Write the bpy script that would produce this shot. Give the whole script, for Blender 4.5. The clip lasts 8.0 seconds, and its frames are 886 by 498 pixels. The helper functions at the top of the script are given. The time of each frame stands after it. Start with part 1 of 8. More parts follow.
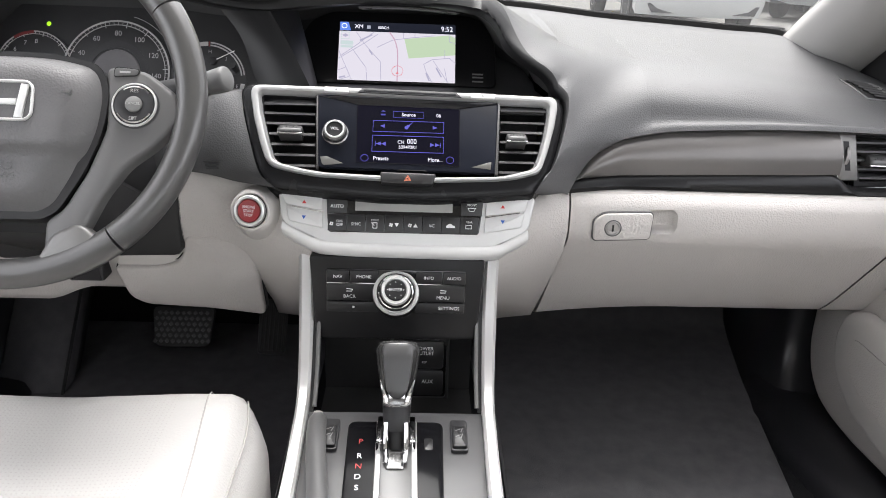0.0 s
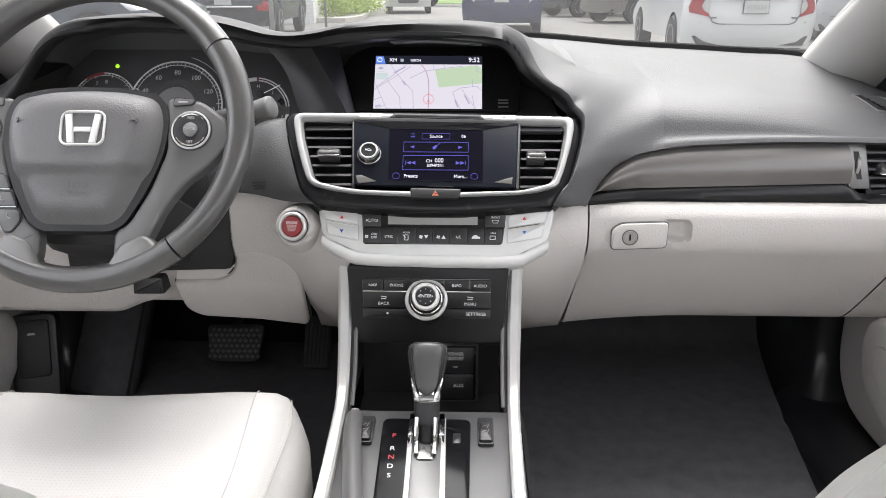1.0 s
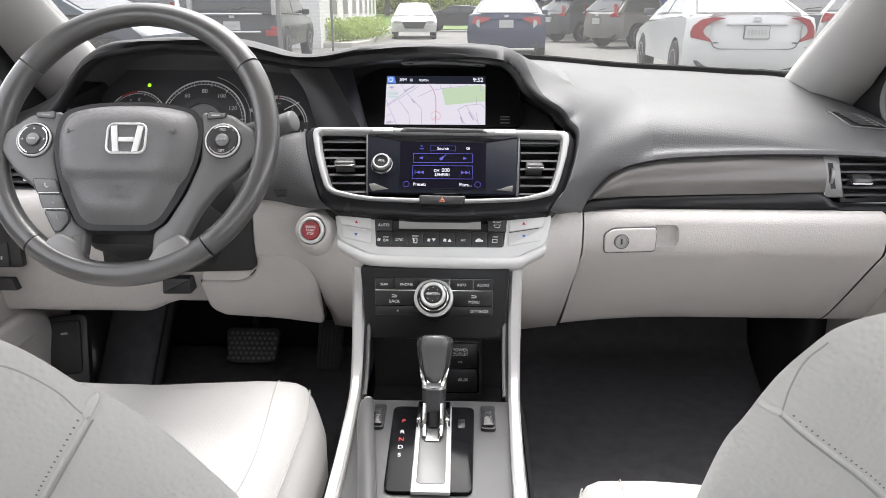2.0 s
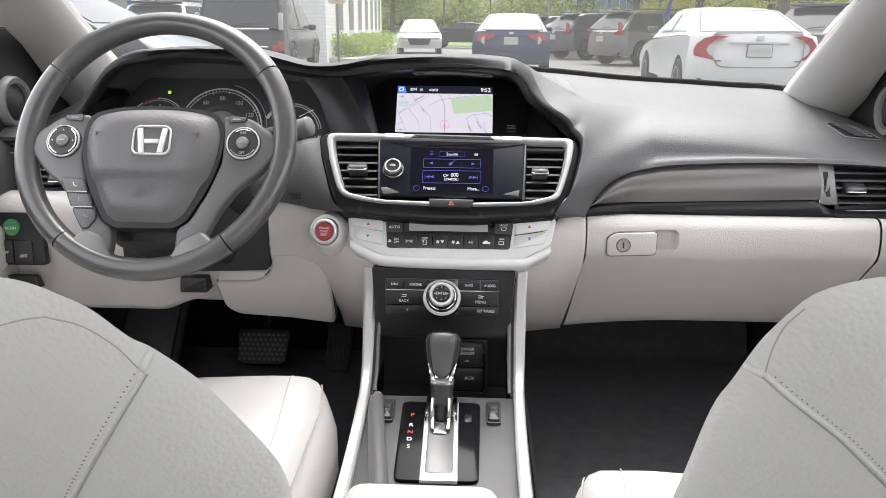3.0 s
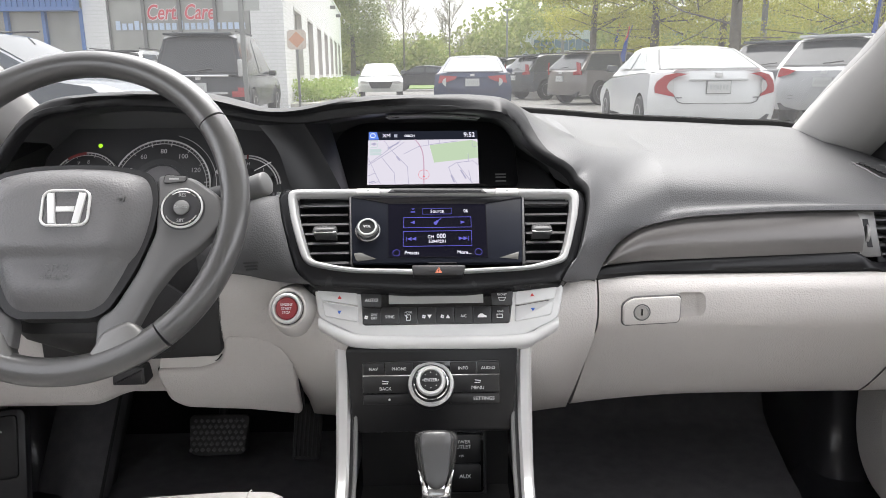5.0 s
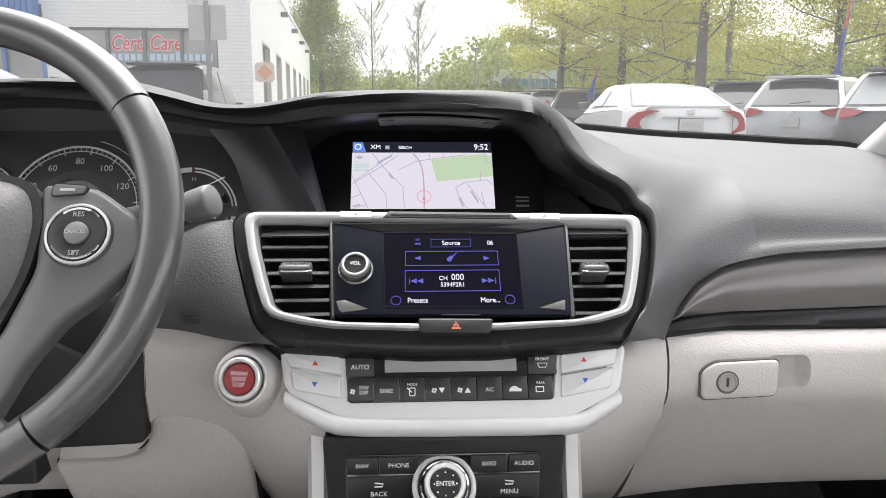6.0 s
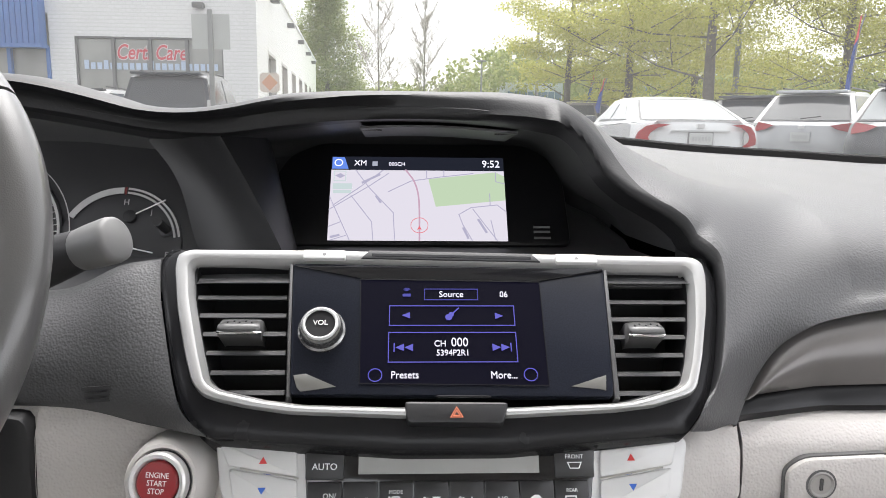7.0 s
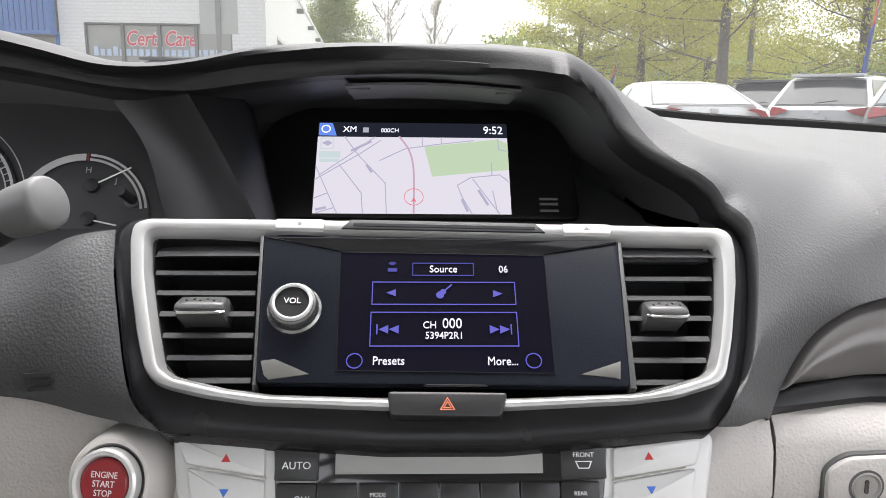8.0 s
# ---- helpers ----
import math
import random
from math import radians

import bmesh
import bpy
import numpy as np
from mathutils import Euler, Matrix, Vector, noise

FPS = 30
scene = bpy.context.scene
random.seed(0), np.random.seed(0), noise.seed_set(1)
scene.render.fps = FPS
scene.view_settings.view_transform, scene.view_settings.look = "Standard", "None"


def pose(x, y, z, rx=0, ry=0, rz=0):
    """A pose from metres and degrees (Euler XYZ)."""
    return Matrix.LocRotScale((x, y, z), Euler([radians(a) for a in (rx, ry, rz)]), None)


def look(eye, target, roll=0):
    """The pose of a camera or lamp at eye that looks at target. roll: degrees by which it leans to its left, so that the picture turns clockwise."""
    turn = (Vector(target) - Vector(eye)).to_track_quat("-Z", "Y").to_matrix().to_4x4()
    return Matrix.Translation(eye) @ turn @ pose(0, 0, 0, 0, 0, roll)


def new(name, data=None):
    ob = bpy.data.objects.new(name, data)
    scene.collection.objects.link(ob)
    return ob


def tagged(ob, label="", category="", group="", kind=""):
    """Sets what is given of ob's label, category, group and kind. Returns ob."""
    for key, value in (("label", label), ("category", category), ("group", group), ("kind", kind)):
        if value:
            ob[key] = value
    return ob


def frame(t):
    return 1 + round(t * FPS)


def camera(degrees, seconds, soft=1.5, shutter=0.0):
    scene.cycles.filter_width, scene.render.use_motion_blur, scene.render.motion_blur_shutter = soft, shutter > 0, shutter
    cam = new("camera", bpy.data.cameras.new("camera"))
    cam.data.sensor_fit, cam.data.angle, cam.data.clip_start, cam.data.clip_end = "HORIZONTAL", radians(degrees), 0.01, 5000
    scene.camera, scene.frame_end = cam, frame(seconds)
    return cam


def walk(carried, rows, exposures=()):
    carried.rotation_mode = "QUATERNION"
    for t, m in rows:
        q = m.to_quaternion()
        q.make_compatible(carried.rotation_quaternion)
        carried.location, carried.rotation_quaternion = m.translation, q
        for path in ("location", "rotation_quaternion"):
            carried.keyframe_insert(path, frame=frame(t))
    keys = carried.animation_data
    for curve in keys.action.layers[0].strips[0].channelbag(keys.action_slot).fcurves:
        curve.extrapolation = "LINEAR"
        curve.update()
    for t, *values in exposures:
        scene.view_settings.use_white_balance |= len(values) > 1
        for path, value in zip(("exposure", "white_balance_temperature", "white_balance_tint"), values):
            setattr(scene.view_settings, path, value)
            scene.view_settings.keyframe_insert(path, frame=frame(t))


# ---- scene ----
cam = camera(61.6, 8.0, soft=0.9)
METRES, EYE, TILT, LEAN, TURN = 1.0, 1.07, -22.4, -2.2, -1.8
ROWS = [
    (0.0, 0.0, 0.0, 0.0, -0.0, 0.0, 0.0),
    (0.5, 0.0254, -0.0277, -0.0224, 2.61, 1.58, 0.95),
    (1.0, 0.034, -0.0754, -0.0406, 3.94, 3.0, 0.76),
    (1.5, 0.0382, -0.125, -0.0596, 4.21, 4.02, 0.86),
    (3.0, 0.0321, -0.207, -0.1027, 4.47, 5.99, 0.06),
    (3.5, 0.0292, -0.2098, -0.1075, 4.36, 6.53, 0.28),
    (4.0, 0.0223, -0.2016, -0.0964, 3.96, 7.16, 0.81),
    (4.5, 0.0151, -0.1357, -0.0653, 3.36, 7.88, 1.61),
    (6.0, -0.0647, 0.2442, 0.0189, -0.47, 11.72, 2.29),
    (6.5, -0.0733, 0.3572, 0.0623, -0.66, 12.46, 2.02),
    (7.0, -0.0557, 0.4215, 0.087, -0.25, 12.63, 1.68),
    (7.5, -0.0443, 0.4666, 0.0919, 0.16, 12.37, 1.53),
    (8.0, -0.0427, 0.4912, 0.0898, 0.53, 11.66, 1.5),
]
walk(cam, [(t, pose(0.014, 0, EYE, TILT, LEAN, TURN) @ pose(METRES * x, METRES * y, METRES * z, 90 + pitch, roll, yaw)) for t, x, y, z, yaw, pitch, roll in ROWS],
     exposures=((0.0, 2.78, 6500, 12), (4.5, 2.75, 6500, 12), (8.0, 2.75, 6500, 12)))

# ---- light ----
world = bpy.data.worlds.new("overcast_sky")
scene.world = world
world.use_nodes = True
wn, wl = world.node_tree.nodes, world.node_tree.links
sky = wn.new("ShaderNodeTexSky")
sky.sky_type, sky.sun_disc = 'NISHITA', False
sky.sun_elevation, sky.sun_rotation = radians(64), radians(8)
sky.air_density, sky.dust_density, sky.ozone_density = 1.0, 4.0, 1.0
soft = wn.new("ShaderNodeHueSaturation")
soft.inputs["Saturation"].default_value = 0.12
wl.new(sky.outputs[0], soft.inputs["Color"])
wl.new(soft.outputs[0], wn["Background"].inputs["Color"])
wn["Background"].inputs["Strength"].default_value = 0.15
sun = new("sun", bpy.data.lights.new("sun", 'SUN'))
sun.data.energy, sun.data.angle, sun.data.color = 0.7, radians(50), (1.0, 0.98, 0.95)
sun.matrix_world = look((2, 14, 30), (0, 0, 0))


# ---- materials ----
def mat(name, base, rough=0.5, metal=0.0, vary=0.0, scale=40.0, bump=0.0, grain=400.0, kind='noise', spec=0.5, tint=None, coat=0.0):
    m = bpy.data.materials.new(name)
    m.use_nodes = True
    n, l = m.node_tree.nodes, m.node_tree.links
    b = n["Principled BSDF"]
    base = (*base, 1) if len(base) == 3 else base
    b.inputs["Base Color"].default_value = base
    b.inputs["Roughness"].default_value = rough
    b.inputs["Metallic"].default_value = metal
    b.inputs["Specular IOR Level"].default_value = spec
    b.inputs["Coat Weight"].default_value = coat
    tc = n.new("ShaderNodeTexCoord")
    if vary:
        nz = n.new("ShaderNodeTexNoise")
        nz.inputs["Scale"].default_value, nz.inputs["Detail"].default_value = scale, 6
        l.new(tc.outputs["Object"], nz.inputs["Vector"])
        mx = n.new("ShaderNodeMix")
        mx.data_type = 'RGBA'
        mx.inputs["A"].default_value = tuple(c * (1 - vary) for c in base[:3]) + (1,)
        top = tint or tuple(min(1, c * (1 + vary)) for c in base[:3])
        mx.inputs["B"].default_value = (*top[:3], 1)
        l.new(nz.outputs[0], mx.inputs["Factor"])
        l.new(mx.outputs["Result"], b.inputs["Base Color"])
        mr = n.new("ShaderNodeMapRange")
        mr.inputs["To Min"].default_value, mr.inputs["To Max"].default_value = rough * 0.85, min(1, rough * 1.15)
        l.new(nz.outputs[0], mr.inputs["Value"])
        l.new(mr.outputs[0], b.inputs["Roughness"])
    if bump:
        if kind == 'leather':
            tx = n.new("ShaderNodeTexVoronoi")
            tx.feature = 'SMOOTH_F1'
            out = tx.outputs["Distance"]
        else:
            tx = n.new("ShaderNodeTexNoise")
            tx.inputs["Detail"].default_value = 4
            out = tx.outputs[0]
        tx.inputs["Scale"].default_value = grain
        l.new(tc.outputs["Object"], tx.inputs["Vector"])
        bp = n.new("ShaderNodeBump")
        bp.inputs["Strength"].default_value, bp.inputs["Distance"].default_value = min(1.0, bump), 0.001 if bump < 0.95 else 0.002
        l.new(out, bp.inputs["Height"])
        l.new(bp.outputs[0], b.inputs["Normal"])
    return m


def glow(name, colour, strength):
    m = bpy.data.materials.new(name)
    m.use_nodes = True
    b = m.node_tree.nodes["Principled BSDF"]
    b.inputs["Base Color"].default_value = (0.003, 0.003, 0.003, 1)
    b.inputs["Roughness"].default_value = 0.3
    b.inputs["Specular IOR Level"].default_value = 0.03
    b.inputs["Emission Color"].default_value = (*colour, 1)
    b.inputs["Emission Strength"].default_value = strength * 0.21
    return m


def clear(name, tint=(1, 1, 1), gloss=0.04, veil=0.0):
    m = bpy.data.materials.new(name)
    m.use_nodes = True
    n, l = m.node_tree.nodes, m.node_tree.links
    out = n["Material Output"]
    n.remove(n["Principled BSDF"])
    tr, gl, mx = n.new("ShaderNodeBsdfTransparent"), n.new("ShaderNodeBsdfGlossy"), n.new("ShaderNodeMixShader")
    tr.inputs[0].default_value = (*tint, 1)
    gl.inputs["Roughness"].default_value = 0.02
    mx.inputs[0].default_value = gloss
    l.new(tr.outputs[0], mx.inputs[1])
    l.new(gl.outputs[0], mx.inputs[2])
    # a weak translucent layer whitens the view, standing in for glare haze
    du, md = n.new("ShaderNodeBsdfTranslucent"), n.new("ShaderNodeMixShader")
    du.inputs[0].default_value = (0.8, 0.8, 0.8, 1)
    md.inputs[0].default_value = veil
    l.new(mx.outputs[0], md.inputs[1])
    l.new(du.outputs[0], md.inputs[2])
    l.new(md.outputs[0], out.inputs[0])
    return m


PAD = mat("grained_dark_vinyl", (0.066, 0.066, 0.068), 0.50, vary=0.10, scale=9, bump=0.42, grain=560, kind='leather', spec=0.60)
LINING = mat("matt_black_plastic", (0.008, 0.008, 0.009), 0.55, vary=0.2, scale=30, bump=0.15, grain=900)
DARK = mat("dark_grey_plastic", (0.022, 0.022, 0.024), 0.42, vary=0.15, scale=20, bump=0.12, grain=1200)
BUTTON = mat("black_button_plastic", (0.012, 0.012, 0.013), 0.36, vary=0.1, scale=40)
GLOSS = mat("gloss_black_plastic", (0.006, 0.006, 0.007), 0.08, vary=0.3, scale=60, coat=0.3)
DUSTY = mat("dusty_gloss_black_panel", (0.007, 0.008, 0.012), 0.2, vary=0.5, scale=900, tint=(0.018, 0.020, 0.028), spec=0.10)
LIGHT = mat("light_grey_vinyl", (0.50, 0.477, 0.458), 0.55, vary=0.05, scale=7, bump=0.5, grain=480, kind='leather')
LIGHTER = mat("light_grey_plastic", (0.54, 0.52, 0.50), 0.5, vary=0.04, scale=15, bump=0.06, grain=900)
LEATHER = mat("pale_grey_leather", (0.555, 0.548, 0.522), 0.48, vary=0.05, scale=6, bump=0.55, grain=330, kind='leather')
WHEEL = mat("grey_wheel_leather", (0.056, 0.055, 0.0545), 0.30, vary=0.02, scale=20, coat=0.25, spec=0.7, bump=0.09, grain=1400, kind='leather')
HUB = mat("grey_grained_hub", (0.100, 0.098, 0.100), 0.46, vary=0.12, scale=18, bump=0.45, grain=480, kind='leather')
SPOKE = mat("satin_grey_plastic", (0.15, 0.15, 0.148), 0.42, vary=0.08, scale=25)
PHONEB = mat("satin_phone_button", (0.10, 0.10, 0.10), 0.34, 0.2, vary=0.1, scale=60)
ARM = mat("satin_dark_spoke", (0.105, 0.104, 0.104), 0.34, vary=0.1, scale=25)
ARMLOW = mat("satin_grey_lower_spoke", (0.16, 0.158, 0.155), 0.36, 0.3, vary=0.1, scale=25)
PALETIP = mat("pale_grey_plastic", (0.12, 0.12, 0.118), 0.45, vary=0.06, scale=60)
SLAT = mat("satin_vent_slat", (0.060, 0.060, 0.061), 0.38, vary=0.1, scale=60)
# the pad's vinyl again, darkened to paint the shade on the turned-down rim
RIMSHADE = mat("shaded_hood_rim", (0.014, 0.014, 0.015), 0.50, vary=0.12, scale=12, bump=0.15, grain=620, kind='leather', spec=0.35)
KNOB = mat("matt_knob_face", (0.010, 0.010, 0.011), 0.5, spec=0.2)
HOODL = mat("dark_hood_lining", (0.060, 0.060, 0.062), 0.5, vary=0.2, scale=14, bump=0.1, grain=900)
GEARL = mat("black_gear_leather", (0.024, 0.024, 0.024), 0.24, vary=0.15, scale=20, coat=0.2)
TABF = mat("satin_tab_face", (0.085, 0.085, 0.085), 0.3, 0.2, vary=0.1, scale=50)
RAIL = mat("brushed_silver_rail", (0.66, 0.655, 0.65), 0.30, 0.5)
SILVER = mat("satin_silver", (0.37, 0.37, 0.366), 0.34, 0.5, vary=0.04, scale=30, bump=0.03, grain=1500)
SILVERLIT = mat("silver_paint", (0.60, 0.60, 0.595), 0.40, 0.15, vary=0.04, scale=40)
CHROME = mat("chrome", (0.8, 0.8, 0.8), 0.08, 1.0)
CARPET = mat("charcoal_carpet", (0.018, 0.018, 0.02), 0.95, vary=0.4, scale=120, bump=0.9, grain=900, spec=0.1)
MAT = mat("charcoal_floor_mat", (0.108, 0.106, 0.112), 0.95, vary=0.35, scale=35, bump=0.9, grain=700, spec=0.1)
HEADLINER = mat("grey_headliner", (0.66, 0.65, 0.62), 0.9, vary=0.05, scale=50, bump=0.3, grain=900)
PILLAR = mat("warm_grey_pillar", (0.37, 0.362, 0.35), 0.6, vary=0.05, scale=10, bump=0.15, grain=900)
RUBBER = mat("black_rubber", (0.02, 0.02, 0.02), 0.6, vary=0.2, scale=60, bump=0.3, grain=400)
RED = mat("red_button", (0.24, 0.012, 0.016), 0.32, vary=0.1, scale=60, coat=0.1)
WHITE = mat("white_print", (0.8, 0.8, 0.8), 0.5)
REDPRINT = mat("red_print", (0.55, 0.03, 0.03), 0.5)
BLUEPRINT = mat("blue_print", (0.03, 0.12, 0.5), 0.5)
GREYPRINT = mat("dim_grey_print", (0.2, 0.2, 0.2), 0.5)
LCD = mat("unlit_grey_display", (0.30, 0.30, 0.29), 0.3, vary=0.1, scale=30)
# dark tint balances the outdoors against cabin exposure; last value adds the haze
WIND = clear("windscreen_glass", (0.390, 0.396, 0.392), 0.02, 0.02)
CONSOLE = mat("satin_dark_console", (0.085, 0.085, 0.087), 0.32, vary=0.1, scale=12, bump=0.08, grain=900)
SATIN = mat("satin_black_panel", (0.008, 0.008, 0.009), 0.34, vary=0.2, scale=40, spec=0.3)
HAZEGREY = mat("mid_grey_print", (0.09, 0.09, 0.09), 0.5)
SCREEN = glow("blue_screen_glow", (0.008, 0.007, 0.036), 0.22)
UIWHITE = glow("white_screen_text", (0.85, 0.85, 0.95), 1.0)
UIBLUE = glow("blue_screen_line", (0.11, 0.105, 0.44), 1.0)
UIDIM = glow("dim_blue_screen_line", (0.07, 0.07, 0.3), 1.0)
MAPWHITE = glow("map_white", (0.60, 0.58, 0.645), 0.92)
MAPGREEN = glow("map_green", (0.42, 0.53, 0.37), 0.92)
MAPROAD = glow("map_road", (0.33, 0.32, 0.42), 1.0)
MAPROUTE = glow("map_main_road", (0.42, 0.28, 0.36), 1.0)
MAPBAR = glow("map_status_bar", (0.012, 0.014, 0.022), 1.0)
MAPBLUE = glow("map_blue_icon", (0.1, 0.2, 0.6), 1.0)
MAPRED = glow("map_red_marker", (0.6, 0.12, 0.14), 1.0)
LAMPGREEN = glow("green_tell_tale", (0.25, 0.6, 0.02), 1.5)


# ---- mesh tools ----
def thing(name, label, category, m=None, group="", kind=""):
    ob = new(name)
    ob.empty_display_size = 0.05
    if m is not None:
        ob.matrix_world = m
    return tagged(ob, label, category, group, kind)


def part(name, bm, material, parent=None, label="", angle=35):
    if isinstance(bm, bmesh.types.BMesh):
        bmesh.ops.recalc_face_normals(bm, faces=bm.faces)
        me = bpy.data.meshes.new(name)
        bm.to_mesh(me)
        bm.free()
    else:
        me = bm
    me.materials.append(material)
    me.polygons.foreach_set("use_smooth", [True] * len(me.polygons))
    me.set_sharp_from_angle(angle=radians(angle))
    ob = new(name, me)
    ob.parent = parent
    return tagged(ob, label)


def solo(name, bm, material, label, category, kind="", group="", angle=35):
    return tagged(part(name, bm, material, None, "", angle), label, category, group, kind)


def shift(poly, d):
    """The outline moved inwards by d (counter-clockwise outline)."""
    out, n = [], len(poly)
    for i in range(n):
        p0, p1, p2 = Vector(poly[i - 1]), Vector(poly[i]), Vector(poly[(i + 1) % n])
        a, b = (p1 - p0).normalized(), (p2 - p1).normalized()
        na, nb = Vector((-a.y, a.x)), Vector((-b.y, b.x))
        k = max(0.35, 1 + na.dot(nb))
        out.append(tuple(p1 + (na + nb) * (d / k)))
    return out


def ccw(poly):
    s = sum(poly[i - 1][0] * poly[i][1] - poly[i][0] * poly[i - 1][1] for i in range(len(poly)))
    return list(poly) if s > 0 else list(reversed(poly))


def rr(x0, x1, y0, y1, r=0.0, n=4):
    """A rectangle with rounded corners."""
    if r <= 0:
        return [(x0, y0), (x1, y0), (x1, y1), (x0, y1)]
    pts = []
    for cx, cy, a in ((x1 - r, y0 + r, -90), (x1 - r, y1 - r, 0), (x0 + r, y1 - r, 90), (x0 + r, y0 + r, 180)):
        for k in range(n + 1):
            t = radians(a + 90 * k / n)
            pts.append((cx + r * math.cos(t), cy + r * math.sin(t)))
    return pts


def rounded(poly, r, n=3):
    """The outline with its corners rounded off by r."""
    poly, out = ccw(poly), []
    for i in range(len(poly)):
        p0, p1, p2 = Vector(poly[i - 1]), Vector(poly[i]), Vector(poly[(i + 1) % len(poly)])
        ra = min(r, (p0 - p1).length * 0.45, (p2 - p1).length * 0.45)
        a, b = p1 + (p0 - p1).normalized() * ra, p1 + (p2 - p1).normalized() * ra
        for k in range(n + 1):
            t = k / n
            out.append(tuple(a * (1 - t) ** 2 + p1 * 2 * t * (1 - t) + b * t * t))
    return out


def ring_faces(bm, a, b):
    n = len(a)
    for i in range(n):
        bm.faces.new((a[i], a[(i + 1) % n], b[(i + 1) % n], b[i]))


def prism(bm, poly, z0, z1, bev=0.0, m=None, back=True):
    poly = ccw(poly)
    m = m or Matrix()
    levels = [(poly, z0)]
    if bev:
        levels += [(poly, z1 - bev), (shift(poly, bev * 0.3), z1 - bev * 0.3), (shift(poly, bev), z1)]
    else:
        levels += [(poly, z1)]
    loops = [[bm.verts.new(m @ Vector((*p, z))) for p in pl] for pl, z in levels]
    for a, b in zip(loops, loops[1:]):
        ring_faces(bm, a, b)
    bm.faces.new(loops[-1])
    if back:
        bm.faces.new(list(reversed(loops[0])))
    return bm


def plate(poly, z0, z1, bev=0.0, m=None):
    return prism(bmesh.new(), poly, z0, z1, bev, m)


def hoop(bm, outer, inner, z0, z1, bev=0.0, m=None):
    """A frame between two outlines with the same count of corners."""
    m = m or Matrix()
    lv = [(outer, z0), (outer, z1 - bev), (shift(outer, bev), z1), (shift(inner, -bev), z1), (inner, z1 - bev), (inner, z0)]
    loops = [[bm.verts.new(m @ Vector((*p, z))) for p in pl] for pl, z in lv]
    for a, b in zip(loops, loops[1:] + loops[:1]):
        ring_faces(bm, a, b)
    return bm


def loft(rows, close_v=False, caps=False, bm=None, close_u=False):
    bm = bm or bmesh.new()
    vs = [[bm.verts.new(p) for p in r] for r in rows]
    n = len(rows[0])
    pairs = list(zip(vs, vs[1:])) + ([(vs[-1], vs[0])] if close_u else [])
    for a, b in pairs:
        for i in range(n if close_v else n - 1):
            bm.faces.new((a[i], a[(i + 1) % n], b[(i + 1) % n], b[i]))
    if caps:
        bm.faces.new(vs[0])
        bm.faces.new(list(reversed(vs[-1])))
    return bm


def solid(rows, depth, bm=None):
    """A sheet lofted from rows, thickened by depth (a vector)."""
    bm = bm or bmesh.new()
    d = Vector(depth)
    nr, n = len(rows), len(rows[0])
    f = [[bm.verts.new(p) for p in r] for r in rows]
    k = [[bm.verts.new(Vector(p) + d) for p in r] for r in rows]
    for i in range(nr - 1):
        for j in range(n - 1):
            bm.faces.new((f[i][j], f[i][j + 1], f[i + 1][j + 1], f[i + 1][j]))
            bm.faces.new((k[i][j], k[i + 1][j], k[i + 1][j + 1], k[i][j + 1]))
    for i in range(nr - 1):
        bm.faces.new((f[i][0], f[i + 1][0], k[i + 1][0], k[i][0]))
        bm.faces.new((f[i][-1], k[i][-1], k[i + 1][-1], f[i + 1][-1]))
    for j in range(n - 1):
        bm.faces.new((f[0][j], k[0][j], k[0][j + 1], f[0][j + 1]))
        bm.faces.new((f[-1][j], f[-1][j + 1], k[-1][j + 1], k[-1][j]))
    return bm


def tube(pts, r, n=10, bm=None, flat=1.0, closed=False):
    bm = bm or bmesh.new()
    pts = [Vector(p) for p in pts]
    rs = r if isinstance(r, (list, tuple)) else [r] * len(pts)
    up, loops = None, []
    for i, p in enumerate(pts):
        a, b = pts[i - 1] if (i or closed) else p, pts[(i + 1) % len(pts)] if (i < len(pts) - 1 or closed) else p
        t = (b - a).normalized()
        if up is None:
            up = t.orthogonal().normalized()
        up = (up - t * up.dot(t)).normalized()
        s = t.cross(up)
        loops.append([bm.verts.new(p + (up * math.cos(2 * math.pi * k / n) + s * math.sin(2 * math.pi * k / n) * flat) * rs[i]) for k in range(n)])
    for a, b in zip(loops, loops[1:]):
        ring_faces(bm, a, b)
    if closed:
        ring_faces(bm, loops[-1], loops[0])
    else:
        bm.faces.new(list(reversed(loops[0])))
        bm.faces.new(loops[-1])
    return bm


def lathe(profile, n=32, m=None, bm=None, ring=False):
    bm = bm or bmesh.new()
    m = m or Matrix()
    loops = [[bm.verts.new(m @ Vector((r * math.cos(2 * math.pi * k / n), r * math.sin(2 * math.pi * k / n), z))) for k in range(n)] for r, z in profile]
    for a, b in zip(loops, loops[1:]):
        ring_faces(bm, a, b)
    if ring:
        ring_faces(bm, loops[-1], loops[0])
        return bm
    bm.faces.new(list(reversed(loops[0])))
    bm.faces.new(loops[-1])
    return bm


def box(x0, x1, y0, y1, z0, z1, bev=0.0, seg=2, bm=None):
    bm = bm or bmesh.new()
    made = bmesh.ops.create_cube(bm, size=1, matrix=Matrix.LocRotScale(((x0 + x1) / 2, (y0 + y1) / 2, (z0 + z1) / 2), None, (abs(x1 - x0), abs(y1 - y0), abs(z1 - z0))))
    if bev:
        es = list({e for v in made["verts"] for e in v.link_edges})
        bmesh.ops.bevel(bm, geom=es, offset=bev, segments=seg, affect='EDGES', profile=0.6)
    return bm


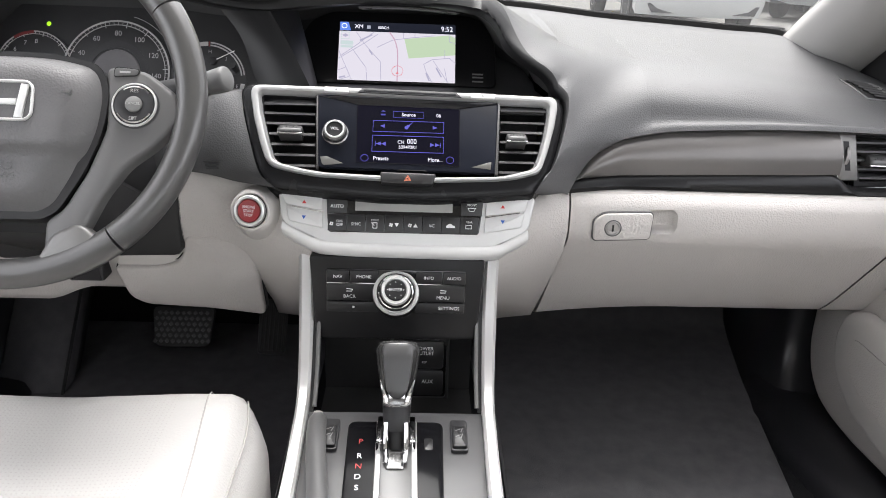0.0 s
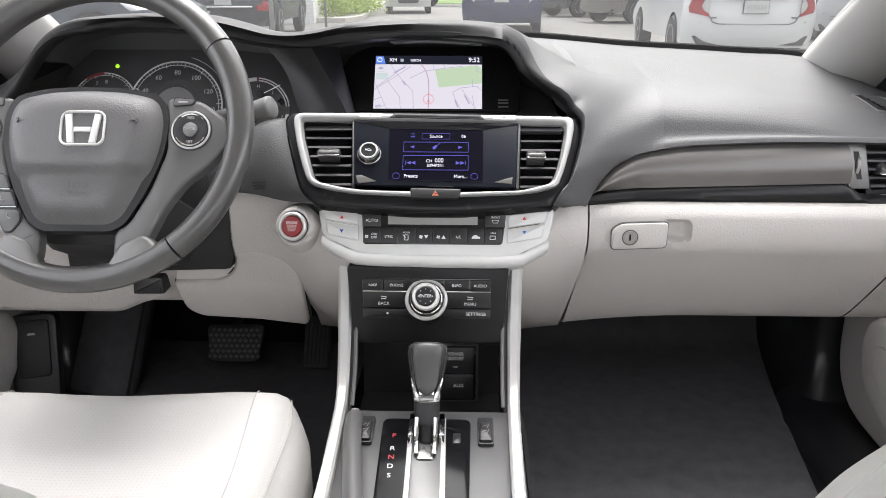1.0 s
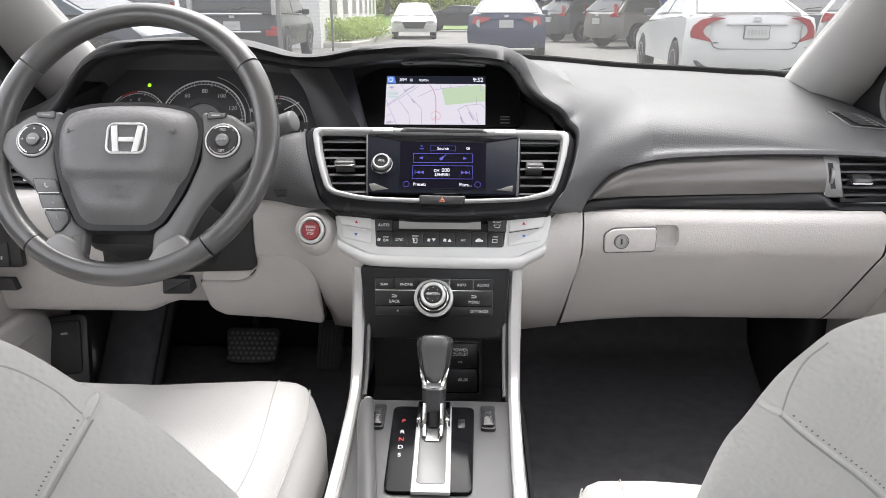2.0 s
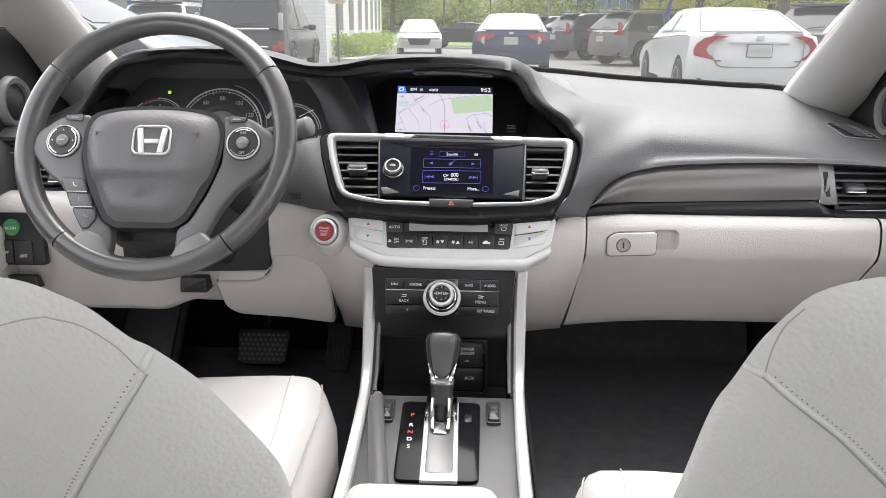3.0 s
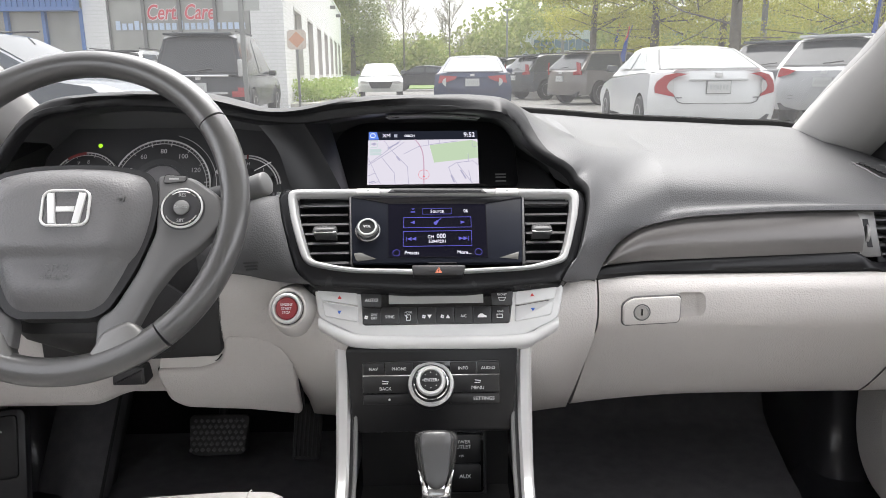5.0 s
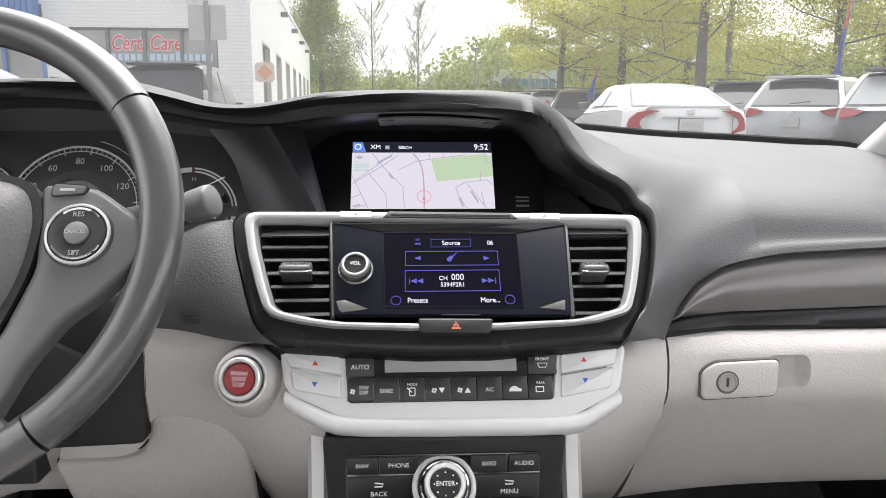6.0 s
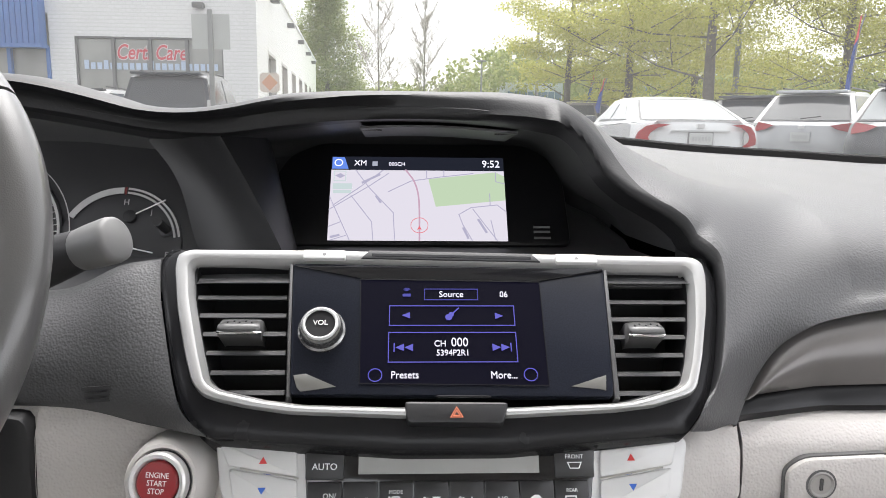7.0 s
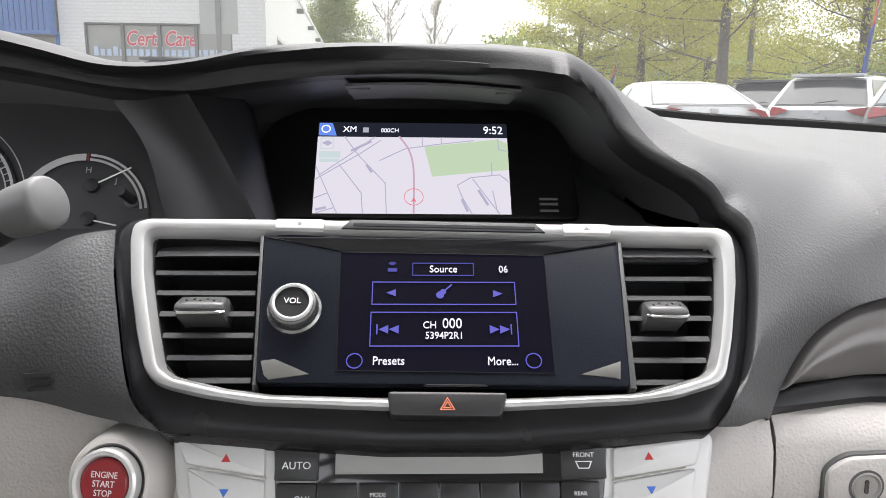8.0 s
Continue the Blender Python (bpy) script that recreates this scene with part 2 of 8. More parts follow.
def text(body, size, x, y, z, material, parent, name="lettering", m=None, squeeze=1.0, lean=0.0, grow=0.0):
    cu = bpy.data.curves.new(name, 'FONT')
    cu.body, cu.size, cu.extrude, cu.align_x, cu.align_y = body, size, 0.0002, 'CENTER', 'CENTER'
    cu.resolution_u = 3
    cu.shear, cu.offset = lean, grow
    ob = bpy.data.objects.new(name, cu)
    me = bpy.data.meshes.new_from_object(ob)
    me.transform((m or Matrix()) @ Matrix.Translation((x, y, z)) @ Matrix.Diagonal((squeeze, 1, 1, 1)))
    bpy.data.objects.remove(ob)
    bpy.data.curves.remove(cu)
    return part(name, me, material, parent)


def curve(keys):
    """A smooth function through (x, value) keys."""
    xs = np.array([k[0] for k in keys], float)
    vs = np.array([k[1] for k in keys], float)
    sl = np.gradient(vs, xs)

    def f(x):
        if x <= xs[0]:
            return float(vs[0])
        if x >= xs[-1]:
            return float(vs[-1])
        i = int(np.searchsorted(xs, x) - 1)
        h = xs[i + 1] - xs[i]
        t = (x - xs[i]) / h
        return float((2 * t ** 3 - 3 * t ** 2 + 1) * vs[i] + (t ** 3 - 2 * t ** 2 + t) * h * sl[i] + (-2 * t ** 3 + 3 * t ** 2) * vs[i + 1] + (t ** 3 - t ** 2) * h * sl[i + 1])
    return f


def spread(pts, n):
    """n points at even steps along a polyline of any dimension."""
    pts = [Vector(p) for p in pts]
    d = [0.0]
    for a, b in zip(pts, pts[1:]):
        d.append(d[-1] + (b - a).length)
    out = []
    for k in range(n):
        s = d[-1] * k / (n - 1)
        i = min(max(j for j in range(len(d)) if d[j] <= s + 1e-9), len(pts) - 2)
        out.append(pts[i].lerp(pts[i + 1], (s - d[i]) / max(1e-9, d[i + 1] - d[i])))
    return out


def fine(pts, n=6):
    """A rounder path through the points (Catmull-Rom)."""
    p = [Vector(q) for q in pts]
    p = [p[0] * 2 - p[1]] + p + [p[-1] * 2 - p[-2]]
    out = []
    for i in range(1, len(p) - 2):
        for k in range(n):
            t = k / n
            out.append(0.5 * (2 * p[i] + (p[i + 1] - p[i - 1]) * t + (2 * p[i - 1] - 5 * p[i] + 4 * p[i + 1] - p[i + 2]) * t * t + (3 * p[i] - p[i - 1] - 3 * p[i + 1] + p[i + 2]) * t ** 3))
    return out + [p[-2]]


def frange(a, b, n):
    return [a + (b - a) * k / (n - 1) for k in range(n)]


def line(bm, a, b, w, z, dz=0.0003):
    """A flat stroke from a to b, w wide, lying at height z."""
    a, b = Vector(a), Vector(b)
    d = (b - a).normalized() * w / 2
    s = Vector((-d.y, d.x))
    return prism(bm, [tuple(a - d - s), tuple(b + d - s), tuple(b + d + s), tuple(a - d + s)], z, z + dz)


def frame_line(bm, x0, x1, y0, y1, w, z, dz=0.0003):
    return hoop(bm, rr(x0, x1, y0, y1), rr(x0 + w, x1 - w, y0 + w, y1 - w), z, z + dz)


def tilted(y, z, rise):
    """A panel's own axes: x across, y up its slope, z out of it towards the seats."""
    return pose(0, y, z, rise)


# ---- the dashboard ----
# crest of the pad, its rear edge (lip over the hood, brow over the trim)
CREST = curve([(-0.80, 0.884), (-0.70, 0.905), (-0.635, 0.945), (-0.60, 0.985), (-0.57, 1.005), (-0.50, 1.018), (-0.42, 1.021), (-0.335, 1.018), (-0.285, 1.006), (-0.25, 0.996),
               (-0.215, 0.994), (-0.18, 0.998), (-0.14, 1.006), (-0.09, 1.010), (0.0, 1.011), (0.07, 1.010), (0.115, 1.003), (0.145, 0.988), (0.175, 0.970), (0.20, 0.957), (0.235, 0.943), (0.30, 0.934), (0.5, 0.921), (0.62, 0.908), (0.70, 0.899), (0.76, 0.892), (0.80, 0.884)])
LIP = curve([(-0.80, 0.86), (-0.70, 0.865), (-0.64, 0.90), (-0.61, 0.945), (-0.583, 0.978), (-0.517, 1.000), (-0.426, 1.004), (-0.32, 0.990), (-0.25, 0.979), (-0.19, 0.976), (-0.13, 0.984), (-0.08, 0.990), (0.05, 0.990), (0.087, 0.986),
             (0.1114, 0.979), (0.1265, 0.9635), (0.135, 0.9480), (0.1516, 0.930), (0.172, 0.917), (0.188, 0.907), (0.1985, 0.8950), (0.2027, 0.8856)])
LIPY = curve([(-0.80, 1.02), (-0.64, 1.03), (-0.58, 1.05), (0.1, 1.05), (0.1265, 1.047), (0.1516, 1.03), (0.188, 1.008), (0.2027, 1.0)])
BROW = curve([(0.223, 0.764), (0.230, 0.776), (0.254, 0.806), (0.29, 0.828), (0.336, 0.839), (0.428, 0.846), (0.566, 0.849), (0.71, 0.845), (0.80, 0.835)])
BASE = curve([(-0.80, 0.88), (-0.74, 0.930), (-0.70, 0.942), (-0.50, 0.946), (-0.2, 0.966), (0.15, 0.968), (0.25, 0.961), (0.30, 0.9565), (0.35, 0.952), (0.40, 0.949), (0.50, 0.9445), (0.60, 0.939), (0.70, 0.934), (0.74, 0.925), (0.80, 0.88)])


AUDP = pose(0, 0.980, 0.876, 48.2)


def pad_profile(x):
    crest, base = CREST(x), BASE(x)
    if x < 0.22:
        ye, ze = LIPY(x), LIP(x)
        up = 0.0025
        g = min(1.0, max(0.0, (x - 0.02) / 0.08))
        back = [(1.66, base - 0.06), (1.47, base - 0.03), (1.445, base), (1.32, base * 0.55 + crest * 0.45 - 0.002), (1.2, base * 0.15 + crest * 0.85 - 0.004), (1.125, crest - 0.001 + up * 0.3)]
        return back + [(1.088, crest + up), (1.073, crest - 0.0015 + up), (1.062, crest * 0.8 + ze * 0.2 + up * 0.5), (ye + 0.003, crest * 0.45 + ze * 0.55), (ye - 0.001, ze + 0.004), (ye + 0.002 + 0.012 * g, ze - 0.003 + 0.002 * g), (ye + 0.03, ze - 0.005 - 0.0015 * g)]
    ze = BROW(x)
    ye = 0.942 + (ze - 0.764) / 0.085 * 0.05
    k = min(1.0, (x - 0.22) / 0.12)
    return [(1.66, base - 0.06), (1.47, base - 0.028), (1.445, base), (1.375, base * 0.92 + crest * 0.08 - 0.001), (1.27, base * 0.6 + crest * 0.4 - 0.0065 * k), (1.12, crest - 0.004 - 0.0035 * k), (1.06, crest - 0.024),
            (1.02, max(ze + 0.012, crest - 0.046)), (ye + 0.016, ze * 0.6 + (crest - 0.05) * 0.4), (ye + 0.005, ze + 0.008), (ye, ze + 0.001), (ye + 0.006, ze - 0.003), (ye + 0.03, ze - 0.004)]


dash = thing("dashboard", "dark grained dashboard with pale grey lower panels and silver trim", "dashboard", kind="structure")
WING = 0.34
xs = sorted(set(frange(-0.80, -0.63, 8) + frange(-0.63, -0.55, 14) + frange(-0.55, 0.10, 60) + frange(0.10, 0.216, 22) + frange(0.223, WING, 26) + frange(WING, 0.80, 24)))
rows = [[(x, y, z) for y, z in pad_profile(x)] for x in xs]
west = [r for r in rows if r[0][0] <= 0.1001]
bm = loft([r[:6] for r in west])
loft([r[:6] for r in rows if 0.0999 <= r[0][0] <= WING + 0.0001], bm=bm)
loft([[Vector(q) for q in r[:5]] + fine(r[5:11], 3) + [Vector(q) for q in r[11:]] for r in rows if r[0][0] >= WING - 0.0001], bm=bm)
part("dash_pad", bm, PAD, dash, "dark grey grained soft dash top", angle=60)
bm = loft([r[10:] for r in rows if 0.2225 < r[0][0] <= WING + 0.0001])
part("pad_brow", bm, PAD, dash, "dark grey brow over the trim", angle=60)

# the wing of the pad: sweeps down from the hood round the stereo's shoulder to the brow
NU, NV = 90, 26


def stretch(pts, n):
    return spread([Vector(q) for q in pts], n)


shoulder_ = [(x, LIPY(x), LIP(x) + 0.004) for x in frange(0.10, 0.2015, 40)]
side_ = [AUDP @ Vector((x, y, -0.001)) for x, y in ((0.2085, 0.0150), (0.2128, 0.0085), (0.2144, 0.0004), (0.2125, -0.0217), (0.2048, -0.055), (0.1939, -0.0898), (0.1856, -0.108), (0.1768, -0.1202), (0.1690, -0.1271))]
foot_ = [(0.191, 0.915, 0.7723), (0.2147, 0.935, 0.7690), (0.2230, 0.942, 0.7650)]
edge_in = stretch(shoulder_, 46) + stretch([shoulder_[-1]] + fine(side_, 4) + fine(foot_, 3), NU - 45)[1:]
crest_ = [Vector((x, *pad_profile(x)[5])) for x in frange(0.10, 0.2195, 16) + frange(0.2235, WING, 16)]
prof_ = [Vector((WING, *q)) for q in pad_profile(WING)[5:11]]
edge_out = stretch(crest_, 52) + stretch(fine(prof_, 4), NU - 51)[1:]
first_ = stretch([Vector((0.10, *q)) for q in reversed(pad_profile(0.10)[5:11])], NV)
last_ = stretch([Vector((x, *pad_profile(x)[10])) for x in frange(0.2232, WING, 20)], NV)
rows = []
for i in range(NU):
    u = i / (NU - 1)
    a, b = edge_in[i], edge_out[i]
    row = []
    for j in range(NV):
        v = (j / (NV - 1)) ** 1.7
        jj = v * (NV - 1)
        k = min(NV - 2, int(jj))
        f0, f1 = first_[k].lerp(first_[k + 1], jj - k), last_[k].lerp(last_[k + 1], jj - k)
        q = a.lerp(b, v) + f0 * (1 - u) + f1 * u - (edge_in[0].lerp(edge_out[0], v) * (1 - u) + edge_in[-1].lerp(edge_out[-1], v) * u)
        roll = 0.0075 * math.sqrt(max(0, 1 - max(0, 1 - v / 0.055) ** 2)) * (1 - v) ** 1.5 * min(1, u / 0.45) * min(1, (1 - u) / 0.1)
        swell = 0.004 * math.sin(math.pi * v) * math.sin(math.pi * u) ** 1.5
        row.append(q + Vector((0.15, -0.55, 0.82)) * (roll + swell))
    lead = a + Vector((0, 0.030, -0.0105))
    rows.append([lead, a] + row[1:])
net = np.array([[tuple(q) for q in r] for r in rows])
rough = net.copy()
for _ in range(60):
    inner_ = (net[:-2, 1:-1] + net[2:, 1:-1] + net[1:-1, :-2] + net[1:-1, 2:]) / 4
    net[1:-1, 8:-1] = inner_[:, 7:]
ease = np.clip((np.arange(NU) - 5) / 42, 0, 1)[:, None, None]
net = rough + (net - rough) * ease * ease * (3 - 2 * ease)


def cut_row(r, a, b, n):
    """n points of a row between two places along it (0 to 1)."""
    at = np.linspace(a, b, n) * (len(r) - 1)
    return [tuple(float(np.interp(q, range(len(r)), r[:, c])) for c in range(3)) for q in at]


# how far up each row the painted rim shade reaches, thinning towards the stereo
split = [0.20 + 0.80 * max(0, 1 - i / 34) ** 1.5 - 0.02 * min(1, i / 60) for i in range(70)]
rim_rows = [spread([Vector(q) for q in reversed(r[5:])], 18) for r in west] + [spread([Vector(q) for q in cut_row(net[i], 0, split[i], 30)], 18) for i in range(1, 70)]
part("hood_rim", loft(rim_rows), RIMSHADE, dash, "rolled rim of the instrument hood, its shade painted near black, down to the stereo", angle=60)
bm = loft([cut_row(net[i], split[i], 1, 20) for i in range(70)])
loft([[tuple(q) for q in r] for r in net[69:]], bm=bm)
part("pad_wing", bm, PAD, dash, "grained wing of the pad sweeping round the stereo", angle=60)


def pad_z(x, y):
    """Height of the pad's top at (x, y), and a little more to lie on it."""
    k = sorted(pad_profile(abs(x))[:9])
    return float(np.interp(y, [p[0] for p in k], [p[1] for p in k]))


# seam line just above the lip of the hood
seam = [(x, LIPY(x) - 0.0008 + 0.003, LIP(x) + 0.006) for x in frange(-0.57, 0.10, 70)]
part("pad_seam", tube(seam, 0.0012, 6), DARK, dash)


# black lining under the hood: roof, back wall, floor
def lining_profile(x):
    ye, ze = LIPY(x) + 0.028, LIP(x) - 0.005
    g = 1 / (1 + math.exp((x + 0.21) / 0.012))
    yb, yl = 1.16 * g + 1.25 * (1 - g), 1.115 * g + 1.185 * (1 - g)
    zt = min(ze - 0.004 - 0.008 * min(1, max(0, (0.19 - x) / 0.05)), 0.975)
    return [(ye, ze), (ye + 0.3 * (yb - ye), ze - 0.004), (ye + 0.7 * (yb - ye), ze - 0.008), (yb - 0.012, zt), (yb, zt - 0.015), (yb * 0.5 + yl * 0.5, (zt + 0.86) / 2), (yl, 0.868), (yl - 0.02, 0.862), (1.03 - 0.03 * (1 - g), 0.858 + 0.014 * (1 - g)), (1.015 - 0.045 * (1 - g), 0.846 + 0.022 * (1 - g))]


part("hood_lining", loft([[(x, y, z) for y, z in lining_profile(x)] for x in frange(-0.60, 0.2025, 90)]), HOODL, dash, "black lining under the instrument hood", angle=50)
for px in (-0.058, 0.064):
    part("hood_slot", plate(rounded([(px - 0.009, 1.115), (px + 0.009, 1.115), (px + 0.009, 1.122), (px - 0.009, 1.122)], 0.003), LIP(px) - 0.013, LIP(px) - 0.0105), GLOSS, dash)
part("hood_roof_panel", solid([[(x, 1.10, LIP(x) - 0.0105), (x, 1.19, LIP(x) - 0.020)] for x in frange(-0.068, 0.074, 10)], (0, 0, 0.002)), HOODL, dash, "dark panel over the display")

SHROUD = mat("satin_black_shroud", (0.013, 0.013, 0.014), 0.42, vary=0.15, scale=14, bump=0.06, grain=900)
edge_1, edge_2, edge_3 = curve([(0.855, -0.207), (0.872, -0.2158), (0.9405, -0.247), (0.985, -0.290)]), curve([(0.855, -0.126), (0.882, -0.139), (0.926, -0.1618), (0.985, -0.196)]), curve([(0.855, -0.127), (0.873, -0.132), (0.947, -0.1536), (0.985, -0.166)])
rows = []
for z in frange(0.858, 0.984, 14):
    a, b, c = Vector((edge_1(z), 1.1 + 0.5 * (z - 0.87), z)), Vector((edge_2(z), 1.072 + 0.15 * (z - 0.87), z)), Vector((edge_3(z), 1.125 + 0.3 * (z - 0.87), z))
    rows.append([a + Vector((-0.002, 0.03, 0)), a, a.lerp(b, 0.3) + Vector((0, 0.008, 0)), a.lerp(b, 0.65) + Vector((0, 0.006, 0)), a.lerp(b, 0.9), b + Vector((0, 0.001, 0)), b.lerp(c, 0.25) + Vector((0, -0.003, 0)), b.lerp(c, 0.6), c, c + Vector((-0.015, 0.09, 0))])
part("dial_shroud", loft(rows), SHROUD, dash, "satin black shroud between dials and map display", angle=60)

# trim band: dark brushed veneer with a black strip below
VENEER = mat("brushed_dark_veneer", (0.125, 0.118, 0.114), 0.30, 0.3, vary=0.25, scale=5)
rows = []
for x in frange(0.227, 0.606, 60):
    zb = 0.782 + 0.011 * (x - 0.229) / 0.37
    zt = max(BROW(x) - 0.002, zb + 0.001)
    yt = 0.942 + (zt - 0.764) / 0.085 * 0.05 + 0.012
    yb = 0.974 + min(0, (x - 0.30) * 0.25)
    rows.append([(x, yt + (yb - yt) * f - 0.013 * math.sin(math.pi * f ** 0.75), zt + (zb - zt) * f) for f in frange(0, 1, 9)])
part("veneer_trim", solid(rows, (0, 0.02, 0)), VENEER, dash, "dark brushed grey trim panel", angle=70)
rows = []
for x in frange(0.224, 0.80, 60):
    zb = 0.782 + 0.011 * min(1, (x - 0.229) / 0.37) - 0.020 * max(0, min(1, (x - 0.60) / 0.03))
    yy = min(0, (x - 0.30) * 0.25)
    rows.append([(x, 0.976 + yy, zb), (x, 0.969 + yy, zb - 0.004), (x, 0.964 + yy, min(zb - 0.006, 0.772)), (x, 0.974 + yy, 0.758)])
part("trim_strip", solid(rows, (0, 0.02, 0)), SATIN, dash, "dark satin strip under the trim", angle=60)
part("dash_core", solid([[(x, 1.0, 0.885 if x < 0.22 else BROW(x) - 0.004), (x, 1.01, 0.75)] for x in frange(0.2, 0.60, 20)], (0, 0.03, 0)), LINING, dash)


# pale lower dash
PALETOP = curve([(-0.32, 0.783), (-0.274, 0.782), (-0.239, 0.779), (-0.220, 0.776), (-0.199, 0.7705), (-0.180, 0.764), (-0.16, 0.757), (0.16, 0.757), (0.19, 0.764), (0.23, 0.764)])


def lower_profile(x):
    """Rear faces of the pale panels, from their top edge down."""
    c = math.exp(-(abs(x) / 0.19) ** 6)
    t = PALETOP(x)
    top = (0.952 - 0.028 * c, t)
    k = [(top[0] + 0.03, t + 0.002), (top[0] + 0.006, t), top, (0.942 - 0.035 * c, t - 0.02), (0.938 - 0.038 * c, 0.715), (0.944 - 0.04 * c, 0.685), (0.962 - 0.05 * c, 0.655), (0.99 - 0.05 * c, 0.61), (1.02 - 0.03 * c, 0.565), (1.045, 0.530 - 0.012 * c), (1.09, 0.524 - 0.012 * c)]
    return k


def centre_x(f, z):
    """Across the centre panel: its glove-box side slants in towards the foot."""
    return -0.292 + f * (0.292 + 0.2264 - 0.020 * max(0, (0.70 - z) / 0.17))


part("lower_panel_centre", loft([[(centre_x(f, z), y, max(z, 0.60) if f < 0.20 else z) for y, z in lower_profile(-0.292 + 0.5155 * f)] for f in frange(0, 1, 40)]), LIGHT, dash, "pale grey vinyl lower centre panel", angle=60)

# knee panel and glove box
def knee_profile(x):
    up = min(1.0, max(0.0, (x + 0.500) / 0.062))
    low = 0.5765 + 0.0195 * up * up * (3 - 2 * up) - 0.006 * min(1.0, max(0.0, (x + 0.438) / 0.006))
    back = 0.016 * min(1.0, max(0.0, (x + 0.440) / 0.006))
    return [(0.985, 0.785), (0.957, 0.783), (0.951, 0.779), (0.942, 0.758), (0.938, 0.72), (0.942, 0.692), (0.952 + 0.6 * back, 0.655), (0.965 + back, low + 0.012), (0.970 + back, low + 0.003), (0.978 + back, low), (1.02, low - 0.003)]


part("knee_panel", loft([[(x, y, z) for y, z in knee_profile(x)] for x in frange(-0.80, -0.2925, 60)]), LIGHT, dash, "pale grey knee panel under the steering column", angle=60)


# flap beside the column: stepped round the opening, its foot tucked back a little
FLAPM = pose(0, 0.9415, 0.69, 105)
flap_ = rounded([(-0.3929, 0.6407), (-0.3283, 0.6418), (-0.305, 0.6488), (-0.2936, 0.6662), (-0.2921, 0.6919), (-0.2511, 0.6917), (-0.2188, 0.6837), (-0.203, 0.6677), (-0.1959, 0.6377), (-0.1902, 0.5650), (-0.2654, 0.5747), (-0.3556, 0.5797), (-0.3778, 0.5926)], 0.010, 4)
flap_ = [(x * (1 + 0.2 * (0.69 - z)), (z - 0.69) * 1.12) for x, z in flap_]
part("knee_flap", plate(flap_, -0.016, 0.0, 0.0045, FLAPM), LIGHT, dash, "pale grey knee flap beside the column", angle=50)
part("flap_gap", plate(shift(ccw(flap_), -0.0018), -0.020, -0.009, 0.0, FLAPM), LINING, dash, "dark gap round the knee flap")
part("flap_ledge", plate([(-0.387, 0.6640), (-0.294, 0.6670), (-0.294, 0.6380), (-0.393, 0.6380)], -0.012, -0.004, 0.002, pose(0, 0.958, 0, 90)), LIGHTER, dash, "pale ledge under the column opening")
RIMGREY = mat("pale_lock_metal", (0.30, 0.29, 0.28), 0.4, 0.3)
glove = thing("glove_box", "closed pale grey glove box with a recessed latch", "glove box")
GX0, GX1 = 0.229, 0.694


def glove_profile(x):
    k = [(0.985, 0.766), (0.958, 0.7655), (0.951, 0.763), (0.943, 0.752), (0.939, 0.735), (0.938, 0.715), (0.941, 0.70), (0.952, 0.683), (0.972, 0.65), (0.995, 0.612), (1.014, 0.582), (1.028, 0.563), (1.038, 0.553), (1.047, 0.549), (1.075, 0.548)]
    return [(y, z - 0.016 * (max(0, 0.436 - x) / 0.23) ** 2 * min(1, max(0, (0.66 - z) / 0.1))) for y, z in k]


CUPX0, CUPX1, CUPZ0, CUPZ1 = 0.334, 0.3765, 0.7125, 0.7468
prof = spread([(0, *p) for p in glove_profile(0.5)], 40)
face_y = curve(sorted((p.z, p.y) for p in prof if 0.69 < p.z < 0.764))
prof = sorted([(p.y, p.z) for p in prof if abs(p.z - CUPZ0) > 0.002 and abs(p.z - CUPZ1) > 0.002] + [(face_y(CUPZ0), CUPZ0), (face_y(CUPZ1), CUPZ1)], key=lambda p: -p[1])
cols = sorted(frange(0, 1, 24) + [(CUPX0 - GX0) / (GX1 - GX0), (CUPX1 - GX0) / (GX1 - GX0)])
bm = bmesh.new()
grid = []
for s in cols:
    row = []
    for y, z in prof:
        x0 = GX0 - 0.020 * max(0, (0.70 - z) / 0.17)
        x1 = GX1 - 0.035 * max(0, (0.70 - z) / 0.17)
        row.append(bm.verts.new((x0 + (x1 - x0) * s, y, z - 0.016 * (max(0, 0.436 - x0 - (x1 - x0) * s) / 0.23) ** 2 * min(1, max(0, (0.66 - z) / 0.1)))))
    grid.append(row)
holes = []
for a, b in zip(grid, grid[1:]):
    for i in range(len(prof) - 1):
        q = (a[i], a[i + 1], b[i + 1], b[i])
        c = sum((v.co for v in q), Vector()) / 4
        if CUPX0 < c.x < CUPX1 and CUPZ0 < c.z < CUPZ1:
            holes.append(q)
        else:
            bm.faces.new(q)
for edge in (grid[0], grid[-1]):
    back = [bm.verts.new(v.co + Vector((0, 0.02, 0))) for v in edge]
    for i in range(len(edge) - 1):
        bm.faces.new((edge[i], edge[i + 1], back[i + 1], back[i]))
part("glove_door", bm, LIGHT, glove, "pale grey glove box door", angle=22)
bm = bmesh.new()
mouth = rr(CUPX0 - 0.001, CUPX1 + 0.001, CUPZ0 - 0.001, CUPZ1 + 0.001, 0.012, 6)
square = rr(CUPX0 - 0.0005, CUPX1 + 0.0005, CUPZ0 - 0.0005, CUPZ1 + 0.0005, 0.0012, 6)
loops = [[bm.verts.new((x, face_y(z) + 0.0002, z)) for x, z in square]]
